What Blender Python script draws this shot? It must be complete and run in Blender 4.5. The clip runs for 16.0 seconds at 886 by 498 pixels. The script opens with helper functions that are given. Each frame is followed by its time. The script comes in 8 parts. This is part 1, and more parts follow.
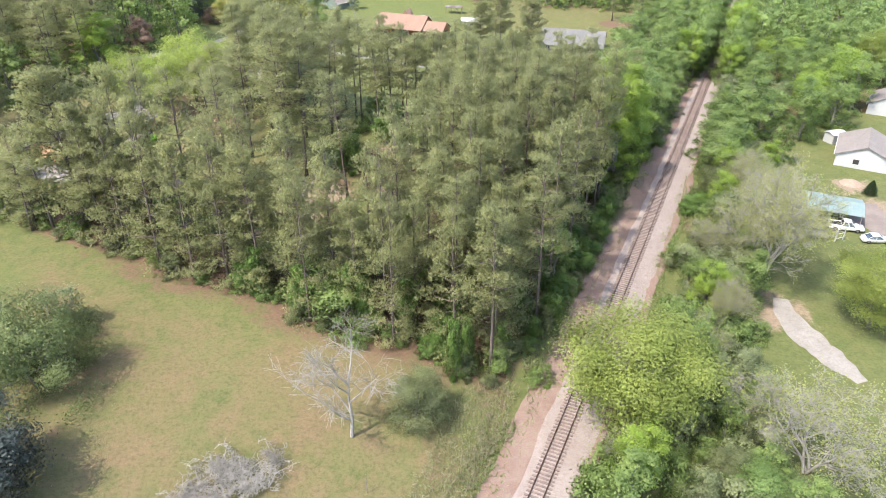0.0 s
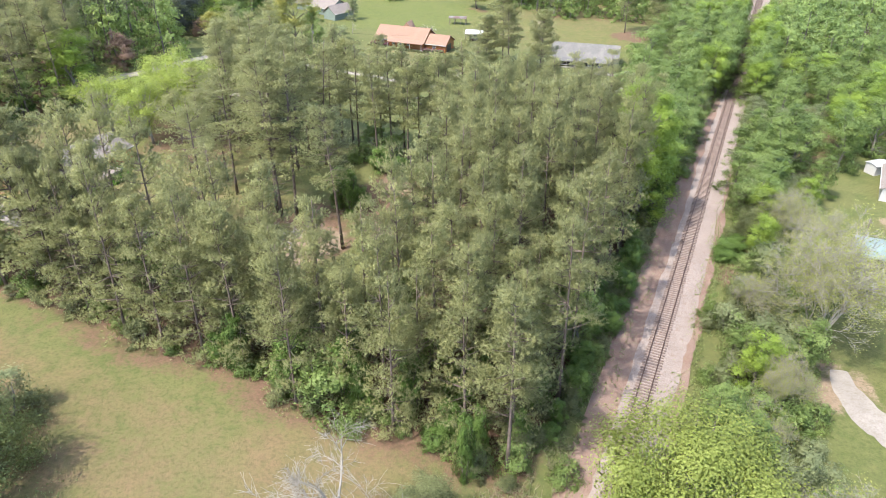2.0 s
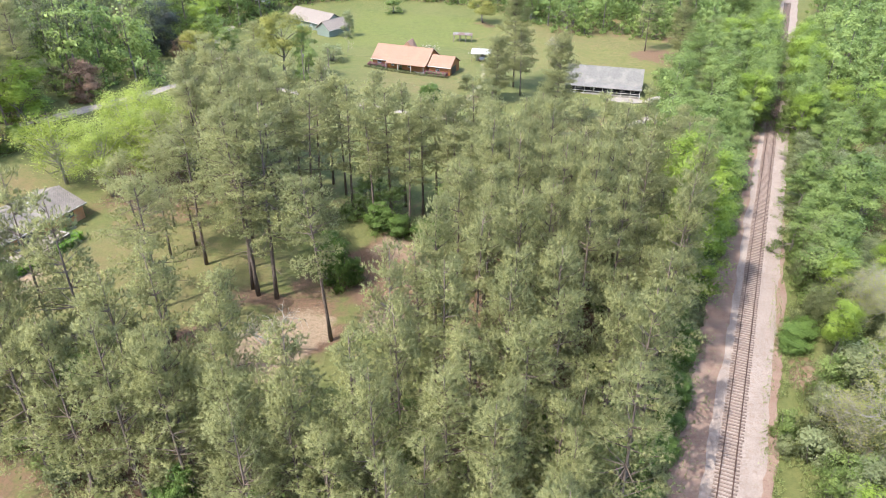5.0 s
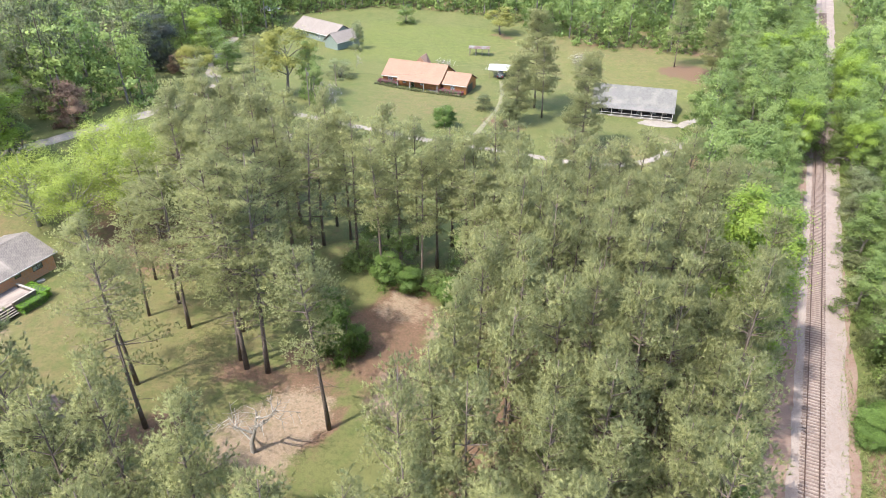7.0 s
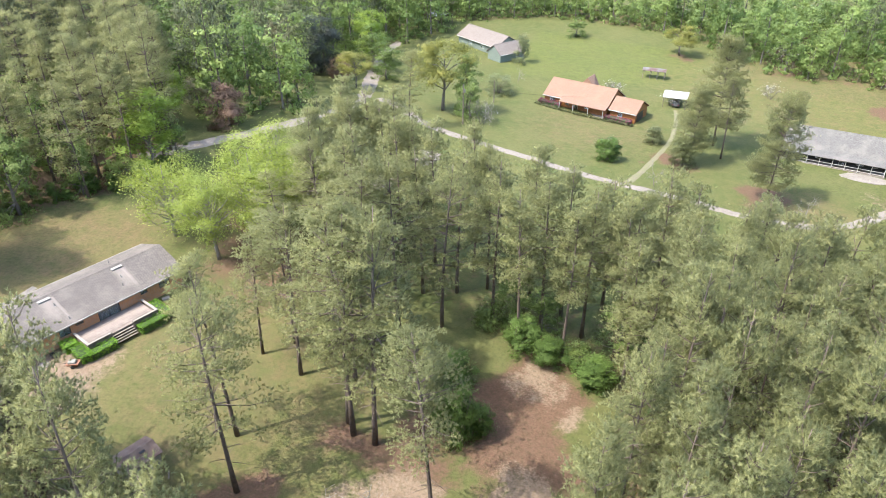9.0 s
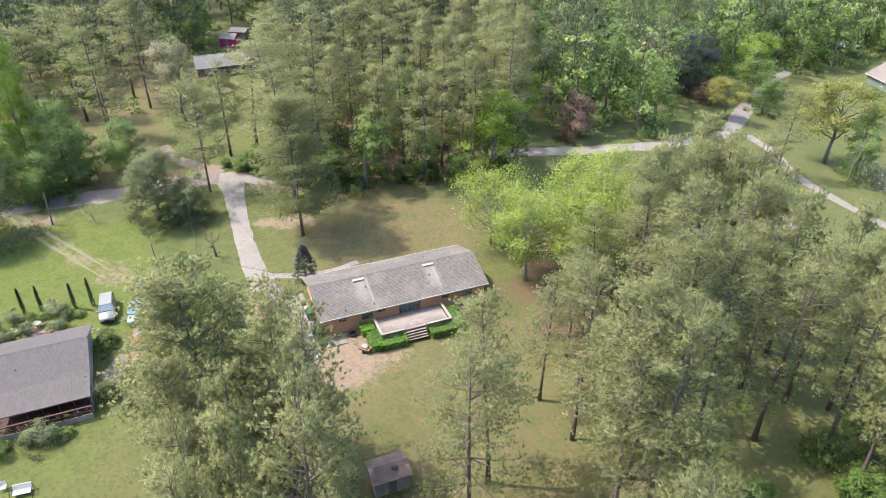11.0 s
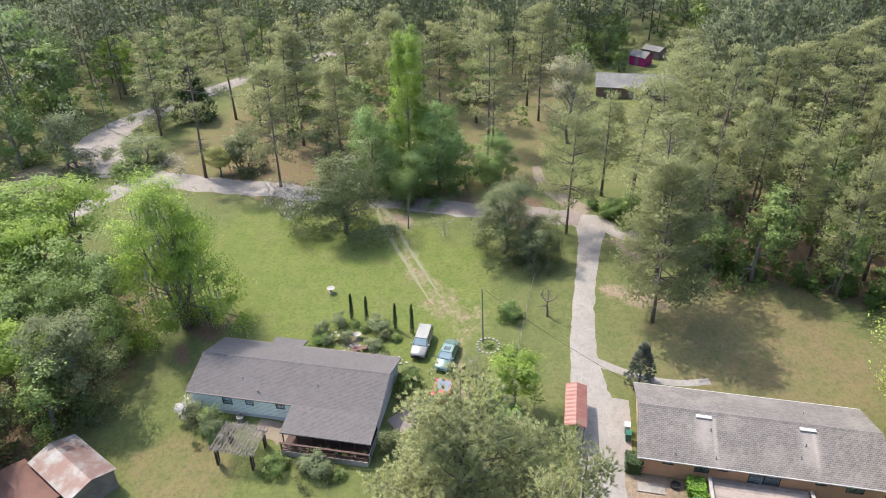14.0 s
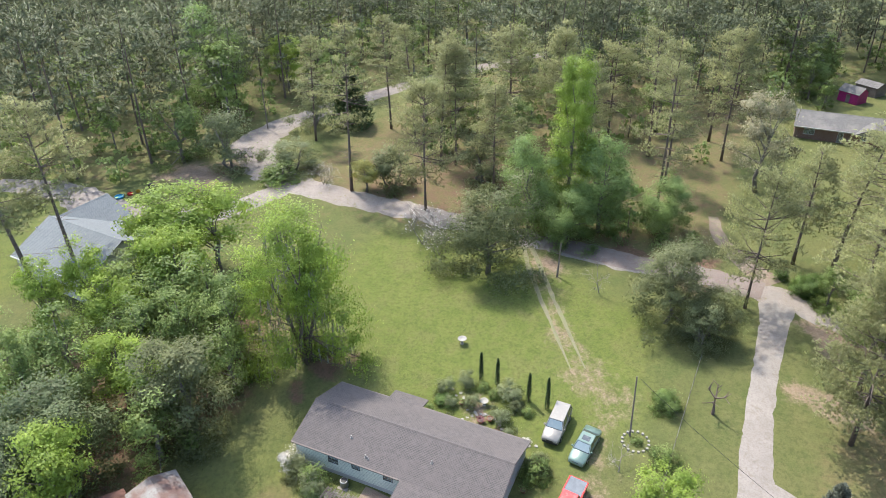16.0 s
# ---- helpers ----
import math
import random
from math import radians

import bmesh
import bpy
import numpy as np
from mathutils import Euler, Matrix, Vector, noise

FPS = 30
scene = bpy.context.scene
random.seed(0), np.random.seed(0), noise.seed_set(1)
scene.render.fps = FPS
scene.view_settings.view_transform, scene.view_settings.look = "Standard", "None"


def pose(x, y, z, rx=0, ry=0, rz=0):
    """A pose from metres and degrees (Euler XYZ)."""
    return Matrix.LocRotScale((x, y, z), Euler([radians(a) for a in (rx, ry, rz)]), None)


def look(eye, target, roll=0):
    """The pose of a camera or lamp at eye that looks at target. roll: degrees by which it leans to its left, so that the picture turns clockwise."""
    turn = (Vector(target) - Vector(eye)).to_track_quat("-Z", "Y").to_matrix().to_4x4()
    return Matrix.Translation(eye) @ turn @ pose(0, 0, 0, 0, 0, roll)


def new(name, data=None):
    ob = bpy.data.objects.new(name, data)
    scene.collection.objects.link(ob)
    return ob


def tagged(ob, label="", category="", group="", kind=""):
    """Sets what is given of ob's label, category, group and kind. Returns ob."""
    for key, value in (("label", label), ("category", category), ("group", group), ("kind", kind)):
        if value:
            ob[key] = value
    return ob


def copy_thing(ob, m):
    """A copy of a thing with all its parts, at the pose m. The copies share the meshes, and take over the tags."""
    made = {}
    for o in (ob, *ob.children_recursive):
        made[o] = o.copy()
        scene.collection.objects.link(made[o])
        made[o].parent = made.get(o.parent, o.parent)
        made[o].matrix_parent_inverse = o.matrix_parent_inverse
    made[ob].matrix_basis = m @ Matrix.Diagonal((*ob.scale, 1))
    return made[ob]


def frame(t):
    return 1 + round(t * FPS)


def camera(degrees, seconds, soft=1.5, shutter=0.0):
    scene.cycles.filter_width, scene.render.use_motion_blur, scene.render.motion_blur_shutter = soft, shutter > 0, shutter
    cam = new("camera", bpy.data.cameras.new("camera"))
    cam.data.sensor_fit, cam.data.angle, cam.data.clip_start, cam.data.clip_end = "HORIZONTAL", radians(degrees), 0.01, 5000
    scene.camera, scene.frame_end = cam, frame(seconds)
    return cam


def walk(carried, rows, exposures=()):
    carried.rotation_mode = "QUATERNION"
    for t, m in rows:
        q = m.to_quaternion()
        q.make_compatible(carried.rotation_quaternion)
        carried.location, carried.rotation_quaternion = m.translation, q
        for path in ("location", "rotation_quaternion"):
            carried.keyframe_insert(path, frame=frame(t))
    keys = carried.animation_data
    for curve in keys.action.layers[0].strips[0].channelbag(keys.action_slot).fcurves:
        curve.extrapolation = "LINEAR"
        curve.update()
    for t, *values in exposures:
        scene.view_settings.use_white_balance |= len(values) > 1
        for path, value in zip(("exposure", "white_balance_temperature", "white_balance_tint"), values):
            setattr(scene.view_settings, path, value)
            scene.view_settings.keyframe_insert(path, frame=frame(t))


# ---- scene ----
cam = camera(65.1, 16.0, 0.45)
METRES, EYE, TILT, LEAN, TURN = 114.0, 61.8, -31.3, 0.0, 0.0
ROWS = [
    (0.0, 0.0, 0.0, 0.0, 0.0, -0.0, 0.0),
    (0.5, -0.0018, 0.0265, 0.016, 0.0, 0.02, -0.03),
    (1.0, -0.0036, 0.0561, 0.0342, 0.02, 0.02, -0.05),
    (1.5, -0.0059, 0.0877, 0.0536, 0.02, 0.05, -0.07),
    (2.0, -0.0083, 0.1202, 0.073, 0.02, 0.06, -0.08),
    (2.5, -0.0108, 0.1522, 0.0924, 0.01, 0.08, -0.09),
    (3.0, -0.0134, 0.1819, 0.1107, -0.0, 0.08, -0.09),
    (5.5, -0.0229, 0.3271, 0.1992, -0.04, 0.03, -0.1),
    (6.0, -0.0251, 0.3583, 0.2185, 0.03, 0.02, -0.16),
    (6.5, -0.0273, 0.3883, 0.2367, 0.29, 0.03, -0.28),
    (7.0, -0.0296, 0.4172, 0.2545, 0.81, 0.03, -0.61),
    (7.5, -0.032, 0.4463, 0.2721, 1.69, 0.02, -1.13),
    (8.0, -0.0356, 0.4751, 0.2899, 3.45, -0.03, -2.16),
    (8.5, -0.0402, 0.5019, 0.3069, 7.57, -0.27, -4.56),
    (9.0, -0.0462, 0.5263, 0.3218, 12.47, -0.77, -7.32),
    (9.5, -0.0533, 0.5469, 0.3339, 19.68, -1.92, -11.26),
    (10.0, -0.0621, 0.5652, 0.3447, 27.04, -3.61, -15.04),
    (12.5, -0.1565, 0.6469, 0.393, 57.32, -14.58, -26.44),
    (13.0, -0.1836, 0.6589, 0.3998, 63.31, -17.28, -27.85),
    (13.5, -0.2111, 0.6686, 0.4059, 69.23, -20.1, -28.93),
    (14.0, -0.238, 0.6755, 0.4107, 75.12, -23.01, -29.74),
    (14.5, -0.2638, 0.6803, 0.4131, 81.13, -25.99, -30.29),
    (15.0, -0.2895, 0.6839, 0.4149, 86.98, -28.97, -30.56),
    (15.5, -0.3188, 0.6857, 0.4165, 89.91, -30.49, -30.57),
    (16.0, -0.3469, 0.6856, 0.4166, 91.04, -31.06, -30.6),
]
walk(cam, [(t, pose(0, 0, EYE, TILT, LEAN, TURN) @ pose(METRES * x, METRES * y, METRES * z, 90 + pitch, roll, yaw)) for t, x, y, z, yaw, pitch, roll in ROWS],
     [(0.0, 2.03), (6.0, 2.15), (9.0, 2.11), (12.5, 1.80), (16.0, 1.78)])

# ---- light ----
SUN_AZ, SUN_EL = 54.0, 58.0          # the way the shadows fall (from +y towards +x), and the sun's height
world = bpy.data.worlds.new("sky")
scene.world = world
world.use_nodes = True
wn = world.node_tree
sky = wn.nodes.new("ShaderNodeTexSky")
sky.sky_type = "NISHITA"
sky.sun_disc = False
sky.sun_elevation = radians(SUN_EL)
sky.sun_rotation = radians(180 + SUN_AZ)
sky.air_density, sky.dust_density, sky.ozone_density = 1.0, 2.0, 1.0
wn.links.new(sky.outputs[0], wn.nodes["Background"].inputs[0])
wn.nodes["Background"].inputs[1].default_value = 0.15
sun_data = bpy.data.lights.new("sun", "SUN")
sun_data.energy, sun_data.angle, sun_data.color = 2.0, radians(0.6), (1.0, 0.95, 0.87)
sun = new("sun", sun_data)
_a, _e = radians(SUN_AZ), radians(SUN_EL)
sun.matrix_world = look((0, 0, 200), (math.sin(_a) * math.cos(_e), math.cos(_a) * math.cos(_e), 200 - math.sin(_e)))

# ---- tools ----
RNG = np.random.default_rng(7)


def sstep(a, b, x):
    s = np.clip((np.asarray(x, float) - a) / (b - a), 0, 1)
    return s * s * (3 - 2 * s)


TRACK = (37.0, 109.6)                 # a point of the track; it runs 24.3 degrees east of +y


def uv(x, y):
    """Metres west of the track, and along it."""
    dx, dy = np.asarray(x, float) - TRACK[0], np.asarray(y, float) - TRACK[1]
    return -0.911 * dx + 0.412 * dy, 0.412 * dx + 0.911 * dy


def from_uv(u, v):
    return TRACK[0] - 0.911 * u + 0.412 * v, TRACK[1] + 0.412 * u + 0.911 * v


def zg(x, y):
    """The height of the ground."""
    u, v = uv(x, y)
    a = np.maximum(0, u - 4)
    a = np.where(a < 110, a, 110 + 30 * (1 - np.exp(-(np.maximum(a, 110) - 110) / 30)))
    west = 0.075 * a * (1 - 0.8 * sstep(15, 110, v))
    east = 0.02 * np.clip(-u - 6, 0, 40)
    return np.where(u > 0, west, east)


def gz(x, y):
    return float(zg(x, y))


def inside(poly, x, y):
    """Signed metres to a polygon's edge: positive inside."""
    x, y = np.asarray(x, float), np.asarray(y, float)
    best, odd = np.full(x.shape, 1e9), np.zeros(x.shape, bool)
    for (ax, ay), (bx, by) in zip(poly, poly[1:] + poly[:1]):
        ex, ey = bx - ax, by - ay
        s = np.clip(((x - ax) * ex + (y - ay) * ey) / (ex * ex + ey * ey), 0, 1)
        best = np.minimum(best, np.hypot(x - ax - s * ex, y - ay - s * ey))
        if ay != by:
            odd ^= ((ay > y) != (by > y)) & (x < (bx - ax) * (y - ay) / (by - ay) + ax)
    return np.where(odd, best, -best)


class Geo:
    """Collects vertices and faces of one mesh."""
    def __init__(self):
        self.v, self.f = [], []

    def add(self, vs, fs):
        n = len(self.v)
        self.v += [tuple(p) for p in vs]
        self.f += [tuple(i + n for i in q) for q in fs]
        return self

    def box(self, x0, x1, y0, y1, z0, z1, bevel=0.0):
        if bevel <= 0:
            vs = [(x, y, z) for z in (z0, z1) for y in (y0, y1) for x in (x0, x1)]
            return self.add(vs, [(0, 2, 3, 1), (4, 5, 7, 6), (0, 1, 5, 4), (2, 6, 7, 3), (0, 4, 6, 2), (1, 3, 7, 5)])
        b = bevel
        ring = [(x0 + b, y0), (x1 - b, y0), (x1, y0 + b), (x1, y1 - b), (x1 - b, y1), (x0 + b, y1), (x0, y1 - b), (x0, y0 + b)]
        inner = [(min(max(x, x0 + b), x1 - b), min(max(y, y0 + b), y1 - b)) for x, y in ring]
        vs = [(x, y, z0) for x, y in ring] + [(x, y, z1 - b) for x, y in ring] + [(x, y, z1) for x, y in inner]
        fs = [tuple(range(7, -1, -1)), tuple(range(16, 24))]
        for k in (0, 8):
            fs += [(k + i, k + (i + 1) % 8, k + 8 + (i + 1) % 8, k + 8 + i) for i in range(8)]
        return self.add(vs, fs)

    def hull(self, bottom, top):
        """A solid between two rings of as many points."""
        n = len(bottom)
        return self.add(list(bottom) + list(top), [tuple(range(n - 1, -1, -1)), tuple(range(n, 2 * n))]
                        + [(i, (i + 1) % n, n + (i + 1) % n, n + i) for i in range(n)])

    def tube(self, pts, radii, n=6, cap=True):
        pts = [Vector([float(c) for c in p]) for p in pts]
        base = len(self.v)
        for i, p in enumerate(pts):
            d = (pts[min(i + 1, len(pts) - 1)] - pts[max(i - 1, 0)])
            d = d.normalized() if d.length > 1e-6 else Vector((0, 0, 1))
            a = d.cross(Vector((0.31, 0.95, 0.05))) if abs(d.y) < 0.9 else d.cross(Vector((1, 0, 0)))
            a.normalize()
            c = d.cross(a)
            for k in range(n):
                w = 2 * math.pi * k / n
                self.v.append(tuple(p + float(radii[i]) * (math.cos(w) * a + math.sin(w) * c)))
        for i in range(len(pts) - 1):
            for k in range(n):
                j = (k + 1) % n
                self.f.append((base + i * n + k, base + i * n + j, base + (i + 1) * n + j, base + (i + 1) * n + k))
        if cap:
            self.f.append(tuple(base + k for k in range(n - 1, -1, -1)))
            self.f.append(tuple(base + (len(pts) - 1) * n + k for k in range(n)))
        return self

    def lathe(self, profile, n=12, at=(0, 0, 0)):
        base = len(self.v)
        for r, z in profile:
            for k in range(n):
                w = 2 * math.pi * k / n
                self.v.append((at[0] + r * math.cos(w), at[1] + r * math.sin(w), at[2] + z))
        for i in range(len(profile) - 1):
            for k in range(n):
                j = (k + 1) % n
                self.f.append((base + i * n + k, base + i * n + j, base + (i + 1) * n + j, base + (i + 1) * n + k))
        self.f.append(tuple(base + k for k in range(n - 1, -1, -1)))
        self.f.append(tuple(base + (len(profile) - 1) * n + k for k in range(n)))
        return self

    def mesh(self, name):
        me = bpy.data.meshes.new(name)
        me.from_pydata(self.v, [], self.f)
        me.update()
        return me


def tri_mesh(name, verts, tris, tint=None, normals=None):
    """A mesh of triangles from arrays; normals round off the shading of a mass of leaves."""
    me = bpy.data.meshes.new(name)
    verts, tris = np.asarray(verts, np.float32), np.asarray(tris, np.int32)
    me.vertices.add(len(verts))
    me.vertices.foreach_set("co", verts.ravel())
    me.loops.add(tris.size)
    me.loops.foreach_set("vertex_index", tris.ravel())
    me.polygons.add(len(tris))
    me.polygons.foreach_set("loop_start", np.arange(0, tris.size, 3, dtype=np.int32))
    if tint is not None:
        at = me.attributes.new("tint", "FLOAT", "POINT")
        at.data.foreach_set("value", np.asarray(tint, np.float32))
    if normals is not None:
        at = me.attributes.new("custom_normal", "FLOAT_VECTOR", "POINT")
        at.data.foreach_set("vector", np.asarray(normals, np.float32).ravel())
    me.update(calc_edges=True)
    return me


def smooth(me, angle=40):
    me.polygons.foreach_set("use_smooth", [True] * len(me.polygons))
    return me


def part(name, geo, material, parent, label=""):
    """One mesh object under a thing or a part."""
    me = geo.mesh(name) if isinstance(geo, Geo) else geo
    if material is not None and not me.materials:
        me.materials.append(material)
    ob = new(name, me)
    ob.parent = parent
    return tagged(ob, label)


def thing(name, m, label, category, group="", kind=""):
    ob = new(name)
    ob.empty_display_size = 0.3
    ob.matrix_basis = m
    return tagged(ob, label, category, group, kind)


def solid(name, geo, material, m, label, category="", group="", kind=""):
    """A thing that is one mesh."""
    me = geo.mesh(name) if isinstance(geo, Geo) else geo
    me.materials.append(material)
    ob = new(name, me)
    ob.matrix_basis = m
    return tagged(ob, label, category, group, kind)


# ---- materials ----
def nodes_of(name):
    m = bpy.data.materials.new(name)
    m.use_nodes = True
    nt = m.node_tree
    return m, nt, nt.nodes["Principled BSDF"]


def N(nt, kind, **inputs):
    n = nt.nodes.new(kind)
    for k, v in inputs.items():
        n.inputs[k.replace("_", " ")].default_value = v
    return n


def mixc(nt, fac, a, b, mode="MIX"):
    n = nt.nodes.new("ShaderNodeMix")
    n.data_type, n.blend_type = "RGBA", mode
    for sock, val in ((n.inputs[0], fac), (n.inputs[6], a), (n.inputs[7], b)):
        if isinstance(val, bpy.types.NodeSocket):
            nt.links.new(val, sock)
        elif isinstance(val, (int, float)):
            sock.default_value = val
        else:
            sock.default_value = (*val[:3], 1)
    return n.outputs[2]


def mathn(nt, op, a, b=0.0):
    n = nt.nodes.new("ShaderNodeMath")
    n.operation = op
    for sock, val in ((n.inputs[0], a), (n.inputs[1], b)):
        if isinstance(val, bpy.types.NodeSocket):
            nt.links.new(val, sock)
        else:
            sock.default_value = val
    return n.outputs[0]


def noisen(nt, coord, scale, detail=4.0, rough=0.6):
    n = N(nt, "ShaderNodeTexNoise", Scale=scale, Detail=detail, Roughness=rough)
    if coord is not None:
        nt.links.new(coord, n.inputs["Vector"])
    return n.outputs["Fac"]


def ramp(nt, fac, lo, hi):
    n = nt.nodes.new("ShaderNodeMapRange")
    n.interpolation_type = "SMOOTHSTEP"
    nt.links.new(fac, n.inputs[0])
    n.inputs[1].default_value, n.inputs[2].default_value = lo, hi
    return n.outputs[0]


def bump(nt, bsdf, height, strength=0.4, dist=0.02):
    b = N(nt, "ShaderNodeBump", Strength=strength, Distance=dist)
    nt.links.new(height, b.inputs["Height"])
    nt.links.new(b.outputs[0], bsdf.inputs["Normal"])


ALB = 0.66                            # all paints and soils are a shade below what charts give


def tone(c):
    return tuple(ALB * x for x in c[:3])


def mat_plain(name, c1, c2=None, rough=0.7, metal=0.0, scale=2.0, fine=25.0, rel=0.01, spec=0.4):
    """A surface mottled at two scales with a fine relief."""
    m, nt, b = nodes_of(name)
    co = nt.nodes.new("ShaderNodeTexCoord").outputs["Object"]
    c1, c2 = tone(c1), tone(c2 or tuple(0.75 * c for c in c1))
    big, small = noisen(nt, co, scale), noisen(nt, co, fine, 6.0)
    col = mixc(nt, ramp(nt, big, 0.35, 0.7), c1, c2)
    col = mixc(nt, mathn(nt, "MULTIPLY", ramp(nt, small, 0.4, 0.75), 0.35), col, tuple(0.6 * c for c in c1))
    nt.links.new(col, b.inputs["Base Color"])
    b.inputs["Roughness"].default_value, b.inputs["Metallic"].default_value = rough, metal
    b.inputs["Specular IOR Level"].default_value = spec
    bump(nt, b, small, 0.4, rel)
    return m


def mat_leaf(name, c1, c2, trans=0.35, rough=0.55, spread=0.4):
    """Foliage: light through the leaves, each plant and each leaf of its own tone."""
    m, nt, b = nodes_of(name)
    oi = nt.nodes.new("ShaderNodeObjectInfo").outputs["Random"]
    at = nt.nodes.new("ShaderNodeAttribute")
    at.attribute_name = "tint"
    isl = nt.nodes.new("ShaderNodeNewGeometry")
    tone = mathn(nt, "FRACT", mathn(nt, "ADD", oi, at.outputs["Fac"]))
    co = nt.nodes.new("ShaderNodeTexCoord").outputs["Object"]
    patch = noisen(nt, co, 0.45, 2.0)
    tone = mathn(nt, "ADD", mathn(nt, "MULTIPLY", tone, 0.75), mathn(nt, "MULTIPLY", ramp(nt, patch, 0.3, 0.7), 0.25))
    col = mixc(nt, tone, tuple(0.86 * c for c in c1), tuple(1.18 * c for c in c2))
    val = mathn(nt, "ADD", 1.0 - spread / 2, mathn(nt, "MULTIPLY", isl.outputs["Random Per Island"], spread))
    hsv = nt.nodes.new("ShaderNodeHueSaturation")
    nt.links.new(col, hsv.inputs["Color"])
    nt.links.new(val, hsv.inputs["Value"])
    nt.links.new(hsv.outputs[0], b.inputs["Base Color"])
    b.inputs["Roughness"].default_value = rough
    b.inputs["Specular IOR Level"].default_value = 0.12
    tr = nt.nodes.new("ShaderNodeBsdfTranslucent")
    dim = nt.nodes.new("ShaderNodeHueSaturation")
    dim.inputs["Value"].default_value = 1.6 * trans
    nt.links.new(hsv.outputs[0], dim.inputs["Color"])
    nt.links.new(dim.outputs[0], tr.inputs[0])
    both = nt.nodes.new("ShaderNodeAddShader")
    nt.links.new(b.outputs[0], both.inputs[0])
    nt.links.new(tr.outputs[0], both.inputs[1])
    nt.links.new(both.outputs[0], nt.nodes["Material Output"].inputs[0])
    return m


PINE = mat_leaf("pine_needles", (0.122, 0.133, 0.064), (0.144, 0.148, 0.066), 0.76)
LEAF_MID = mat_leaf("leaves_green", (0.072, 0.106, 0.032), (0.106, 0.138, 0.043), 0.6)
LEAF_FAR = mat_leaf("leaves_of_the_woods", (0.082, 0.122, 0.040), (0.122, 0.156, 0.050), 0.64)
# PINE made bluer for distance haze and darker for the shade side, in colour
PINE_FAR = mat_leaf("hazed_shaded_needles", (0.076, 0.091, 0.053), (0.098, 0.110, 0.058), 0.34)
LEAF_SOFT = mat_leaf("leaves_soft_green", (0.084, 0.126, 0.042), (0.112, 0.152, 0.050), 0.66)
LEAF_VINE = mat_leaf("vine_leaves", (0.050, 0.084, 0.021), (0.074, 0.112, 0.029), 0.6)
LEAF_OAK = mat_leaf("leaves_of_the_oak", (0.096, 0.120, 0.028), (0.122, 0.140, 0.034), 0.6)
LEAF_LIME = mat_leaf("leaves_lime", (0.100, 0.144, 0.026), (0.124, 0.162, 0.031), 0.78)
LEAF_SPRAWL = mat_leaf("leaves_sprawling", (0.125, 0.160, 0.034), (0.150, 0.176, 0.040), 0.62)
LEAF_BUD = mat_leaf("leaves_budding", (0.150, 0.160, 0.046), (0.172, 0.176, 0.054), 0.5)
LEAF_DARK = mat_leaf("leaves_dark", (0.039, 0.061, 0.026), (0.054, 0.078, 0.032), 0.4)
LEAF_OLIVE = mat_leaf("leaves_olive", (0.074, 0.086, 0.040), (0.096, 0.105, 0.047), 0.5)
LEAF_YELLOW = mat_leaf("leaves_yellow", (0.126, 0.135, 0.036), (0.165, 0.160, 0.045), 0.5)
LEAF_GREY = mat_leaf("leaves_blue_grey", (0.052, 0.061, 0.051), (0.070, 0.078, 0.066), 0.25, 0.32)
LEAF_PALE = mat_leaf("leaves_pale_green", (0.096, 0.114, 0.056), (0.122, 0.136, 0.068), 0.5)
LEAF_YOUNG = mat_leaf("leaves_grey_green", (0.085, 0.096, 0.072), (0.105, 0.114, 0.088), 0.4)
LEAF_DEEP = mat_leaf("leaves_deep_green", (0.056, 0.076, 0.034), (0.075, 0.094, 0.042), 0.5)
LEAF_FIELD = mat_leaf("leaves_olive_green", (0.082, 0.103, 0.040), (0.104, 0.122, 0.048), 0.5)
LEAF_RED = mat_leaf("leaves_bronze", (0.109, 0.072, 0.054), (0.148, 0.100, 0.072), 0.4)
LEAF_PURPLE = mat_leaf("leaves_purple", (0.110, 0.040, 0.055), (0.135, 0.052, 0.068), 0.3)
LEAF_CREAM = mat_leaf("leaves_cream", (0.161, 0.156, 0.092), (0.200, 0.184, 0.116), 0.45)
BLOSSOM = mat_leaf("white_blossom", (0.36, 0.345, 0.325), (0.43, 0.41, 0.385), 0.35)
MOSS = mat_leaf("hanging_moss", (0.14, 0.135, 0.118), (0.18, 0.175, 0.15), 0.4)
TWIG = mat_leaf("grey_twigs", (0.20, 0.18, 0.155), (0.27, 0.25, 0.215), 0.0, 0.8)
BARK = mat_plain("pine_bark", (0.22, 0.17, 0.14), (0.14, 0.105, 0.085), 0.9, 0, 3, 14, 0.05)
BARK_GREY = mat_plain("grey_bark", (0.26, 0.23, 0.20), (0.17, 0.15, 0.13), 0.9, 0, 3, 16, 0.04)
BARK_PALE = mat_plain("pale_bark", (0.46, 0.42, 0.37), (0.30, 0.27, 0.23), 0.85, 0, 2, 12, 0.03)


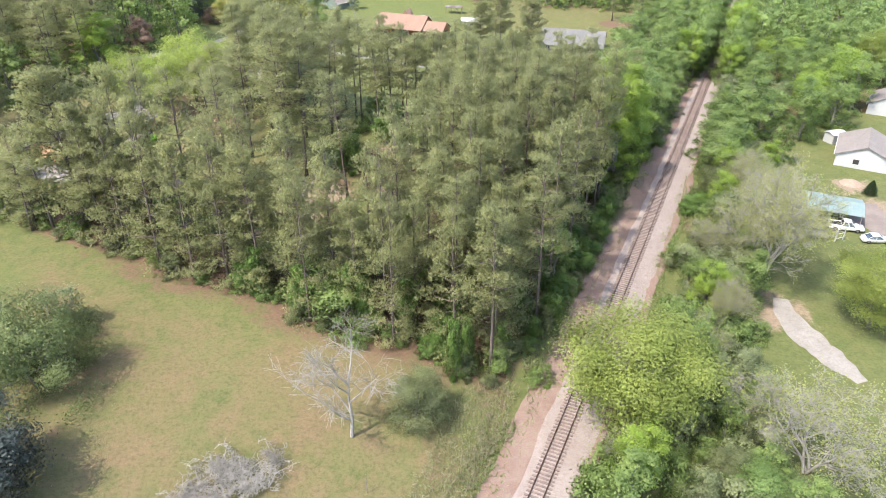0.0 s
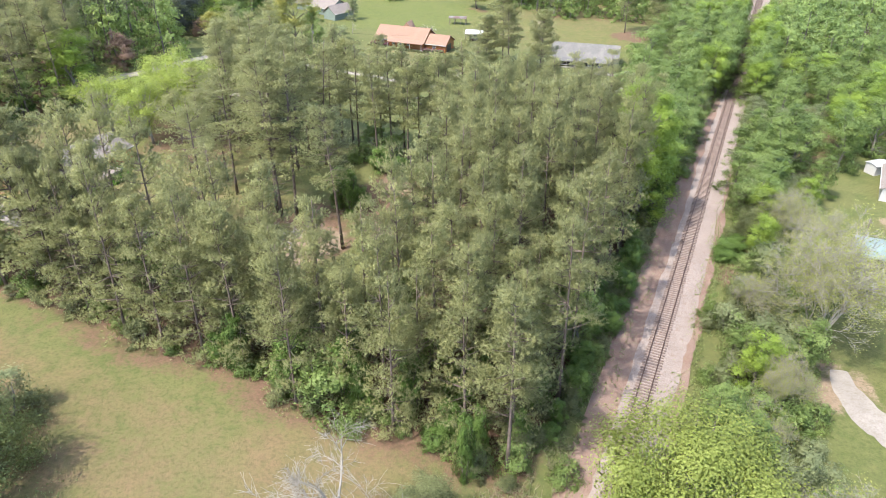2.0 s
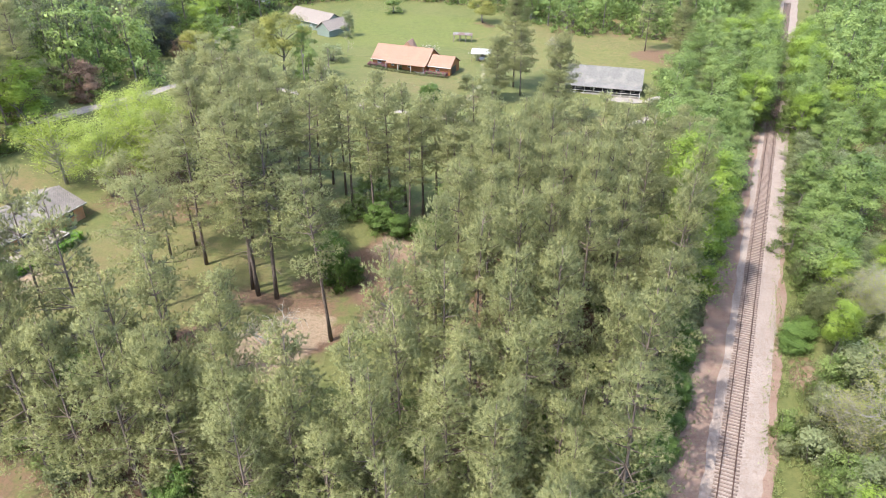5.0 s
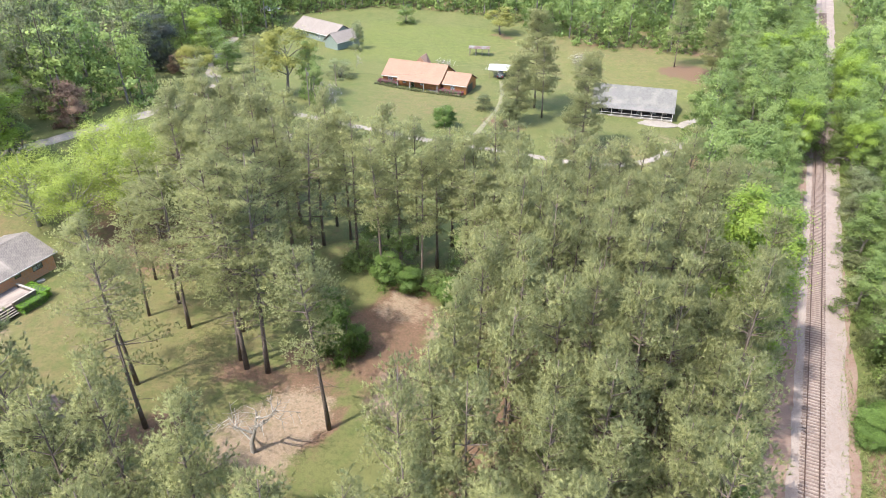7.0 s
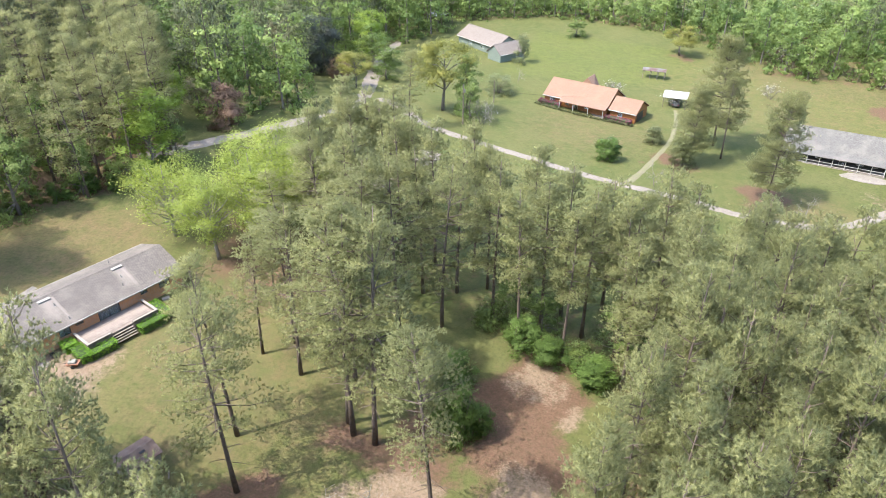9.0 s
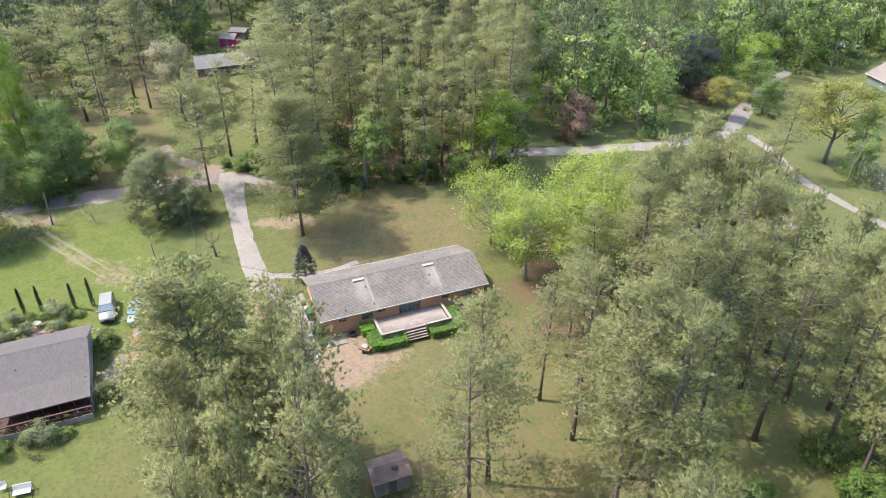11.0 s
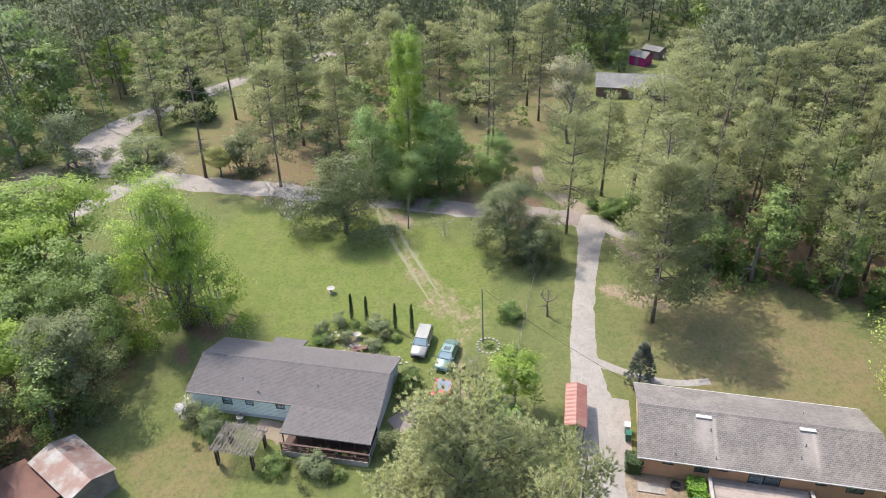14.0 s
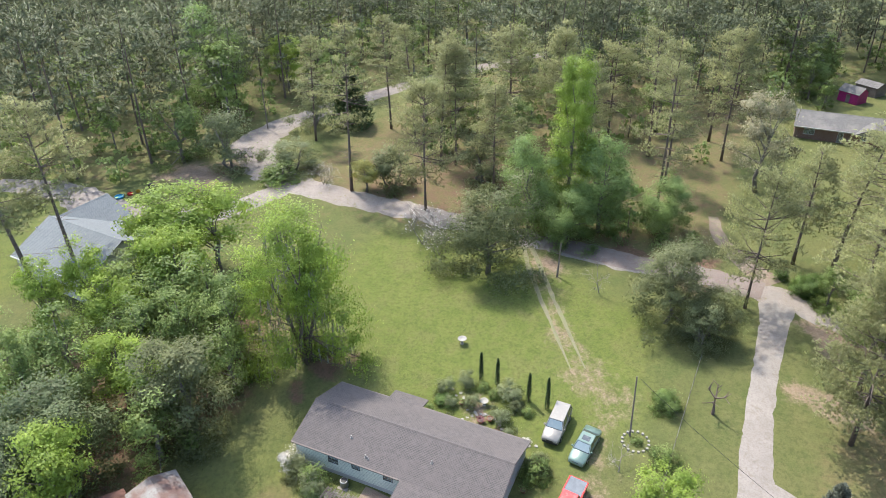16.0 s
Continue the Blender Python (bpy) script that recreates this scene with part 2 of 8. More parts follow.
def mat_ground():
    """Grass, dry grass, straw and soil, by masks that the mesh carries."""
    m, nt, b = nodes_of("grass_and_soil")
    co = nt.nodes.new("ShaderNodeTexCoord").outputs["Object"]
    n1, n2, n3, n4 = noisen(nt, co, 0.09, 5), noisen(nt, co, 0.6, 6, 0.65), noisen(nt, co, 4.0, 6, 0.7), noisen(nt, co, 22.0, 4, 0.7)
    n5, n6 = noisen(nt, co, 0.22, 6, 0.7), noisen(nt, co, 2.2, 5, 0.75)

    def mask(name, soft=0.5):
        a = nt.nodes.new("ShaderNodeAttribute")
        a.attribute_name = name
        j = mathn(nt, "ADD", a.outputs["Fac"], mathn(nt, "MULTIPLY", mathn(nt, "SUBTRACT", mathn(nt, "ADD", n2, mathn(nt, "MULTIPLY", n3, 0.5)), 0.75), 1.3))
        return ramp(nt, j, 0.5 - soft / 2, 0.5 + soft / 2)

    green = mixc(nt, ramp(nt, n2, 0.3, 0.7), (0.092, 0.108, 0.034), (0.124, 0.132, 0.048))
    green = mixc(nt, mathn(nt, "MULTIPLY", ramp(nt, n1, 0.42, 0.62), 0.7), green, (0.132, 0.132, 0.051))
    green = mixc(nt, mathn(nt, "MULTIPLY", ramp(nt, n5, 0.5, 0.66), 0.5), green, (0.068, 0.100, 0.027))
    lush = mixc(nt, ramp(nt, n2, 0.3, 0.7), (0.099, 0.130, 0.027), (0.129, 0.150, 0.038))
    lush = mixc(nt, mathn(nt, "MULTIPLY", ramp(nt, n5, 0.48, 0.62), 0.6), lush, (0.138, 0.142, 0.048))
    col = mixc(nt, mask("lush", 0.9), green, lush)
    dry = mixc(nt, ramp(nt, n3, 0.3, 0.7), (0.186, 0.130, 0.072), (0.152, 0.122, 0.058))
    dry = mixc(nt, mathn(nt, "MULTIPLY", ramp(nt, n5, 0.42, 0.58), 0.75), dry, (0.205, 0.128, 0.080))
    col = mixc(nt, mathn(nt, "MULTIPLY", mask("dry", 0.9), 0.85), col, dry)
    straw = mixc(nt, ramp(nt, n3, 0.3, 0.75), (0.125, 0.070, 0.048), (0.178, 0.108, 0.076))
    straw = mixc(nt, mathn(nt, "MULTIPLY", ramp(nt, n4, 0.56, 0.68), 0.6), straw, (0.26, 0.19, 0.14))
    col = mixc(nt, mask("straw", 0.55), col, straw)
    dirt = mixc(nt, ramp(nt, n3, 0.35, 0.75), (0.240, 0.168, 0.118), (0.295, 0.228, 0.172))
    col = mixc(nt, mask("dirt", 0.5), col, dirt)
    n7 = noisen(nt, co, 9.0, 5, 0.75)
    col = mixc(nt, mathn(nt, "MULTIPLY", ramp(nt, n7, 0.54, 0.72), 0.4), col, (0.205, 0.178, 0.098))
    col = mixc(nt, mathn(nt, "MULTIPLY", ramp(nt, n4, 0.35, 0.75), 0.48), col, (0.040, 0.044, 0.018))
    col = mixc(nt, mathn(nt, "MULTIPLY", ramp(nt, n6, 0.44, 0.66), 0.4), col, (0.036, 0.044, 0.016))
    nt.links.new(col, b.inputs["Base Color"])
    b.inputs["Roughness"].default_value = 0.95
    b.inputs["Specular IOR Level"].default_value = 0.15
    bump(nt, b, mathn(nt, "ADD", mathn(nt, "MULTIPLY", n3, 0.6), mathn(nt, "MULTIPLY", n4, 0.4)), 0.9, 0.12)
    return m


def mat_gravel(name, c1, c2, c3, grass=0.0, fine=9.0, grit=1.0):
    m, nt, b = nodes_of(name)
    c1, c2, c3 = tone(c1), tone(c2), tone(c3)
    co = nt.nodes.new("ShaderNodeTexCoord").outputs["Object"]
    n1, n2, n3 = noisen(nt, co, 0.25, 5), noisen(nt, co, 1.4, 6, 0.7), noisen(nt, co, fine, 5, 0.75)
    col = mixc(nt, ramp(nt, n1, 0.38, 0.64), c1, c2)
    col = mixc(nt, mathn(nt, "MULTIPLY", ramp(nt, n2, 0.45, 0.72), 0.7), col, c3)
    n4, n5 = noisen(nt, co, 3.4, 6, 0.8), noisen(nt, co, 17.0, 3, 0.7)
    col = mixc(nt, mathn(nt, "MULTIPLY", ramp(nt, n3, 0.42, 0.66), 0.3 + 0.3 * grit), col, tuple(0.45 * c for c in c1))
    col = mixc(nt, mathn(nt, "MULTIPLY", ramp(nt, n4, 0.5, 0.68), 0.45 * grit), col, tuple(0.62 * c for c in c3))
    col = mixc(nt, mathn(nt, "MULTIPLY", ramp(nt, n5, 0.52, 0.7), 0.5 * grit), col, tuple(min(0.8, 1.5 * c) for c in c2))
    if grass:
        col = mixc(nt, mathn(nt, "MULTIPLY", ramp(nt, n2, 0.62 - 0.2 * grass, 0.75), 0.8), col, (0.15, 0.17, 0.06))
    nt.links.new(col, b.inputs["Base Color"])
    b.inputs["Roughness"].default_value = 0.95
    b.inputs["Specular IOR Level"].default_value = 0.2
    bump(nt, b, mathn(nt, "ADD", n3, mathn(nt, "MULTIPLY", n5, 0.5)), 0.9 * grit, 0.06)
    return m


def mat_rows(name, c1, c2, c3, row=0.14, brick=0.3, rough=0.9, stain=(0.3, 0.3, 0.3), stain_amt=0.3, mortar=(0.1, 0.1, 0.1), msize=0.012, axes="XZ", rel=0.01, streaks=()):
    """Courses of shingles or bricks, in the object's own axes."""
    m, nt, b = nodes_of(name)
    c1, c2, c3, stain, mortar = tone(c1), tone(c2), tone(c3), tone(stain), tone(mortar)
    co = nt.nodes.new("ShaderNodeTexCoord").outputs["Object"]
    sep = nt.nodes.new("ShaderNodeSeparateXYZ")
    nt.links.new(co, sep.inputs[0])
    com = nt.nodes.new("ShaderNodeCombineXYZ")
    if axes == "XZ":       # walls: along the wall either way, and up
        nt.links.new(mathn(nt, "ADD", sep.outputs["X"], sep.outputs["Y"]), com.inputs[0])
        nt.links.new(sep.outputs["Z"], com.inputs[1])
    elif axes == "YX":
        nt.links.new(sep.outputs["Y"], com.inputs[0])
        nt.links.new(sep.outputs["X"], com.inputs[1])
    else:                  # roofs: along the ridge, and down the slope
        nt.links.new(sep.outputs["X"], com.inputs[0])
        nt.links.new(sep.outputs["Y"], com.inputs[1])
    br = N(nt, "ShaderNodeTexBrick", Scale=1.0, Mortar_Size=msize, Brick_Width=brick, Row_Height=row, Bias=0.0)
    nt.links.new(com.outputs[0], br.inputs["Vector"])
    br.inputs["Color1"].default_value, br.inputs["Color2"].default_value, br.inputs["Mortar"].default_value = (*c1, 1), (*c2, 1), (*mortar, 1)
    n1, n2, n3 = noisen(nt, co, 0.35, 5), noisen(nt, co, 2.2, 6, 0.7), noisen(nt, co, 14.0, 4, 0.7)
    col = mixc(nt, mathn(nt, "MULTIPLY", ramp(nt, n2, 0.4, 0.7), 0.6), br.outputs["Color"], c3)
    col = mixc(nt, mathn(nt, "MULTIPLY", ramp(nt, n1, 0.42, 0.68), stain_amt), col, stain)
    col = mixc(nt, mathn(nt, "MULTIPLY", ramp(nt, n3, 0.4, 0.7), 0.25), col, tuple(0.55 * c for c in c1))
    for x, half, end in streaks:       # washed-out streaks down the slope below a vent
        near = ramp(nt, mathn(nt, "ABSOLUTE", mathn(nt, "SUBTRACT", sep.outputs["X"], x)), half * 1.7, half * 0.2)
        low = mathn(nt, "MULTIPLY", ramp(nt, mathn(nt, "ADD", sep.outputs["Y"], mathn(nt, "MULTIPLY", n2, 1.5)), end, end + 3.2), ramp(nt, sep.outputs["Y"], -0.5, -0.7))
        col = mixc(nt, mathn(nt, "MULTIPLY", mathn(nt, "MULTIPLY", near, low), 0.45), col, stain)
    nt.links.new(col, b.inputs["Base Color"])
    b.inputs["Roughness"].default_value = rough
    bump(nt, b, mathn(nt, "ADD", br.outputs["Fac"], mathn(nt, "MULTIPLY", n3, -0.6)), -0.5, rel)
    return m


def mat_boards(name, c1, c2, c3):
    """Weathered boards, each of its own tone."""
    m, nt, b = nodes_of(name)
    co = nt.nodes.new("ShaderNodeTexCoord").outputs["Object"]
    mp = nt.nodes.new("ShaderNodeMapping")
    mp.inputs["Scale"].default_value = (0.5, 14.0, 2.0)
    nt.links.new(co, mp.inputs[0])
    grain, blot = noisen(nt, mp.outputs[0], 1.5, 5, 0.7), noisen(nt, co, 0.9, 5, 0.7)
    oi = nt.nodes.new("ShaderNodeObjectInfo").outputs["Random"]
    col = mixc(nt, oi, tone(c1), tone(c2))
    col = mixc(nt, mathn(nt, "MULTIPLY", ramp(nt, blot, 0.4, 0.65), 0.6), col, tone(c3))
    col = mixc(nt, mathn(nt, "MULTIPLY", ramp(nt, grain, 0.45, 0.75), 0.45), col, tuple(0.4 * c for c in tone(c1)))
    nt.links.new(col, b.inputs["Base Color"])
    b.inputs["Roughness"].default_value = 0.9
    bump(nt, b, grain, 0.5, 0.01)
    return m


GROUND = mat_ground()

# ---- the ground, the lanes and the railway ----
WOOD_A = [(-76, 104), (-62, 95), (-48, 91), (-38, 86), (-28, 84), (-20, 78), (-13, 75), (-5, 73), (1, 70), (7, 66), (11.5, 75), (17.3, 88), (23, 100.5), (29, 113.5), (34.6, 126),
          (39, 135.5), (36, 138), (14, 136), (1, 134), (2, 126), (0, 117), (-2, 109), (-5, 102), (-8, 95), (-13, 90), (-20, 91), (-28, 93), (-34, 95), (-41, 99), (-48, 103), (-58, 107), (-70, 112)]
WOOD_B = [(-16, 139), (-12, 141.5), (-4, 139.5), (0, 132), (14, 137), (36, 139), (42, 146), (38, 156), (24, 152), (10, 152), (-6, 153), (-16, 154), (-26, 158), (-34, 166), (-46, 169), (-51, 160), (-46, 148), (-36, 150), (-26, 147)]
WOOD_W = [(-97, 142), (-92, 151), (-84, 160), (-82, 172), (-88, 182), (-98, 196), (-128, 230), (-180, 230), (-175, 186), (-150, 175), (-148, 158), (-128, 140), (-118, 135), (-108, 138)]
WOOD_NW = [(-86, 190), (-74, 206), (-84, 240), (-84, 268), (-66, 300), (-70, 330), (-60, 355), (-190, 355), (-245, 290), (-245, 215), (-180, 232), (-128, 232)]
WOOD_N = [(-62, 322), (-30, 336), (12, 322), (30, 300), (45, 282), (75, 276), (84, 268), (120, 305), (138, 355), (-60, 355), (-66, 340)]
WOOD_R = [(42, 141), (54, 167.5), (71, 204), (91, 249), (112, 295), (137, 350), (125, 350), (104, 300), (82, 262), (72, 246), (62, 228), (52, 207), (44, 184), (40, 162), (38, 145)]
WOOD_E = [(64, 143), (66, 148), (88, 197), (109, 243), (137, 306), (160, 358), (190, 360), (190, 200), (160, 165), (120, 172), (92, 160), (80, 146)]
WOOD_FW = [(-128, 104), (-140, 84), (-150, 66), (-160, 62), (-185, 85), (-215, 100), (-260, 140), (-270, 220), (-182, 228), (-177, 186), (-152, 176), (-146, 150), (-128, 134)]
WOOD_SW = [(-114, 60), (-105, 67), (-97, 68), (-92, 62), (-86, 60), (-78, 56), (-74, 40), (-90, 34), (-104, 38), (-112, 46), (-118, 54)]
WOOD_FSW = [(-150, 8), (-148, 30), (-165, 38), (-180, 50), (-195, 64), (-215, 84), (-260, 130), (-330, 150), (-330, -40), (-240, -60), (-150, -40)]


LAWN_DARK = [(-206, 198), (-198, 168), (-172, 150), (-122, 128), (-104, 137), (-118, 149), (-150, 170), (-185, 204)]


TRAIL = [(-128, 102.3), (-118, 103.2), (-109, 104.6), (-101, 106), (-95, 107), (-88, 105.5), (-84, 104)]


def ground():
    core_x, core_y = np.arange(-215, 131, 1.6), np.arange(-10, 341, 1.6)
    out = np.cumsum(1.6 * 1.22 ** np.arange(1, 34))
    xs = np.concatenate([core_x[0] - out[::-1], core_x, core_x[-1] + out])
    ys = np.concatenate([core_y[0] - out[::-1], core_y, core_y[-1] + out])
    gx, gy = np.meshgrid(xs, ys)
    x, y = gx.ravel(), gy.ravel()
    u, v = uv(x, y)
    z = zg(x, y)
    near = (np.abs(x + 42) < 175) & (np.abs(y - 165) < 178)
    rough = np.array([noise.noise((a * 0.12, b * 0.12, 0.0)) * 0.12 + noise.noise((a * 0.5, b * 0.5, 3.0)) * 0.04 if k else 0.0 for a, b, k in zip(x, y, near)])
    z = z + rough * sstep(5, 9, np.abs(u)) - 0.25 * (1 - sstep(6.0, 9.5, np.abs(u + 0.8)))
    nx, ny = len(xs), len(ys)
    i = (np.arange(ny - 1)[:, None] * nx + np.arange(nx - 1)[None]).ravel()
    tris = np.concatenate([np.stack([i, i + 1, i + nx + 1], 1), np.stack([i, i + nx + 1, i + nx], 1)])
    me = tri_mesh("ground", np.stack([x, y, z], 1), tris)
    smooth(me)
    wob = np.array([(noise.noise((a * 0.16, b * 0.16, 5.0)), noise.noise((a * 0.16, b * 0.16, 9.0))) if k else (0.0, 0.0) for a, b, k in zip(x, y, near)]) * 5.0
    wx, wy = x + wob[:, 0], y + wob[:, 1]
    straw, dry, lush, dirt = np.zeros(len(x)), np.zeros(len(x)), np.zeros(len(x)), np.zeros(len(x))
    for w, s in ((WOOD_A, 1), (WOOD_B, 0.3), (WOOD_W, 0.62), (WOOD_NW, 0.3), (WOOD_N, 0.45), (WOOD_R, 1), (WOOD_E, 0.5), (WOOD_SW, 0.6), (WOOD_FSW, 0.35), (WOOD_FW, 0.3)):
        straw = np.maximum(straw, s * sstep(-2.5, 2.0, inside(w, x, y)))
    for cx, cy, r, s in ((-12, 133, 8, 1.0), (-10, 124, 7, 0.95), (-16, 128, 6, 0.8), (-22, 119, 6, 0.7), (-29, 121, 4, 0.8), (-26, 106, 9, 0.35), (-38, 109, 3, 0.8), (25, 200, 5, 0.9),
                         (66, 258, 9, 0.9), (62, 262, 4, 0.8), (8, 213, 5, 0.8), (-52, 148, 12, 0.7), (-60, 155, 8, 0.5), (-122, 124, 5, 1.0), (-124, 117, 5, 0.9), (-104, 78, 3, 0.7),
                         # (-42, 66) and (-46, 52) paint the field trees' shadows faintly in straw colour
                         (-42, 66, 8, 0.3), (-46, 52, 7, 0.3), (-150, 86, 18, 0.5), (-110, 62, 10, 0.7), (40, 284, 4, 0.7), (75, 280, 6, 0.7), (12, 296, 4, 0.6), (-97, 143, 4, 0.6),
                         (46.2, 109.0, 3.6, 1.0), (-37.3, 110.8, 2.4, 0.95), (-27.5, 121, 4.5, 0.95), (-17.2, 112.3, 3.0, 0.95), (-20, 118, 4.0, 0.8), (-6, 133, 5, 0.9), (-99, 72, 1.5, 0.9), (-101.5, 74.5, 1.5, 0.9), (-104, 77, 1.5, 0.9)):
        straw = np.maximum(straw, s * (1 - sstep(0.35 * r, 1.4 * r, np.hypot(wx - cx, wy - cy))))
    open_lawn = sstep(-3, 3, inside(LAWN_DARK, x, y))
    straw = straw * (1 - open_lawn)
    field = inside([(-80, 98), (-60, 92), (-38, 84), (-13, 73), (2, 68), (8, 58), (2, 30), (-20, -10), (-70, -10), (-66, 50), (-64, 84)], x, y)
    straw = np.maximum(straw, 0.62 * (1 - sstep(0.5, 7, np.abs(inside(WOOD_A, wx, wy)))) * (y < 92) * (x < 8))
    dry = np.maximum(dry, 0.6 * sstep(-4, 10, field) + 0.22 * sstep(-4, 10, field) * wob[:, 0] / 2.5)
    dry = np.maximum(dry, 0.75 * (1 - sstep(4, 16, np.hypot((x + 14) * 0.8, y - 68))))
    dry = np.maximum(dry, 0.45 * (1 - sstep(10, 34, np.hypot(x + 45, y - 122))))
    dry = np.maximum(dry, 0.5 * (1 - sstep(5, 16, np.hypot(x - 30, y - 196))))
    dry = np.maximum(dry, 0.42 * (1 - sstep(20, 50, np.hypot(x - 40, y - 268))))
    dry = np.maximum(dry, 0.4 * (1 - sstep(8, 26, np.hypot(x + 10, y - 226))))
    dry = np.maximum(dry, 0.5 * sstep(-3, 3, inside([(-215, 90), (-150, 60), (-128, 100), (-128, 130), (-215, 170)], x, y)))
    dry = np.maximum(dry, 0.6 * (1 - sstep(9, 20, np.hypot(x + 82, y - 141))))
    lush = np.maximum(lush, sstep(-3, 6, inside([(-84, 98), (-92, 112), (-112, 118), (-126, 104), (-136, 80), (-122, 70), (-106, 72), (-96, 84)], x, y)))
    lush = np.maximum(lush, 0.75 * sstep(-3, 6, inside([(-140, 0), (-112, 20), (-118, 34), (-150, 30), (-175, 0)], x, y)))
    lush = np.maximum(lush, 0.2 * open_lawn)
    lush = np.maximum(lush, 0.5 * sstep(-3, 6, inside([(40, 228), (60, 232), (78, 260), (40, 275), (10, 305), (-36, 318), (-40, 262), (5, 262)], x, y)))
    lush = np.maximum(lush, 0.5 * (1 - sstep(8, 26, np.hypot(x + 80, y - 80))))
    dry = np.maximum(dry, 0.55 * (1 - sstep(3, 7, np.hypot(wx + 82, wy - 74))))
    for cx, cy, r, s in ((-65.0, 119.6, 5.6, 0.95), (-21, 113, 5, 0.85), (-25, 109, 5, 0.8), (-4, 130, 3.5, 0.8), (-9, 135, 2.5, 0.6), (-12, 136, 3, 0.6), (-9, 118, 4, 0.8), (-95, 132, 3, 0.7), (-70, 117, 3.5, 0.8), (-108, 137, 4, 0.9),
                         (49, 84, 5, 0.8), (82, 126, 4, 0.9), (80, 117, 5, 0.7), (46.2, 109.0, 3.6, 0.5), (-123, 104, 3, 0.8), (46, 205, 4, 0.5), (60, 222, 4, 0.5), (-97, 107, 4, 0.42), (-102, 105.5, 3.5, 0.4), (-94.8, 93.5, 4, 0.6),
                         (-155, 45, 8, 0.8), (-137, 22, 4, 0.4)):
        dirt = np.maximum(dirt, s * (1 - sstep(0.3 * r, 1.45 * r, np.hypot(wx - cx, wy - cy))))
    for (ax, ay), (bx, by) in zip(TRAIL[:-1], TRAIL[1:]):      # worn tyre tracks over the lawn
        t = np.clip(((wx - ax) * (bx - ax) + (wy - ay) * (by - ay)) / ((bx - ax) ** 2 + (by - ay) ** 2), 0, 1)
        d = np.hypot(x + 0.3 * wob[:, 0] - ax - t * (bx - ax), y + 0.3 * wob[:, 1] - ay - t * (by - ay))
        dirt = np.maximum(dirt, 0.44 * (1 - sstep(0.8, 3.0, d)))
    for name, val in (("straw", straw), ("dry", dry), ("lush", lush), ("dirt", dirt)):
        me.attributes.new(name, "FLOAT", "POINT").data.foreach_set("value", val.astype(np.float32))
    me.materials.append(GROUND)
    return tagged(new("ground", me), "mown lawns, dry grass and red pine straw on rising ground", "ground", kind="structure")


def smooth_line(pts, step=1.5):
    """Points evenly along a rounded line."""
    p = np.array(pts, float)
    for _ in range(3):
        q = [p[0]]
        for a, b in zip(p[:-1], p[1:]):
            q += [0.75 * a + 0.25 * b, 0.25 * a + 0.75 * b]
        p = np.array(q + [p[-1]])
    d = np.concatenate([[0], np.cumsum(np.hypot(*np.diff(p[:, :2], axis=0).T))])
    s = np.arange(0, d[-1], step)
    return np.stack([np.interp(s, d, p[:, k]) for k in range(p.shape[1])], 1)


def lane(name, pts, material, label, lift=0.03, ragged=0.35, cells=4):
    """A strip that lies on the ground; a point is x, y and the width."""
    line = smooth_line(pts)
    n = len(line)
    d = np.gradient(line[:, :2], axis=0)
    d /= np.linalg.norm(d, axis=1)[:, None]
    g = Geo()
    for i in range(n):
        for k in range(cells + 1):
            w = line[i, 2] * (k / cells - 0.5)
            if k in (0, cells):
                w *= 1 + ragged * (noise.noise((line[i, 0] * 0.5, line[i, 1] * 0.5, k)))
            x, y = line[i, 0] + d[i, 1] * w, line[i, 1] - d[i, 0] * w
            near = noise.noise((x * 0.12, y * 0.12, 0.0)) * 0.12 + noise.noise((x * 0.5, y * 0.5, 3.0)) * 0.04
            g.v.append((x, y, gz(x, y) + near * float(sstep(5, 9, abs(uv(x, y)[0]))) + lift + (0.02 if 0 < k < cells else -0.03)))
    for i in range(n - 1):
        for k in range(cells):
            a = i * (cells + 1) + k
            g.f.append((a, a + 1, a + cells + 2, a + cells + 1))
    me = smooth(g.mesh(name))
    me.materials.append(material)
    return tagged(new(name, me), label, "road", kind="structure")


GRAVEL = mat_gravel("pale_gravel", (0.35, 0.305, 0.265), (0.41, 0.365, 0.325), (0.28, 0.22, 0.175), 0.3)
TWOTRACK = mat_gravel("sandy_ruts", (0.34, 0.265, 0.205), (0.29, 0.22, 0.165), (0.40, 0.325, 0.265), 0.8)
RUT = mat_gravel("grassy_ruts", (0.30, 0.26, 0.19), (0.26, 0.25, 0.15), (0.38, 0.33, 0.25), 1.3)
CONCRETE = mat_gravel("old_concrete", (0.335, 0.30, 0.265), (0.385, 0.35, 0.31), (0.265, 0.225, 0.185), 0.0, 5.0, 0.15)
ASPHALT = mat_gravel("grey_road", (0.25, 0.205, 0.18), (0.31, 0.26, 0.225), (0.27, 0.185, 0.15), 0.0, 6.0, 0.4)
ground()
lane("lane_north", [(70, 218, 2), (52, 207, 2), (36, 190, 2.2), (20, 190, 2.2), (10, 194, 2.2), (-2, 196, 2.4), (-14, 199, 2.4), (-27, 204, 2.4), (-40, 208, 2.4), (-48, 213, 2.4), (-54, 221, 2.6), (-62, 226, 2.6)], GRAVEL, "pale gravel lane along the lawns")
lane("lane_curve", [(-90, 172, 3.6), (-83, 180, 3.8), (-76, 189, 3.8), (-70, 200, 3.2), (-65, 214, 3.0), (-65, 226, 3.2), (-69, 240, 4.2), (-73, 256, 4), (-78, 270, 3.5), (-76, 290, 3)], GRAVEL, "bright gravel lane that curves past shrubs")
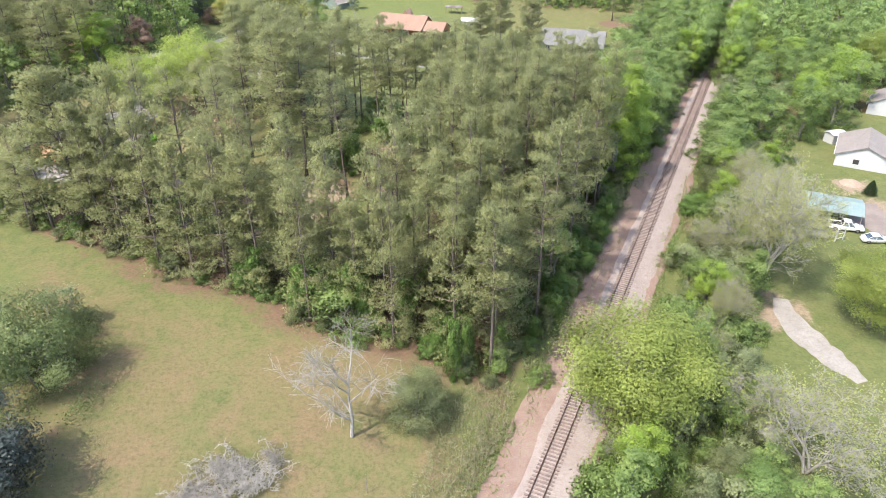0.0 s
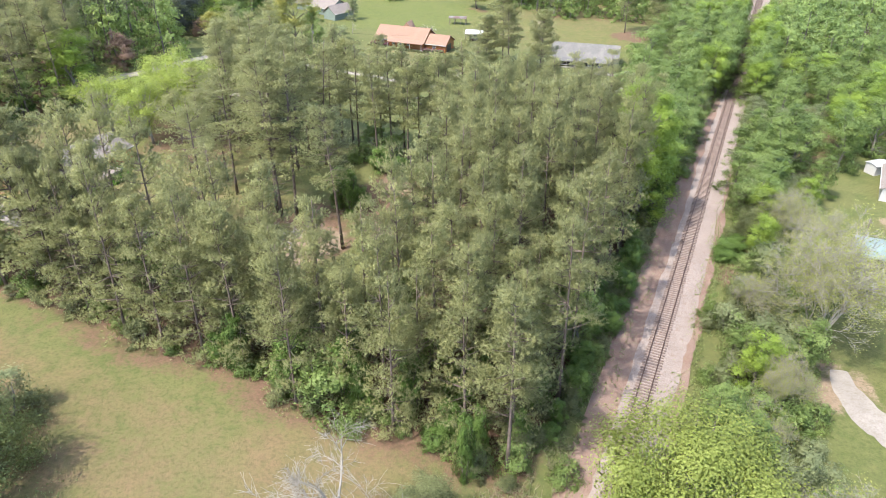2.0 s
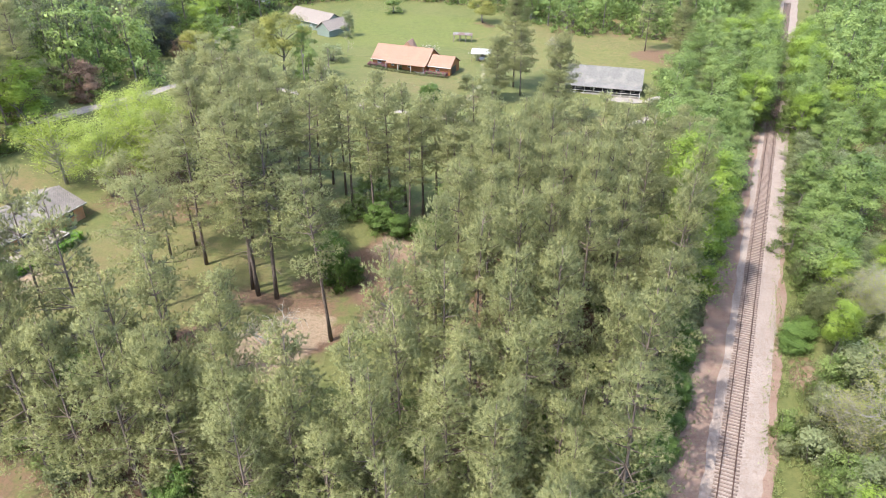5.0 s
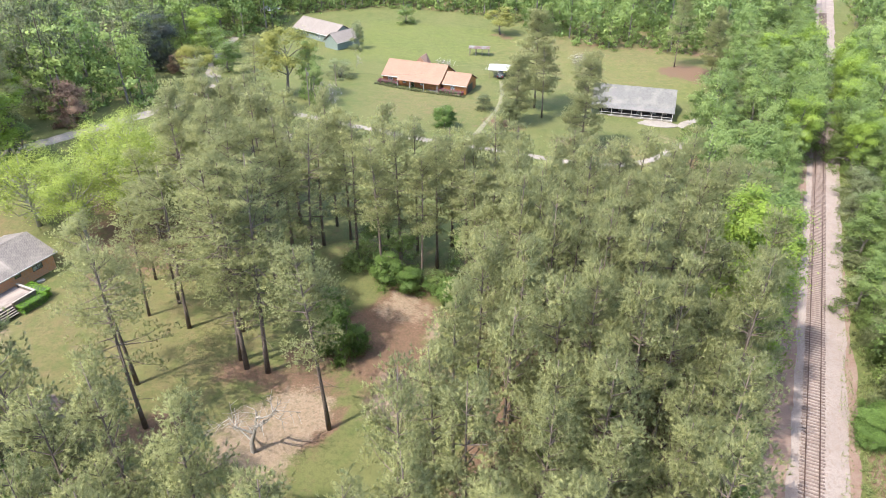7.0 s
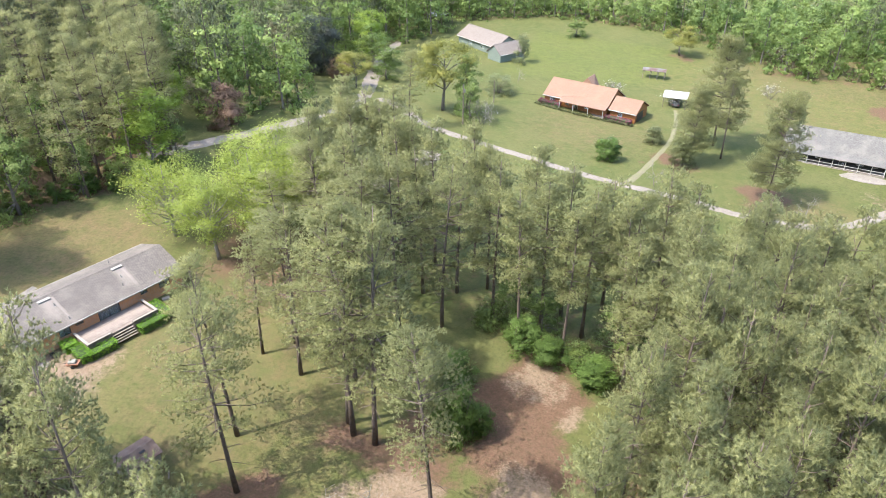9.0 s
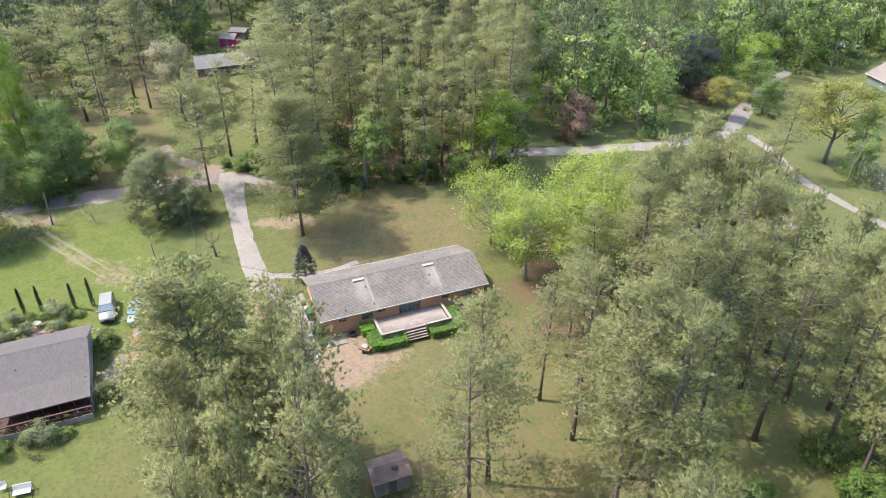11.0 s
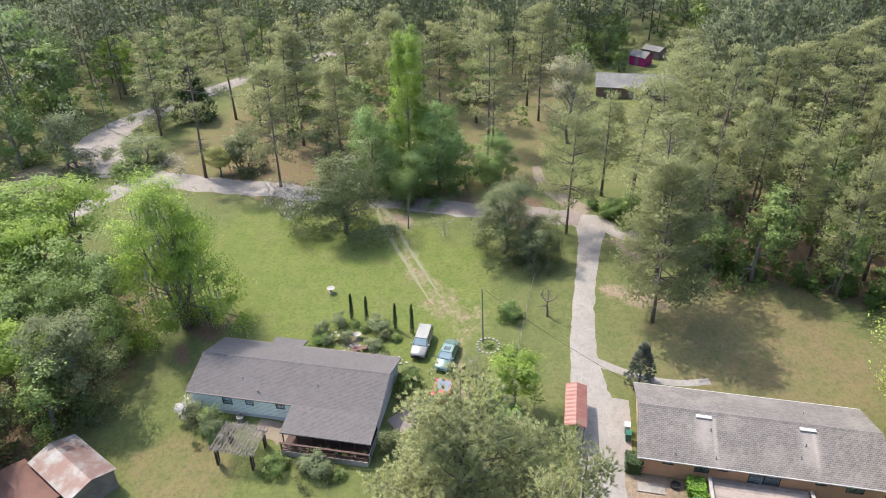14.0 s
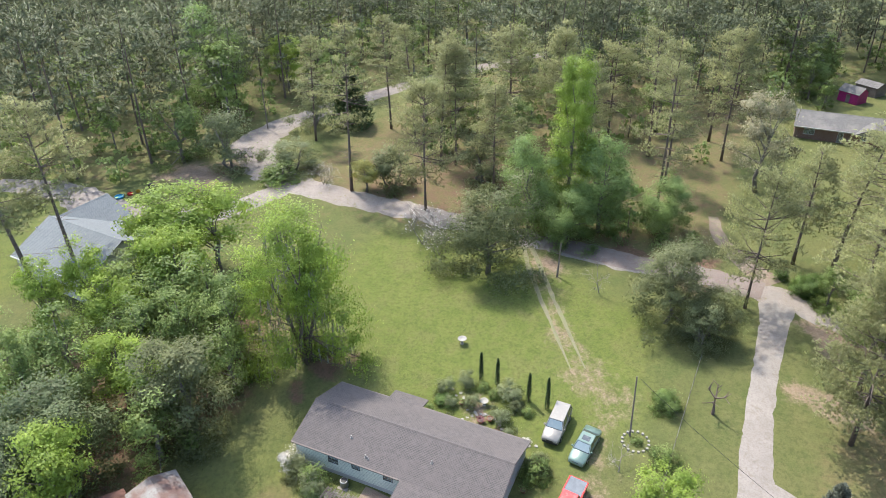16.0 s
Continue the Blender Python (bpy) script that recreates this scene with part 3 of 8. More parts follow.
lane("drive_north_house", [(-2, 196, 1.6), (1, 202, 1.3), (4, 212, 1.1), (8, 225, 1.0), (9.5, 238, 0.9), (9.5, 248, 0.8)], RUT, "worn two-track drive over grass")
lane("path_white_house", [(50.5, 214.5, 2.2), (54, 218, 2.2), (57, 219.5, 2.4), (62, 221, 2.4)], CONCRETE, "concrete path beside the porch")
lane("patch_gravel", [(-49, 172, 6), (-46, 180, 9), (-42, 188, 8), (-40, 196, 5)], GRAVEL, "pale gravel clearing under pines")
lane("drive_concrete", [(-67.5, 114.5, 4.6), (-74, 117, 4.6), (-80, 118.6, 4.4), (-86, 120, 3.2), (-94, 123.2, 2.9), (-104, 128, 2.9), (-111, 131.5, 3.6), (-117, 134.5, 6.5)], CONCRETE, "long pale concrete drive with stains", ragged=0.1)
lane("parking_slab", [(-79.6, 120.4, 4.2), (-76, 118.8, 4.8), (-70.4, 116.2, 4.4)], CONCRETE, "broad stained concrete parking slab", lift=0.06, ragged=0.04)
lane("walk_brick_house", [(-85.5, 121, 1.3), (-82, 124.5, 1.1), (-79.5, 128.5, 1.0), (-79, 133, 1.0)], CONCRETE, "narrow concrete front walk", ragged=0.08)
lane("road_west", [(-107, 140, 3), (-113, 136.5, 5), (-119, 128, 4.6), (-123, 117, 4.6), (-130, 104, 4.8), (-137, 90, 5), (-144, 75, 5.4), (-151, 61, 6.5), (-160, 54, 8), (-172, 50, 9), (-186, 60, 6.5), (-200, 74, 5.5), (-216, 92, 5), (-232, 116, 5)], GRAVEL, "pale gravel road with dark wet stretches")
lane("road_dark", [(-116.5, 132, 4.2), (-120.5, 125, 4.2), (-124, 115.5, 4.2), (-130, 104.5, 3.6)], ASPHALT, "dark leaf-stained stretch of road", lift=0.08)
lane("road_side", [(-118, 134, 4), (-124, 131.5, 3), (-131, 130.5, 2.2), (-137, 132, 1.4)], TWOTRACK, "dirt side road into the pines")
lane("drive_pale_house", [(-150, 62, 5), (-142, 56, 5), (-138, 48, 5.5), (-140, 38, 6.5), (-142, 32, 7), (-150, 22, 6), (-152, 8, 5)], GRAVEL, "pale gravel yard drive")
lane("drive_east", [(140, 60, 6), (110, 78, 6), (92, 92, 7), (80, 104, 9), (78, 112, 8), (80, 118, 5)], ASPHALT, "faded asphalt yard drive")
lane("drive_yard_east", [(51.4, 86.5, 2.0), (50.6, 82.5, 3.4), (50.8, 78.5, 4.4), (52.0, 74.5, 4.6), (53.4, 70, 3.6), (54.2, 67.5, 1.6)], CONCRETE, "pale broken concrete drive beside shrubs")
for k, off in enumerate((-0.85, 0.85)):
    lane("wheel_rut", [(-128.5, 102 + off * 0.6, 0.75), (-124, 102.3 + off, 0.75), (-118, 103 + off, 0.65), (-109, 104.3 + off, 0.5), (-101.5, 105.5 + off, 0.15)], RUT, "sandy wheel rut across the lawn", ragged=0.6, cells=2)
lane("yard_drive", [(-83, 101.2, 2.6), (-79, 101.6, 3.6), (-73, 102.2, 2.6)], TWOTRACK, "worn parking ground beside the house", lift=0.015, ragged=0.5)

# the railway
BALLAST = mat_gravel("ballast", (0.36, 0.295, 0.26), (0.41, 0.345, 0.305), (0.30, 0.205, 0.165), 0.0, 7.0)
SHOULDER = mat_gravel("red_shoulder", (0.275, 0.175, 0.135), (0.33, 0.23, 0.185), (0.38, 0.30, 0.25), 0.4, 6.0)
RUST = mat_plain("rusty_rail", (0.145, 0.085, 0.065), (0.10, 0.06, 0.05), 0.55, 0.5, 1.5, 20)
SLEEPER = mat_plain("weathered_sleeper", (0.27, 0.20, 0.17), (0.175, 0.13, 0.115), 0.95, 0, 1.2, 12)
RAIL_V0, RAIL_V1 = -220.0, 330.0


def bed(name, across, material, label, lift=0.0, taper=0.0):
    g = Geo()
    vs = np.arange(RAIL_V0, RAIL_V1, 1.5)
    for v in vs:
        for k, (u, z) in enumerate(across):
            w = u + (0.7 * noise.noise((v * 0.12, k * 7.0, 1.0)) + 0.25 * noise.noise((v * 0.6, k * 7.0, 1.0)) if k in (0, len(across) - 1) else 0)
            w *= 1 - taper * float(sstep(20, 60, v)) * (abs(u) > 3.2)
            x, y = from_uv(w, v)
            g.v.append((x, y, z + 0.03 * noise.noise((x * 0.8, y * 0.8, 0)) + lift))
    m = len(across)
    for i in range(len(vs) - 1):
        for k in range(m - 1):
            a = i * m + k
            g.f.append((a, a + m, a + m + 1, a + 1))
    me = smooth(g.mesh(name))
    me.materials.append(material)
    return tagged(new(name, me), label, "railway bed", kind="structure")


bed("rail_shoulder", [(6.0, -0.02), (5.2, 0.02), (3.4, 0.02), (0, 0.02), (-3.5, 0.02), (-4.2, 0.02), (-5.0, -0.06)], SHOULDER, "rust-red gravel shoulder of the railway", taper=0.26)
bed("ballast", [(2.5, 0.0), (1.9, 0.16), (0.0, 0.22), (-1.8, 0.2), (-2.8, 0.08), (-3.9, 0.02)], BALLAST, "pale stone ballast under the track")
track_m = pose(*TRACK, 0.25, 0, 0, -24.33)
track = thing("railway_track", track_m, "single rusty track on weathered wooden sleepers over pale ballast", "railway track")
for s in (-0.75, 0.75):
    g = Geo()
    prof = [(-0.07, 0), (0.07, 0), (0.07, 0.02), (0.012, 0.04), (0.012, 0.11), (0.037, 0.125), (0.037, 0.16), (-0.037, 0.16), (-0.037, 0.125), (-0.012, 0.11), (-0.012, 0.04), (-0.07, 0.02)]
    g.hull([(s + x, RAIL_V0, z + 0.06) for x, z in prof], [(s + x, RAIL_V1, z + 0.06) for x, z in prof])
    part("rail", g, RUST, track, "rusty steel rail")
sl = [Geo().box(-1.3, 1.3, -0.115, 0.115, -0.1, 0.065, 0.015).mesh("sleeper") for _ in range(1)][0]
sl.materials.append(SLEEPER)
far_sl = Geo()
rs = random.Random(3)
n_sl = 0
v = RAIL_V0
while v < 250:
    if v > -48 and n_sl < 300:
        o = new("sleeper", sl)
        o.parent = track
        o.matrix_basis = pose(rs.uniform(-0.08, 0.08), v, rs.uniform(-0.02, 0.015), 0, 0, rs.uniform(-2, 2))
        n_sl += 1
    else:
        far_sl.box(-1.3 + rs.uniform(-0.1, 0.1), 1.3, v - 0.115, v + 0.115, -0.1, 0.065)
    v += 0.56 + rs.uniform(-0.03, 0.05)
tagged(part("sleeper_run", far_sl, SLEEPER, track), kind="stuff")

# ---- plants: shapes ----
def blades(rng, pos, axis, n, length, width, spread):
    """n narrow triangles fanning out of every place."""
    m = len(pos)
    d = np.repeat(axis, n, 0) + spread * rng.normal(size=(m * n, 3))
    d /= np.linalg.norm(d, axis=1)[:, None] + 1e-9
    p = np.repeat(pos, n, 0)
    side = np.cross(d, np.array([0, 0, 1.0]) + 0.55 * rng.normal(size=(m * n, 3)))
    side /= np.linalg.norm(side, axis=1)[:, None] + 1e-9
    ln = length * rng.uniform(0.65, 1.2, (m * n, 1))
    w = width * rng.uniform(0.7, 1.3, (m * n, 1))
    v = np.stack([p - side * w * 0.5 - d * 0.08, p + side * w * 0.5 - d * 0.08, p + d * ln], 1).reshape(-1, 3)
    return v, np.arange(len(v)).reshape(-1, 3)


def leaves(rng, pos, normal, size):
    """A pointed leaf at every place."""
    m = len(pos)
    nrm = normal + 0.42 * rng.normal(size=(m, 3))
    nrm /= np.linalg.norm(nrm, axis=1)[:, None] + 1e-9
    a = np.cross(nrm, rng.normal(size=(m, 3)))
    a /= np.linalg.norm(a, axis=1)[:, None] + 1e-9
    b = np.cross(nrm, a)
    s = size * rng.uniform(0.6, 1.25, (m, 1))
    v = np.stack([pos - a * s * 0.5 - b * s * 0.42, pos - a * s * 0.5 + b * s * 0.42, pos + a * s * 0.7], 1).reshape(-1, 3)
    return v, np.arange(3 * m).reshape(-1, 3)


def faced(v, soft):
    """Turns every triangle towards its soft normal, and gives each corner that normal."""
    soft = soft / (np.linalg.norm(soft, axis=1)[:, None] + 1e-9)
    t = v.reshape(-1, 3, 3)
    away = np.einsum("ij,ij->i", np.cross(t[:, 1] - t[:, 0], t[:, 2] - t[:, 0]), soft) < 0
    t[away] = t[away][:, [1, 0, 2]]
    return t.reshape(-1, 3), np.repeat(soft, 3, 0)


def bent_trunk(rng, H, bend=0.03, n=7):
    a, ph = rng.uniform(0, 6.28), rng.uniform(0, 6.28)
    t = np.linspace(0, 1, n)
    off = bend * H * (t ** 1.5)[:, None] * np.array([[math.cos(a), math.sin(a)]]) + 0.008 * H * np.sin(3 * t + ph)[:, None] * t[:, None]
    return np.column_stack([off, t * H])


def pine_shape(rng, H=25.0, base=0.4, R=4.2, whorls=13, per=5, sub=4, tufts=5, n=5, length=0.55, width=0.10, dead=4, bend=0.02, clump=0.42, top=0.5):
    """A tall pine with needles in clumps along its boughs: the wood as Geo, the needles as arrays."""
    wood = Geo()
    tr = bent_trunk(rng, H * 0.98, bend)
    r0 = 0.0095 * H
    wood.tube(tr, [r0 * (1.25 if i == 0 else 1.0) * (1 - 0.86 * k) for i, k in enumerate(np.linspace(0, 1, len(tr)))], 7)
    at = lambda z: np.array([np.interp(z, tr[:, 2], tr[:, 0]), np.interp(z, tr[:, 2], tr[:, 1]), z])
    pos, axis, tone = [], [], []
    zb = base * H
    up = np.array([0, 0, 1.0])
    for w in range(whorls):
        rel = min(max((w + rng.uniform(-0.35, 0.35)) / whorls, 0.0), 0.98)
        z = zb + rel * (H * 0.97 - zb)
        for k in range(per):
            if rng.random() < 0.14:
                continue
            az = rng.uniform(0, 6.28)
            ln = R * (1 - rel) ** top * (0.6 + 0.4 * min(1, rel / 0.25)) * rng.uniform(0.55, 1.2) + 0.35
            el = radians(-6 + 52 * rel + rng.uniform(-14, 16))
            d = np.array([math.cos(az) * math.cos(el), math.sin(az) * math.cos(el), math.sin(el)])
            side = np.array([-math.sin(az), math.cos(az), 0])
            p0 = at(z)
            p1 = p0 + d * ln * 0.55 - up * 0.04 * ln
            p2 = p0 + d * ln + up * 0.08 * ln
            wood.tube([p0, p1, p2], [0.03 + 0.012 * ln, 0.02 + 0.006 * ln, 0.012], 3, False)
            m = max(2, int(round(sub * (0.4 + 0.6 * ln / R) + rng.uniform(-0.4, 0.6))))
            s = np.append(rng.uniform(0.42, 0.98, m - 1), 1.0)
            lat = rng.normal(size=m) * 0.24 * ln * (1.25 - 0.7 * s)
            c = p0 + np.outer(s * ln, d) + np.outer(lat, side) + np.outer(rng.normal(size=m) * 0.10 + 0.08 * ln * s ** 2, up)
            q = np.repeat(c, tufts, 0) + rng.normal(size=(m * tufts, 3)) * np.array([1, 1, 0.42]) * clump
            out = q - np.repeat(c, tufts, 0)
            tone.append(np.clip(rng.uniform(0, 0.6) + rng.uniform(0, 0.35, m * tufts), 0, 0.95))
            pos.append(q)
            axis.append(0.3 * d + 0.6 * up + 1.1 * out)
    for k in range(dead):
        z = zb * rng.uniform(0.45, 1.0)
        az, ln = rng.uniform(0, 6.28), rng.uniform(0.8, 2.6)
        p0 = at(z)
        d = np.array([math.cos(az), math.sin(az), rng.uniform(-0.3, 0.3)])
        wood.tube([p0, p0 + d * ln * 0.6, p0 + d * ln + np.array([0, 0, -0.2])], [0.045, 0.03, 0.012], 3, False)
    pos, axis = np.concatenate(pos), np.concatenate(axis)
    v, f = blades(rng, pos, axis, n, length, width, 0.75)
    ax = axis / np.linalg.norm(axis, axis=1)[:, None]
    tip = v.reshape(-1, 3, 3)[:, 2] - np.repeat(pos, n, 0)
    v, soft = faced(v, 0.55 * tip / length + 0.6 * np.repeat(ax, n, 0) + np.array([0, 0, 0.2]) + 0.15 * rng.normal(size=tip.shape))
    return wood, v, f, np.repeat(np.concatenate(tone), 3 * n), soft


def broad_shape(rng, H=14.0, R=5.0, base=0.25, clumps=46, per=42, leaf=0.36, stems=1, flat=1.0, limbs=9, lobes=0.46, fine=1.65, masses=None, gather=0.5):
    """A leafy tree of many clumps; stems: trunks from the ground."""
    wood = Geo()
    per, leaf = int(per * 1.9 * fine), leaf * 0.76 / fine ** 0.48
    cz, rz = H * (base + 1) / 2, H * (1 - base) / 2 * flat
    lob = rng.normal(size=(5, 3))
    lob /= np.linalg.norm(lob, axis=1)[:, None]
    d = rng.normal(size=(clumps, 3))
    d[:, 2] = d[:, 2] * 0.9 + 0.25
    d /= np.linalg.norm(d, axis=1)[:, None]
    lump = 1.12 - lobes + lobes * np.max(np.clip(d @ lob.T, 0, 1) ** 3, 1) + 0.10 * rng.normal(size=clumps)
    rad = lump * np.where(rng.random(clumps) < 0.72, rng.uniform(0.78, 1.0, clumps), rng.uniform(0.3, 0.7, clumps))
    c = d * rad[:, None] * np.array([R, R, rz]) + np.array([0, 0, cz])
    masses = int(6 + 1.2 * R) if masses is None else masses
    hub = rng.normal(size=(masses, 3))
    hub[:, 2] = rng.uniform(-1.5, 1.5, masses)
    hub = hub / np.linalg.norm(hub, axis=1)[:, None] * rng.uniform(0.6, 0.85, (masses, 1)) * np.array([R, R, rz]) + np.array([0, 0, cz])
    own = np.argmin(np.linalg.norm((c[:, None] - hub[None]) / np.array([R, R, rz]), axis=2), 1)
    c = c + gather * (hub[own] + 0.36 * (c - hub[own]) / (np.linalg.norm((c - hub[own]) / R, axis=1)[:, None] + 0.25) - c) * (R > 3)
    if base < 0.1:                    # full skirts down to the ground
        c[:, :2] *= (1 + 0.95 * np.clip((cz - c[:, 2]) / rz, 0, 1) ** 1.4)[:, None]
        low = np.percentile(c[:, 2], 8)
        c[:, 2] = np.maximum(0.05 * H + (c[:, 2] - low) * 0.9 * H / (c[:, 2].max() - low), 0.05 * H)
    rc = R * rng.uniform(0.13, 0.26, clumps) * (0.8 + 0.2 / max(0.5, R / 4))
    P, Nn, T = [], [], []
    for k in range(clumps):
        m = int(per * rng.uniform(0.6, 1.4))
        q = rng.normal(size=(m, 3)) * 0.55
        q[:, 2] = np.where(rng.random(m) < 0.5, np.abs(q[:, 2]), q[:, 2])
        T.append(np.full(m, rng.uniform(0, 0.8)))
        P.append(c[k] + q * np.array([1.25, 1.25, 0.8]) * rc[k])
        q = q / (np.linalg.norm(q, axis=1)[:, None] + 1e-6)
        far_out = c[k] - hub[own[k]]
        Nn.append(q * 0.6 + 0.7 * far_out / (np.linalg.norm(far_out) + 0.3) + d[k] * 0.3 + np.array([0, 0, 0.35]))
    m = clumps * per // (6 if R < 3 else 22)
    q = rng.normal(size=(m, 3))
    q[:, 2] = q[:, 2] * 0.9 + 0.2
    q /= np.linalg.norm(q, axis=1)[:, None]
    near = np.argmax(q @ d.T, 1)
    P.append(q * (rad[near] * rng.uniform(0.8, 1.08, m))[:, None] * np.array([R, R, rz]) + np.array([0, 0, cz]))
    Nn.append(q * 0.6 + np.array([0, 0, 0.6]))
    T.append(rng.uniform(0, 0.8, m))
    P, Nn = np.concatenate(P), np.concatenate(Nn)
    v, f = leaves(rng, P, Nn, leaf)
    tint = np.repeat(np.concatenate(T), 3)
    v, soft = faced(v, Nn / np.linalg.norm(Nn, axis=1)[:, None] + 0.22 * rng.normal(size=P.shape))
    r0 = 0.016 * H / stems ** 0.5 + 0.03
    for s in range(stems):
        a = 6.28 * s / stems + rng.uniform(0, 1)
        e = np.array([math.cos(a), math.sin(a)]) * (0.0 if stems == 1 else R * 0.45)
        foot = np.array([math.cos(a), math.sin(a)]) * (0.0 if stems == 1 else 0.35)
        top = H * rng.uniform(0.72, 0.88)
        tr = np.column_stack([foot[0] + e[0] * np.linspace(0, 1, 6), foot[1] + e[1] * np.linspace(0, 1, 6), np.linspace(0, top, 6)])
        tr[1:, :2] += rng.normal(size=(5, 2)) * 0.02 * H
        wood.tube(tr, [r0 * 1.3, r0, r0 * 0.8, r0 * 0.58, r0 * 0.36, r0 * 0.12], 6)
        for k in rng.choice(clumps, min(clumps, max(3, limbs // stems)), False):
            h = np.clip(c[k, 2] * rng.uniform(0.45, 0.75), 0.15 * H, top * 0.95)
            p0 = np.array([np.interp(h, tr[:, 2], tr[:, 0]), np.interp(h, tr[:, 2], tr[:, 1]), h])
            mid = (p0 + c[k]) / 2 + rng.normal(size=3) * 0.05 * R
            wood.tube([p0, mid, c[k]], [r0 * 0.42, r0 * 0.27, r0 * 0.08], 4, False)
    return wood, v, f, tint, soft


def bare_shape(rng, H=14.0, spread=0.8, levels=4, kids=4, first=0.22, r0=0.2, stems=1, twig=0.014, droop=0.0):
    """A leafless tree, limb upon limb; also the ends of its twigs."""
    wood, ends = Geo(), []

    def grow(p, d, ln, r, level):
        q, pts, rad = np.array(p, float), [np.array(p, float)], [r]
        for i in range(3):
            d = d + rng.normal(size=3) * 0.13 + np.array([0, 0, (0.10 if level < 2 else 0.02) - droop * level * 0.05])
            d = d / np.linalg.norm(d)
            q = q + d * ln / 3
            pts.append(q.copy())
            rad.append(max(twig * 0.5, r * (1 - 0.26 * (i + 1))))
        wood.tube(pts, rad, 5 if level < 2 else 3, False)
        if level == levels:
            ends.append(q)
            return
        for k in range(kids + (1 if level == 0 else 0)):
            s = rng.uniform(0.3, 1.0)
            j = min(2, int(s * 3))
            o = pts[j] + (pts[j + 1] - pts[j]) * (s * 3 - j)
            a = rng.normal(size=3)
            a -= d * (a @ d)
            a /= np.linalg.norm(a)
            grow(o, d * (1 - 0.45 * spread) + a * spread, ln * rng.uniform(0.45, 0.72), max(twig, r * 0.5 * rng.uniform(0.7, 1.1)), level + 1)
        ends.append(q)

    for s in range(stems):
        a = rng.uniform(0, 6.28)
        lean = 0.08 if stems == 1 else 0.4
        grow((0.2 * s, 0.1 * s, -0.2), np.array([math.cos(a) * lean, math.sin(a) * lean, 1.0]), H * 0.5, r0, 0)
    z = max(p[2] for p in wood.v)
    k = H / z
    wood.v = [(x * k, y * k, h * k) for x, y, h in wood.v]
    return wood, np.array(ends) * k


class Kind:
    """A plant that is built once and then copied about."""
    def __init__(self, name, wood, crown, bark, leaf, label, category="tree", group="", extra=None):
        self.args = (name, label, category, group)
        self.root, self.first = None, None
        self.wood = wood.mesh("trunk") if isinstance(wood, Geo) else wood
        if self.wood is not None:
            smooth(self.wood)
            self.wood.materials.append(bark)
        self.crown = tri_mesh("crown", *crown) if crown is not None else None
        if self.crown is not None:
            self.crown.materials.append(leaf)
        self.extra = extra
        self.count = 0

    def put(self, x, y, s=1.0, turn=None, sz=None, label="", lean=0.0, sink=0.12):
        turn = RNG.uniform(0, 360) if turn is None else turn
        sz = sz or s
        z = gz(x, y) - sink * min(1.0, sz)
        m = pose(x, y, z, 0, lean, turn)
        if self.root is None:
            name, lab, cat, grp = self.args
            self.root = thing(name, m @ Matrix.Diagonal((s, s, sz, 1)), lab, cat, grp)
            self.first = (s, s, sz)
            if self.wood is not None:
                part("trunk" if self.args[2] == "tree" else "stem", self.wood, None, self.root)
            if self.crown is not None:
                part("crown" if self.args[2] == "tree" else "foliage", self.crown, None, self.root)
            if self.extra is not None:
                part(self.extra[0], self.extra[1], None, self.root, self.extra[2])
            ob = self.root
        else:
            f = self.first
            ob = copy_thing(self.root, m @ Matrix.Diagonal((s / f[0], s / f[1], sz / f[2], 1)))
        if label:
            ob["label"] = label
        self.count += 1
        return ob


def scatter(rng, poly, gap, tries=12000, clear=()):
    """Places in a polygon, no two nearer than gap."""
    xs, ys = [p[0] for p in poly], [p[1] for p in poly]
    n = int(min(tries, 6 * (max(xs) - min(xs)) * (max(ys) - min(ys)) / gap ** 2))
    cand = np.column_stack([rng.uniform(min(xs), max(xs), n), rng.uniform(min(ys), max(ys), n)])
    cand = cand[inside(poly, cand[:, 0], cand[:, 1]) > 0.3]
    out, cell = [], {}
    for x, y in cand:
        i, j = int(x // gap), int(y // gap)
        if any((x - a) ** 2 + (y - b) ** 2 < gap * gap for p in (-1, 0, 1) for q in (-1, 0, 1) for a, b in cell.get((i + p, j + q), ())):
            continue
        if any((x - a) ** 2 + (y - b) ** 2 < r * r for a, b, r in clear):
            continue
        cell.setdefault((i, j), []).append((x, y))
        out.append((x, y))
    return out


def stand(name, items, shapes, bark, leaf, label):
    """A wood that nobody could count, in two meshes: its stems and its leaves."""
    rng = np.random.default_rng(len(items))
    WV, WF, CV, CF, CT, CN = [], [], [], [], [], []
    nw = nc = 0
    for x, y, s, sz in items:
        wv, wf, cv, cf, soft = shapes[int(rng.integers(len(shapes)))]
        a = rng.uniform(0, 6.28)
        R = np.array([[math.cos(a), -math.sin(a), 0], [math.sin(a), math.cos(a), 0], [0, 0, 1]]).T
        k = np.array([s, s, sz])
        o = np.array([x, y, gz(x, y) - 0.15])
        WV.append((wv * k) @ R + o)
        WF.append(wf + nw)
        nw += len(wv)
        CV.append((cv * k) @ R + o)
        CN.append(soft @ R)
        CF.append(cf + nc)
        CT.append(np.full(len(cv), rng.random()))
        nc += len(cv)
    root = thing(name, Matrix.Identity(4), label, "woods", kind="stuff")
    wm = tri_mesh("trunks", np.concatenate(WV), np.concatenate(WF))
    wm.materials.append(bark)
    cm = tri_mesh("crowns", np.concatenate(CV), np.concatenate(CF), np.concatenate(CT), np.concatenate(CN))
    cm.materials.append(leaf)
    tagged(part("trunks", wm, None, root), kind="stuff")
    tagged(part("crowns", cm, None, root), kind="stuff")
    return root


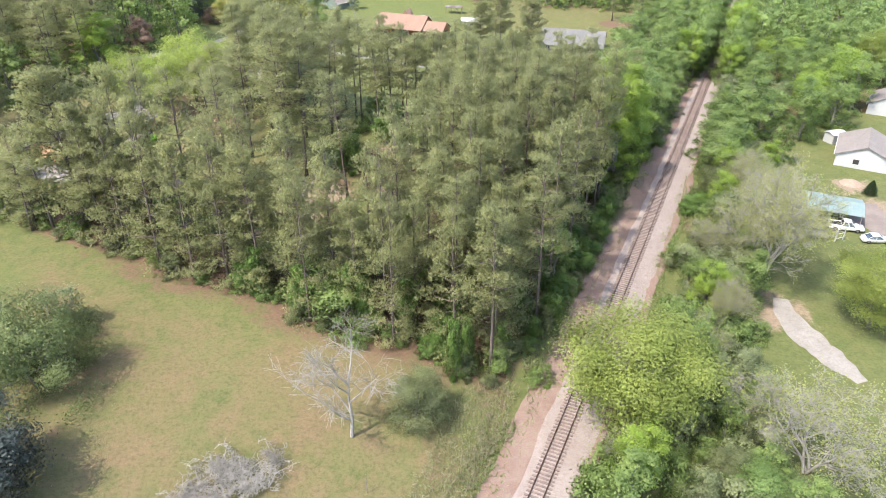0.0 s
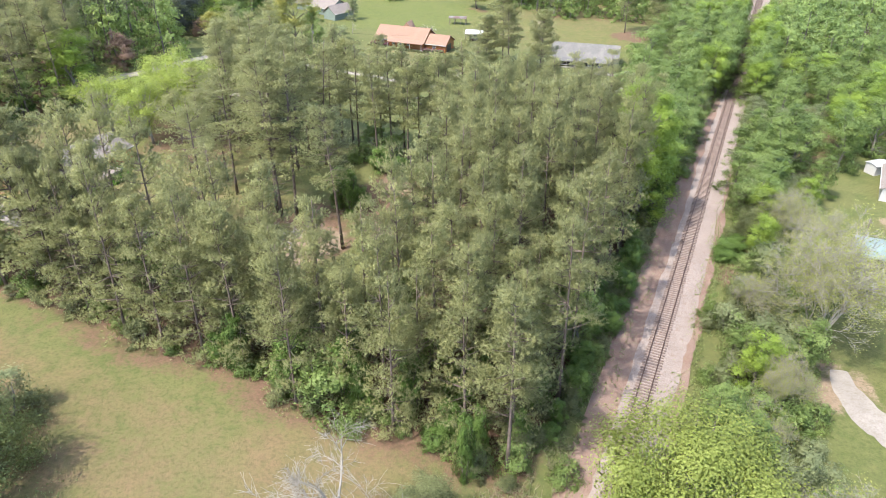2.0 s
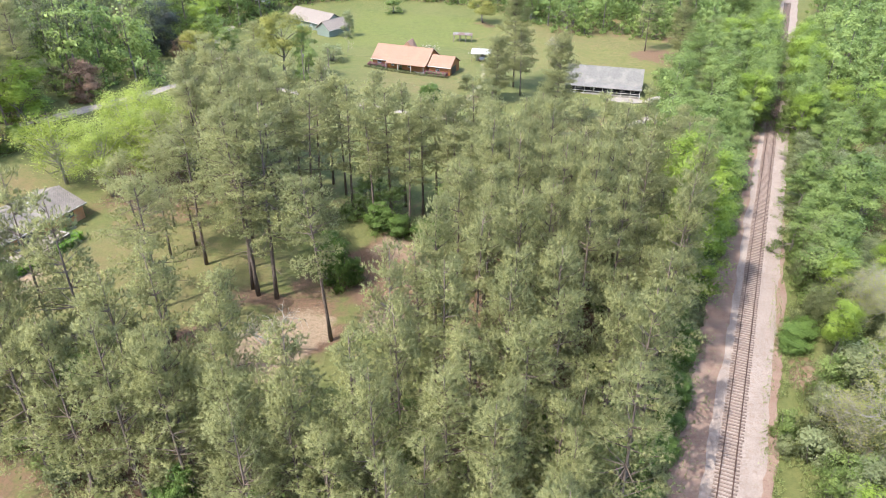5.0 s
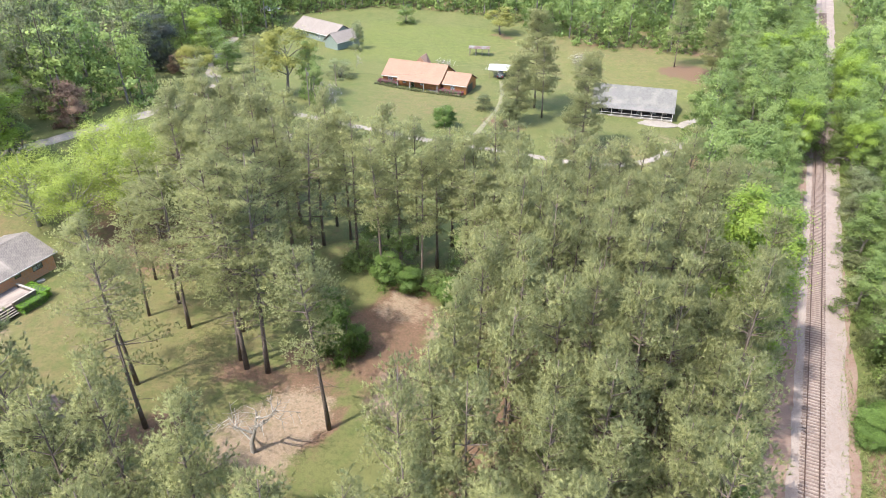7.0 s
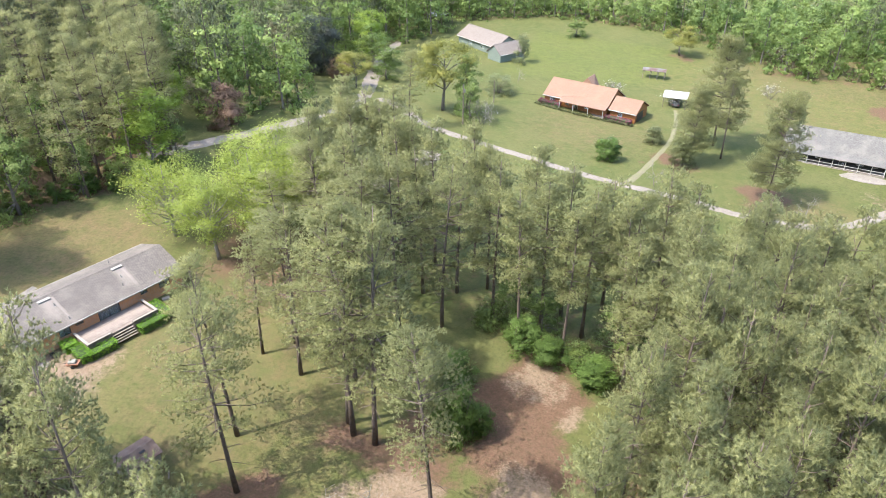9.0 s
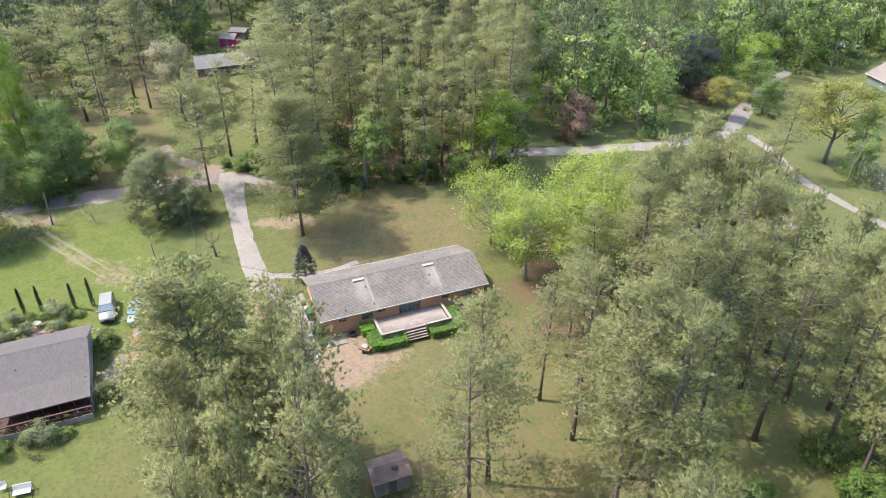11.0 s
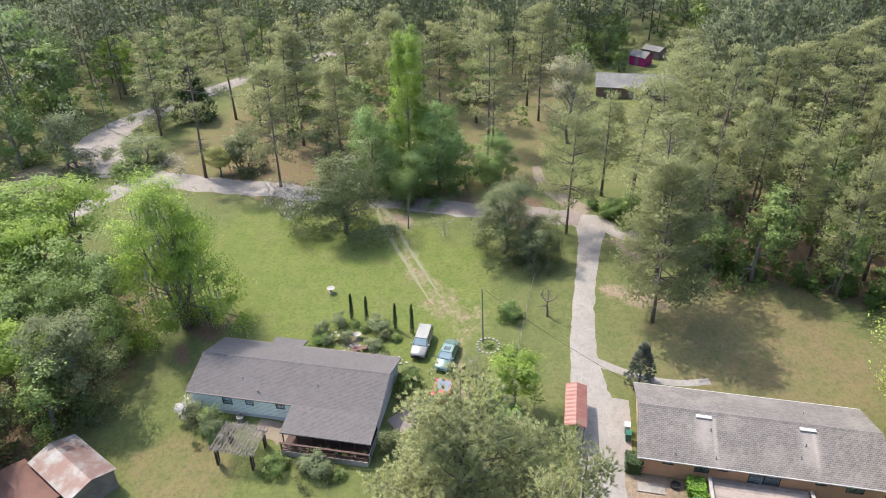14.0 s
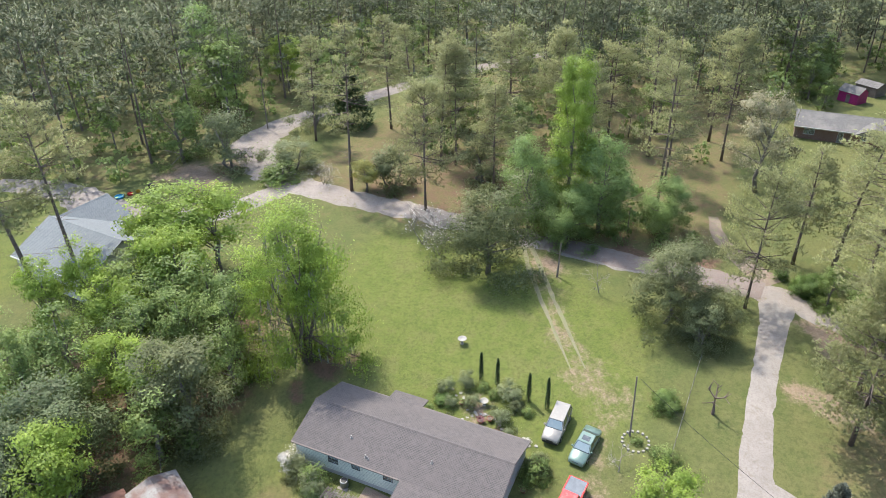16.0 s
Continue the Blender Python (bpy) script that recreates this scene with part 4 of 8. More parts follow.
def as_tris(geo):
    v = np.array(geo.v, float)
    f = [(q[0], q[i], q[i + 1]) for q in geo.f for i in range(1, len(q) - 1)]
    return v, np.array(f, int)

# ---- houses ----
def mat_glass():
    m, nt, b = nodes_of("window_glass")
    b.inputs["Base Color"].default_value = (0.75, 0.85, 0.88, 1)
    b.inputs["Roughness"].default_value = 0.03
    b.inputs["Transmission Weight"].default_value = 0.85
    b.inputs["IOR"].default_value = 1.45
    return m


GLASS = mat_glass()
BRICK = mat_rows("orange_brick", (0.92, 0.42, 0.17), (0.76, 0.33, 0.13), (0.98, 0.52, 0.25), 0.075, 0.22, 0.9, (0.42, 0.21, 0.12), 0.35, (0.6, 0.5, 0.42), 0.012)
BRICK_DARK = mat_rows("brown_brick", (0.24, 0.12, 0.08), (0.19, 0.09, 0.065), (0.28, 0.16, 0.11), 0.075, 0.22, 0.9, (0.17, 0.1, 0.08), 0.3, (0.3, 0.26, 0.22), 0.012)
LOG = mat_rows("orange_stained_boards", (0.46, 0.19, 0.055), (0.40, 0.155, 0.045), (0.50, 0.23, 0.08), 0.2, 5.0, 0.6, (0.36, 0.14, 0.05), 0.3, (0.16, 0.06, 0.02), 0.02)
SIDING_MINT = mat_rows("pale_mint_siding", (0.96, 1.0, 0.86), (0.93, 0.97, 0.83), (0.98, 1.02, 0.88), 0.2, 5.0, 0.6, (0.46, 0.5, 0.46), 0.3, (0.36, 0.42, 0.40), 0.02)
SIDING_WHITE = mat_rows("white_siding", (0.60, 0.59, 0.57), (0.57, 0.56, 0.54), (0.63, 0.62, 0.60), 0.2, 5.0, 0.6, (0.62, 0.62, 0.58), 0.3, (0.5, 0.5, 0.5), 0.02)
SIDING_GREEN = mat_rows("grey_green_siding", (0.25, 0.31, 0.27), (0.23, 0.29, 0.25), (0.28, 0.34, 0.30), 0.2, 5.0, 0.7, (0.22, 0.26, 0.22), 0.3, (0.15, 0.19, 0.17), 0.02)
SIDING_DARK = mat_plain("dark_porch_wall", (0.055, 0.055, 0.06), (0.04, 0.04, 0.045), 0.8)
ROOF_GREY = mat_rows("grey_shingles", (0.215, 0.212, 0.20), (0.18, 0.178, 0.17), (0.245, 0.24, 0.225), 0.15, 0.32, 0.95, (0.36, 0.325, 0.29), 0.4, (0.13, 0.12, 0.11), 0.03, "XY", 0.03)
ROOF_BRICK_HOUSE = mat_rows("worn_grey_shingles", (0.235, 0.205, 0.185), (0.175, 0.155, 0.14), (0.275, 0.24, 0.215), 0.2, 0.4, 0.95, (0.46, 0.40, 0.35), 0.22, (0.10, 0.09, 0.08), 0.03, "XY", 0.03, ((-5.1, 0.8, -4.4), (4.6, 0.8, -4.4), (-4.1, 0.18, -5.5), (5.1, 0.18, -5.0)))
ROOF_DARK = mat_rows("dark_grey_shingles", (0.165, 0.142, 0.132), (0.14, 0.122, 0.115), (0.19, 0.165, 0.155), 0.15, 0.32, 0.95, (0.17, 0.145, 0.135), 0.4, (0.06, 0.06, 0.06), 0.015, "XY", 0.02)
ROOF_BROWN = mat_rows("brown_grey_shingles", (0.29, 0.245, 0.215), (0.25, 0.215, 0.19), (0.33, 0.28, 0.25), 0.15, 0.32, 0.95, (0.36, 0.31, 0.27), 0.3, (0.16, 0.14, 0.12), 0.015, "XY", 0.02)
ROOF_ORANGE = mat_rows("tan_orange_shingles", (0.345, 0.215, 0.155), (0.30, 0.185, 0.135), (0.385, 0.245, 0.18), 0.15, 0.32, 0.95, (0.42, 0.27, 0.18), 0.3, (0.3, 0.17, 0.1), 0.015, "XY", 0.02)
ROOF_PALE = mat_rows("pale_grey_shingles", (0.235, 0.26, 0.265), (0.20, 0.225, 0.23), (0.27, 0.295, 0.30), 0.18, 0.36, 0.95, (0.28, 0.30, 0.30), 0.3, (0.12, 0.13, 0.14), 0.02, "XY", 0.02)
TRIM = mat_plain("white_trim", (0.70, 0.68, 0.64), (0.62, 0.60, 0.56), 0.6)
# grey of the roof vents; on the brick house eaves, shade put into the white
TRIM_SHADED_GREY = mat_plain("grey_or_shaded_trim", (0.52, 0.50, 0.46), (0.42, 0.40, 0.36), 0.7)
TRIM_BROWN = mat_plain("brown_trim", (0.24, 0.20, 0.175), (0.19, 0.16, 0.14), 0.7)
WOOD_OLD = mat_plain("weathered_boards", (0.30, 0.25, 0.21), (0.20, 0.165, 0.14), 0.9, 0, 1.2, 9)
WOOD_PALE = mat_plain("greyed_rail_boards", (0.46, 0.41, 0.36), (0.36, 0.32, 0.28), 0.9, 0, 1.2, 9)
DECK_BOARDS = mat_boards("deck_boards", (0.38, 0.31, 0.265), (0.22, 0.175, 0.15), (0.44, 0.37, 0.32))
WOOD_DARK = mat_plain("dark_stained_wood", (0.095, 0.045, 0.032), (0.07, 0.035, 0.027), 0.7, 0, 1.2, 9)
CURTAIN = mat_plain("pale_blind", (0.42, 0.43, 0.42), (0.34, 0.35, 0.35), 0.9)
FRAME_DARK = mat_plain("dark_frame", (0.06, 0.055, 0.05), None, 0.5)
METAL_GREY = mat_plain("dull_metal", (0.42, 0.42, 0.41), (0.33, 0.32, 0.31), 0.5, 0.6)


def wall_with_holes(g, x0, x1, z0, z1, y0, y1, holes):
    """A wall along x from y0 to y1 thick, with openings (x, x, z, z) right through it."""
    xs = sorted({x0, x1} | {v for h in holes for v in h[:2]})
    zs = sorted({z0, z1} | {min(max(v, z0), z1) for h in holes for v in h[2:4]})
    nx, nz = len(xs) - 1, len(zs) - 1

    def full(i, k):
        if not (0 <= i < nx and 0 <= k < nz):
            return False
        x, z = (xs[i] + xs[i + 1]) / 2, (zs[k] + zs[k + 1]) / 2
        return not any(a < x < b and c < z < d for a, b, c, d in holes)

    ids = {}

    def vert(i, k, y):
        if (i, k, y) not in ids:
            ids[i, k, y] = len(g.v)
            g.v.append((xs[i], y, zs[k]))
        return ids[i, k, y]

    for i in range(nx):
        for k in range(nz):
            if not full(i, k):
                continue
            a, b = [(i, k), (i + 1, k), (i + 1, k + 1), (i, k + 1)], (y0, y1)
            g.f.append(tuple(vert(*p, y0) for p in a))
            g.f.append(tuple(vert(*p, y1) for p in a[::-1]))
            for n, (di, dk) in enumerate(((0, -1), (1, 0), (0, 1), (-1, 0))):
                if not full(i + di, k + dk):
                    p, q = a[n], a[(n + 1) % 4]
                    g.f.append((vert(*q, y0), vert(*p, y0), vert(*p, y1), vert(*q, y1)))


def window(root, a, b, c, d, y, out, frame=TRIM, kind="window", blind=False):
    """A framed pane in an opening; out: -1 or 1, the side on which the street lies."""
    g = Geo()
    t = 0.07
    ya, yb = sorted((y + out * 0.04, y - out * 0.06))
    g.box(a, a + t, ya, yb, c, d).box(b - t, b, ya, yb, c, d).box(a + t, b - t, ya, yb, c, c + t).box(a + t, b - t, ya, yb, d - t, d)
    if b - a > 1.3 or kind == "window" and d - c > 0.9:
        if b - a > 1.3:
            g.box((a + b) / 2 - 0.035, (a + b) / 2 + 0.035, ya, yb, c + t, d - t)
        else:
            g.box(a + t, b - t, ya, yb, (c + d) / 2 - 0.03, (c + d) / 2 + 0.03)
    w = part(kind, g, frame, root)
    p = part("pane", Geo().box(a + t, b - t, y - 0.012, y + 0.012, c + t, d - t), GLASS, w)
    p.visible_shadow = False
    if blind:
        part("blind", Geo().box(a + t, b - t, y - out * 0.10 - 0.01, y - out * 0.10 + 0.01, c + (d - c) * 0.45, d - t), CURTAIN, w)
    return w


def shingle_roof(g, x0, x1, ya, za, yb, zb, t=0.14):
    """One slope, from the ridge (ya, za) to the eave (yb, zb)."""
    g.hull([(x0, ya, za - t), (x1, ya, za - t), (x1, yb, zb - t), (x0, yb, zb - t)][::1 if yb > ya else -1],
           [(x0, ya, za), (x1, ya, za), (x1, yb, zb), (x0, yb, zb)][::1 if yb > ya else -1])


def house(name, at, rot, L, W, eave, rise, wall, roof, label, front=(), back=(), over=0.5, trim=TRIM, frame=TRIM, base=-1.2, ridge=0.0, gable=0.35, lower=None):
    """A gabled house: its ridge along x, its front on the side of -y. front, back: openings (x0, x1, z0, z1, kind)."""
    x, y = at[:2]
    root = thing(name, pose(x, y, at[2] if len(at) > 2 else gz(x, y), 0, 0, rot), label, "house")
    h, t = W / 2, 0.2
    g = Geo()
    wall_with_holes(g, -L / 2, L / 2, base, eave, -h, -h + t, [o[:4] for o in front])
    part("front_wall", g, wall, root)
    g = Geo()
    wall_with_holes(g, -L / 2, L / 2, base, eave, h - t, h, [o[:4] for o in back])
    part("back_wall", g, wall, root)
    for s in (-1, 1):
        g = Geo()
        a, b = sorted((s * L / 2, s * (L / 2 - t)))
        ring = [(-h + t, base), (h - t, base), (h - t, eave), (ridge, eave + rise * (1 - t / h) - 0.12), (-h + t, eave)]
        g.hull([(a, p, q) for p, q in ring], [(b, p, q) for p, q in ring])
        part("gable_wall", g, lower or wall, root)
    part("floor", Geo().box(-L / 2 + t, L / 2 - t, -h + t, h - t, -0.1, 0.05), WOOD_OLD, root)
    for o in front:
        window(root, *o[:4], -h + 0.08, -1, frame, o[4] if len(o) > 4 else "window", len(o) > 5)
    for o in back:
        window(root, *o[:4], h - 0.08, 1, frame, o[4] if len(o) > 4 else "window", len(o) > 5)
    drop = rise * over / h
    for s, nm in ((-1, "front_slope"), (1, "back_slope")):
        g = Geo()
        shingle_roof(g, -L / 2 - gable, L / 2 + gable, ridge, eave + rise + 0.12, s * (h + over), eave - drop + 0.12)
        part(nm, g, roof, root)
        e = s * (h + over)
        part("fascia", Geo().box(-L / 2 - gable, L / 2 + gable, *sorted((e, e + s * 0.03)), eave - drop - 0.14, eave - drop + 0.10), trim, root)
        part("gutter", Geo().box(-L / 2 - gable, L / 2 + gable, *sorted((e + s * 0.033, e + s * 0.13)), eave - drop - 0.02, eave - drop + 0.09), trim, root)
    g = Geo()
    zr = eave + rise + 0.125
    g.hull([(-L / 2 - gable, ridge - 0.16, zr - 0.05), (L / 2 + gable, ridge - 0.16, zr - 0.05), (L / 2 + gable, ridge + 0.16, zr - 0.05), (-L / 2 - gable, ridge + 0.16, zr - 0.05)],
           [(-L / 2 - gable, ridge - 0.03, zr + 0.03), (L / 2 + gable, ridge - 0.03, zr + 0.03), (L / 2 + gable, ridge + 0.03, zr + 0.03), (-L / 2 - gable, ridge + 0.03, zr + 0.03)])
    part("ridge_cap", g, roof, root)
    return root


def vent(root, x, y, z, r=0.06, h=0.35):
    part("vent_pipe", Geo().lathe([(r * 2.2, -0.02), (r * 1.6, 0.06), (r, 0.08), (r, h), (r * 0.8, h + 0.02)], 8, (x, y, z)), METAL_GREY, root)


def louvre(root, x, y, z, slope, w=1.5, d=0.45):
    g = Geo()
    g.hull([(x - w / 2, y - d / 2, z - slope * d / 2), (x + w / 2, y - d / 2, z - slope * d / 2), (x + w / 2, y + d / 2, z + slope * d / 2), (x - w / 2, y + d / 2, z + slope * d / 2)],
           [(x - w / 2, y - d / 2, z - slope * d / 2 + 0.22), (x + w / 2, y - d / 2, z - slope * d / 2 + 0.22), (x + w / 2, y + d / 2, z + slope * d / 2 + 0.06), (x - w / 2, y + d / 2, z + slope * d / 2 + 0.06)])
    part("roof_vent", g, TRIM_SHADED_GREY, root)


# brick ranch house: its front (with the deck) looks towards -y of its own axes
BH = house("brick_house", (-69.7, 131.2, 7.55), 65.8, 22.0, 9.9, 2.45, 1.75, BRICK, ROOF_BRICK_HOUSE, "long orange brick ranch house under a worn grey shingle roof",
           front=[(-9.0, -7.9, 1.35, 2.1, "window"), (-6.0, -4.6, 0.9, 2.1, "window", 1), (-3.9, -2.9, 1.45, 2.1, "window"), (-1.0, 1.9, 0.35, 2.2, "sliding_door"), (4.9, 5.9, 1.35, 2.1, "window"), (7.6, 9.2, 0.95, 2.1, "window", 1)],
           back=[(-8, -6.6, 0.9, 2.1), (-3, -2.0, 0.0, 2.1, "door"), (2, 3.6, 0.9, 2.1), (7, 8.4, 0.9, 2.1)], over=0.45, trim=TRIM_SHADED_GREY, frame=FRAME_DARK, gable=0.5)
for x in (-5.1, 4.6):
    louvre(BH, x, -0.62, 2.45 + 1.75 + 0.1 - 0.62 * 0.353, 0.353)
for x, y in ((-8.0, -4.7), (-4.2, -4.6), (-4.5, -1.9), (3.6, -3.5), (4.2, -2.2), (5.0, 2.4)):
    vent(BH, x, y, 2.45 + 1.87 - abs(y) * 0.353)
DECKM = pose(-69.7, 131.2, 7.55, 0, 0, 65.8)
deck = thing("deck", DECKM, "weathered grey wooden deck with broad steps and bench rails", "deck")
for i in range(25):
    part("plank", Geo().box(-4.4, 4.4, -5.1 - 0.142 * (i + 1), -5.1 - 0.142 * i - 0.008, 0.62, 0.66), DECK_BOARDS, deck)
part("skirt", Geo().box(-4.4, 4.4, -8.70, -8.66, -0.5, 0.615), WOOD_OLD, deck)
for x in (-4.4, -1.6, 1.3, 4.3):
    part("post", Geo().box(x, x + 0.1, -8.85, -8.75, -0.5, 1.05), WOOD_OLD, deck)
for a, b, c, d in ((-4.75, -4.42, -8.9, -5.4), (4.42, 4.75, -8.9, -5.4), (-4.75, -1.7, -9.1, -8.86), (1.3, 4.75, -9.1, -8.86)):
    part("bench_rail", Geo().box(a, b, c, d, 1.0, 1.07), WOOD_PALE, deck)
    part("rail_panel", Geo().box(a + 0.1, b - 0.08, c + 0.08, d - 0.1, 0.1, 0.99), WOOD_OLD, deck)
for i in range(4):
    part("step", Geo().box(-1.55, 1.2, -9.12 - 0.28 * i, -8.83 - 0.28 * i, 0.40 - 0.2 * i, 0.45 - 0.2 * i), WOOD_OLD, deck)
    part("riser", Geo().box(-1.5, 1.15, -9.0 - 0.28 * i, -8.97 - 0.28 * i, 0.22 - 0.2 * i, 0.395 - 0.2 * i), WOOD_DARK, deck)

# grey house with a porch wing
GH = house("mint_house", (-89.5, 86.8, 7.55), 66.4, 21.2, 9.2, 2.45, 1.55, SIDING_MINT, ROOF_DARK, "long house with pale mint siding under a dark shingle roof",
           front=[(-6.9, -5.7, 1.1, 2.1, "window", 1), (-4.2, -3.2, 1.35, 2.1, "window", 1), (-0.7, 0.4, 1.4, 2.1, "window"), (1.2, 2.1, -0.1, 2.0, "door"), (5, 7, 0.2, 2.1, "window")],
           back=[(-8, -6.5, 0.9, 2.1), (-2, -1, 0, 2.1, "door"), (3, 4.5, 0.9, 2.1), (7, 8.4, 0.9, 2.1)], over=0.15, trim=TRIM_BROWN, frame=FRAME_DARK, gable=0.4, lower=SIDING_WHITE)
part("lower_siding", Geo().box(-10.58, 1.4, -4.64, -4.602, -1.0, 0.25), SIDING_WHITE, GH, "white lower band of boards")
for x, y in ((-5.2, -2.6), (-2.6, -4.0), (-2.9, -3.9), (3.5, -2.4)):
    vent(GH, x, y, 2.45 + 1.67 - abs(y) * 0.337, 0.07, 0.3)
g = Geo()
shingle_roof(g, 1.3, 11.0, -4.72, 2.52, -8.35, 1.95)
part("porch_roof", g, ROOF_DARK, GH)
part("porch_floor", Geo().box(1.5, 10.8, -8.95, -4.7, 0.0, 0.15), WOOD_DARK, GH)
part("porch_back_wall", Geo().box(1.5, 10.6, -4.68, -4.605, 0.15, 2.3), WOOD_DARK, GH)
for i in range(7):
    part("porch_post", Geo().box(1.5 + 1.54 * i, 1.6 + 1.54 * i, -8.25, -8.15, 0.15, 1.85), WOOD_DARK, GH)
    part("rail_post", Geo().box(1.5 + 1.54 * i, 1.6 + 1.54 * i, -8.95, -8.85, 0.15, 1.05), WOOD_DARK, GH)
for z in (0.45, 1.02):
    part("porch_rail", Geo().box(1.5, 10.8, -9.0, -8.955, z, z + 0.1), WOOD_DARK, GH)
part("rail_cap", Geo().box(1.4, 10.9, -9.06, -8.82, 1.121, 1.16), WOOD_DARK, GH)
for i in range(5):
    part("skirting_board", Geo().box(1.5, 10.8, -9.02, -8.96, -0.9 + 0.2 * i, -0.72 + 0.2 * i), WOOD_PALE, GH)
part("porch_end_panel", Geo().box(10.72, 10.8, -8.85, -4.7, -1.1, 0.6), SIDING_WHITE, GH)
part("stair_rail", Geo().tube([(0.2, -5.3, -0.1), (1.5, -6.8, 0.9)], [0.06, 0.06], 5), WOOD_DARK, GH)
part("back_dormer", Geo().hull([(-5, 4.5, 2.4), (-1, 4.5, 2.4), (-1, 6.3, 2.1), (-5, 6.3, 2.1)], [(-5, 4.5, 2.55), (-1, 4.5, 2.55), (-1, 6.3, 2.25), (-5, 6.3, 2.25)]), ROOF_DARK, GH)

# orange house beyond the woods
OHM = -21.0
OH = house("orange_house", (-13.3, 244.2), OHM, 17.0, 9.8, 2.65, 2.9, LOG, ROOF_ORANGE, "orange-stained wooden house with a tan shingle roof",
           front=[(-7.0, -5.6, 0.9, 2.1), (-2.6, -1.6, 0.9, 2.1), (-0.2, 0.8, 0.05, 2.1, "door"), (2.6, 3.6, 0.9, 2.1)], back=[(-5, -3.6, 0.9, 2.1), (2, 3.4, 0.9, 2.1)], over=0.45)
g = Geo()
shingle_roof(g, -3.4, 8.9, -4.6, 2.95, -7.2, 2.35)
part("porch_roof", g, ROOF_ORANGE, OH)
part("porch_floor", Geo().box(-3.4, 8.6, -7.3, -4.92, -0.3, 0.05), CONCRETE, OH)
for x in (-3.3, 0.4, 4.4, 8.3):
    part("porch_post", Geo().box(x, x + 0.14, -7.1, -6.96, 0.05, 2.2), TRIM, OH)
part("porch_step", Geo().box(-0.6, 1.4, -8.0, -7.3, -0.3, -0.1), CONCRETE, OH)
g = Geo()
g.hull([(-2.0, 1.2, 4.4), (2.0, 1.2, 4.4), (2.0, 5.4, 3.0), (-2.0, 5.4, 3.0)], [(-0.05, 1.2, 6.6), (0.05, 1.2, 6.6), (0.05, 5.4, 6.6), (-0.05, 5.4, 6.6)])
part("back_gable", g, ROOF_ORANGE, OH)
ow = house("garage_wing", (-2.0, 238.6), OHM, 6.4, 7.6, 2.5, 2.0, LOG, ROOF_ORANGE, "garage wing with orange boards and a tan shingle roof", front=[(-1.2, 0, 0.9, 2.0)], over=0.4)
part("garage_door", Geo().box(3.22, 3.26, -2.6, 1.2, 0.0, 2.1), FRAME_DARK, ow)
part("vent_block", Geo().box(-6.0, -5.2, -1.0, -0.5, 4.4, 4.75), METAL_GREY, OH)

# white-porch house
WH = house("porch_house", (42.2, 227.1), -15.2, 19.6, 10.0, 2.6, 3.0, SIDING_DARK, ROOF_GREY, "dark-walled house with a white porch under a grey roof",
           front=[(-7, -5.8, 0.7, 2.1), (-3.4, -2.2, 0.7, 2.1), (1.2, 2.2, 0.05, 2.1, "door"), (4.4, 5.8, 0.7, 2.1), (7.4, 8.4, 0.7, 2.1)], over=0.3)
g = Geo()
shingle_roof(g, -10.1, 10.1, -5.1, 2.68, -7.7, 2.2)
part("porch_roof", g, ROOF_GREY, WH)
part("porch_floor", Geo().box(-9.9, 9.9, -7.5, -5.02, -0.4, 0.1), CONCRETE, WH)
for i in range(9):
    x = -9.8 + 19.4 * i / 8
    part("porch_post", Geo().box(x, x + 0.14, -7.45, -7.31, 0.1, 2.15), TRIM, WH)
    if i < 8:
        for z in (0.35, 0.95):
            part("porch_rail", Geo().box(x + 0.14, x + 2.43, -7.42, -7.35, z, z + 0.07), TRIM, WH)
part("porch_trim", Geo().box(-10.0, 10.0, -7.5, -7.3, 1.99, 2.148), TRIM, WH)
part("chimney", Geo().box(-6.2, -5.5, -0.5, 0.3, 4.3, 5.6), METAL_GREY, WH)
bed_ring = [(5.2 * math.cos(a) * (1 + 0.06 * math.sin(3 * a)), 2.0 * math.sin(a)) for a in np.linspace(0, 6.28, 29)[:-1]]
bz = gz(46.0, 213.2)
solid("planting_bed", Geo().hull([(x, y, -0.3) for x, y in bed_ring], [(x, y, 0.06) for x, y in bed_ring]), CONCRETE, pose(45.5, 216.2, bz, 0, 0, -15.2), "oval bed edged with pale concrete", "flower bed")

# far grey-green house
FH = house("green_house", (-47.2, 290.4), -40.0, 19.4, 9.0, 2.7, 2.6, SIDING_GREEN, ROOF_BROWN, "grey-green house with a brown shingle roof", front=[(-4, -2.6, 0.8, 2.1), (2, 3.4, 0.8, 2.1)], over=0.5)
house("green_house_wing", (-39.6, 279.4), 50.0, 9.0, 6.0, 2.5, 2.2, SIDING_GREEN, ROOF_BROWN, "front wing with grey-green siding and white trim", front=[(1.4, 2.6, 0.8, 2.0)], over=0.4)

# white house east of the track
EH = house("white_house", (90.5, 138.0), 60.0, 12.5, 10.5, 2.6, 2.3, SIDING_WHITE, ROOF_BROWN, "white house with a brown-grey gable roof", front=[(-3, -1.8, 0.9, 2.1), (2, 3.2, 0.9, 2.1)], over=0.4)
part("gable_window", Geo().box(-6.29, -6.26, 0.8, 1.9, 0.9, 1.9), FRAME_DARK, EH)
house("far_white_house", (112, 168), 55.0, 11, 8, 2.6, 2.2, SIDING_WHITE, ROOF_BROWN, "white house with a red-brown roof among trees", front=[(-2, -0.8, 0.9, 2.1)], over=0.4)

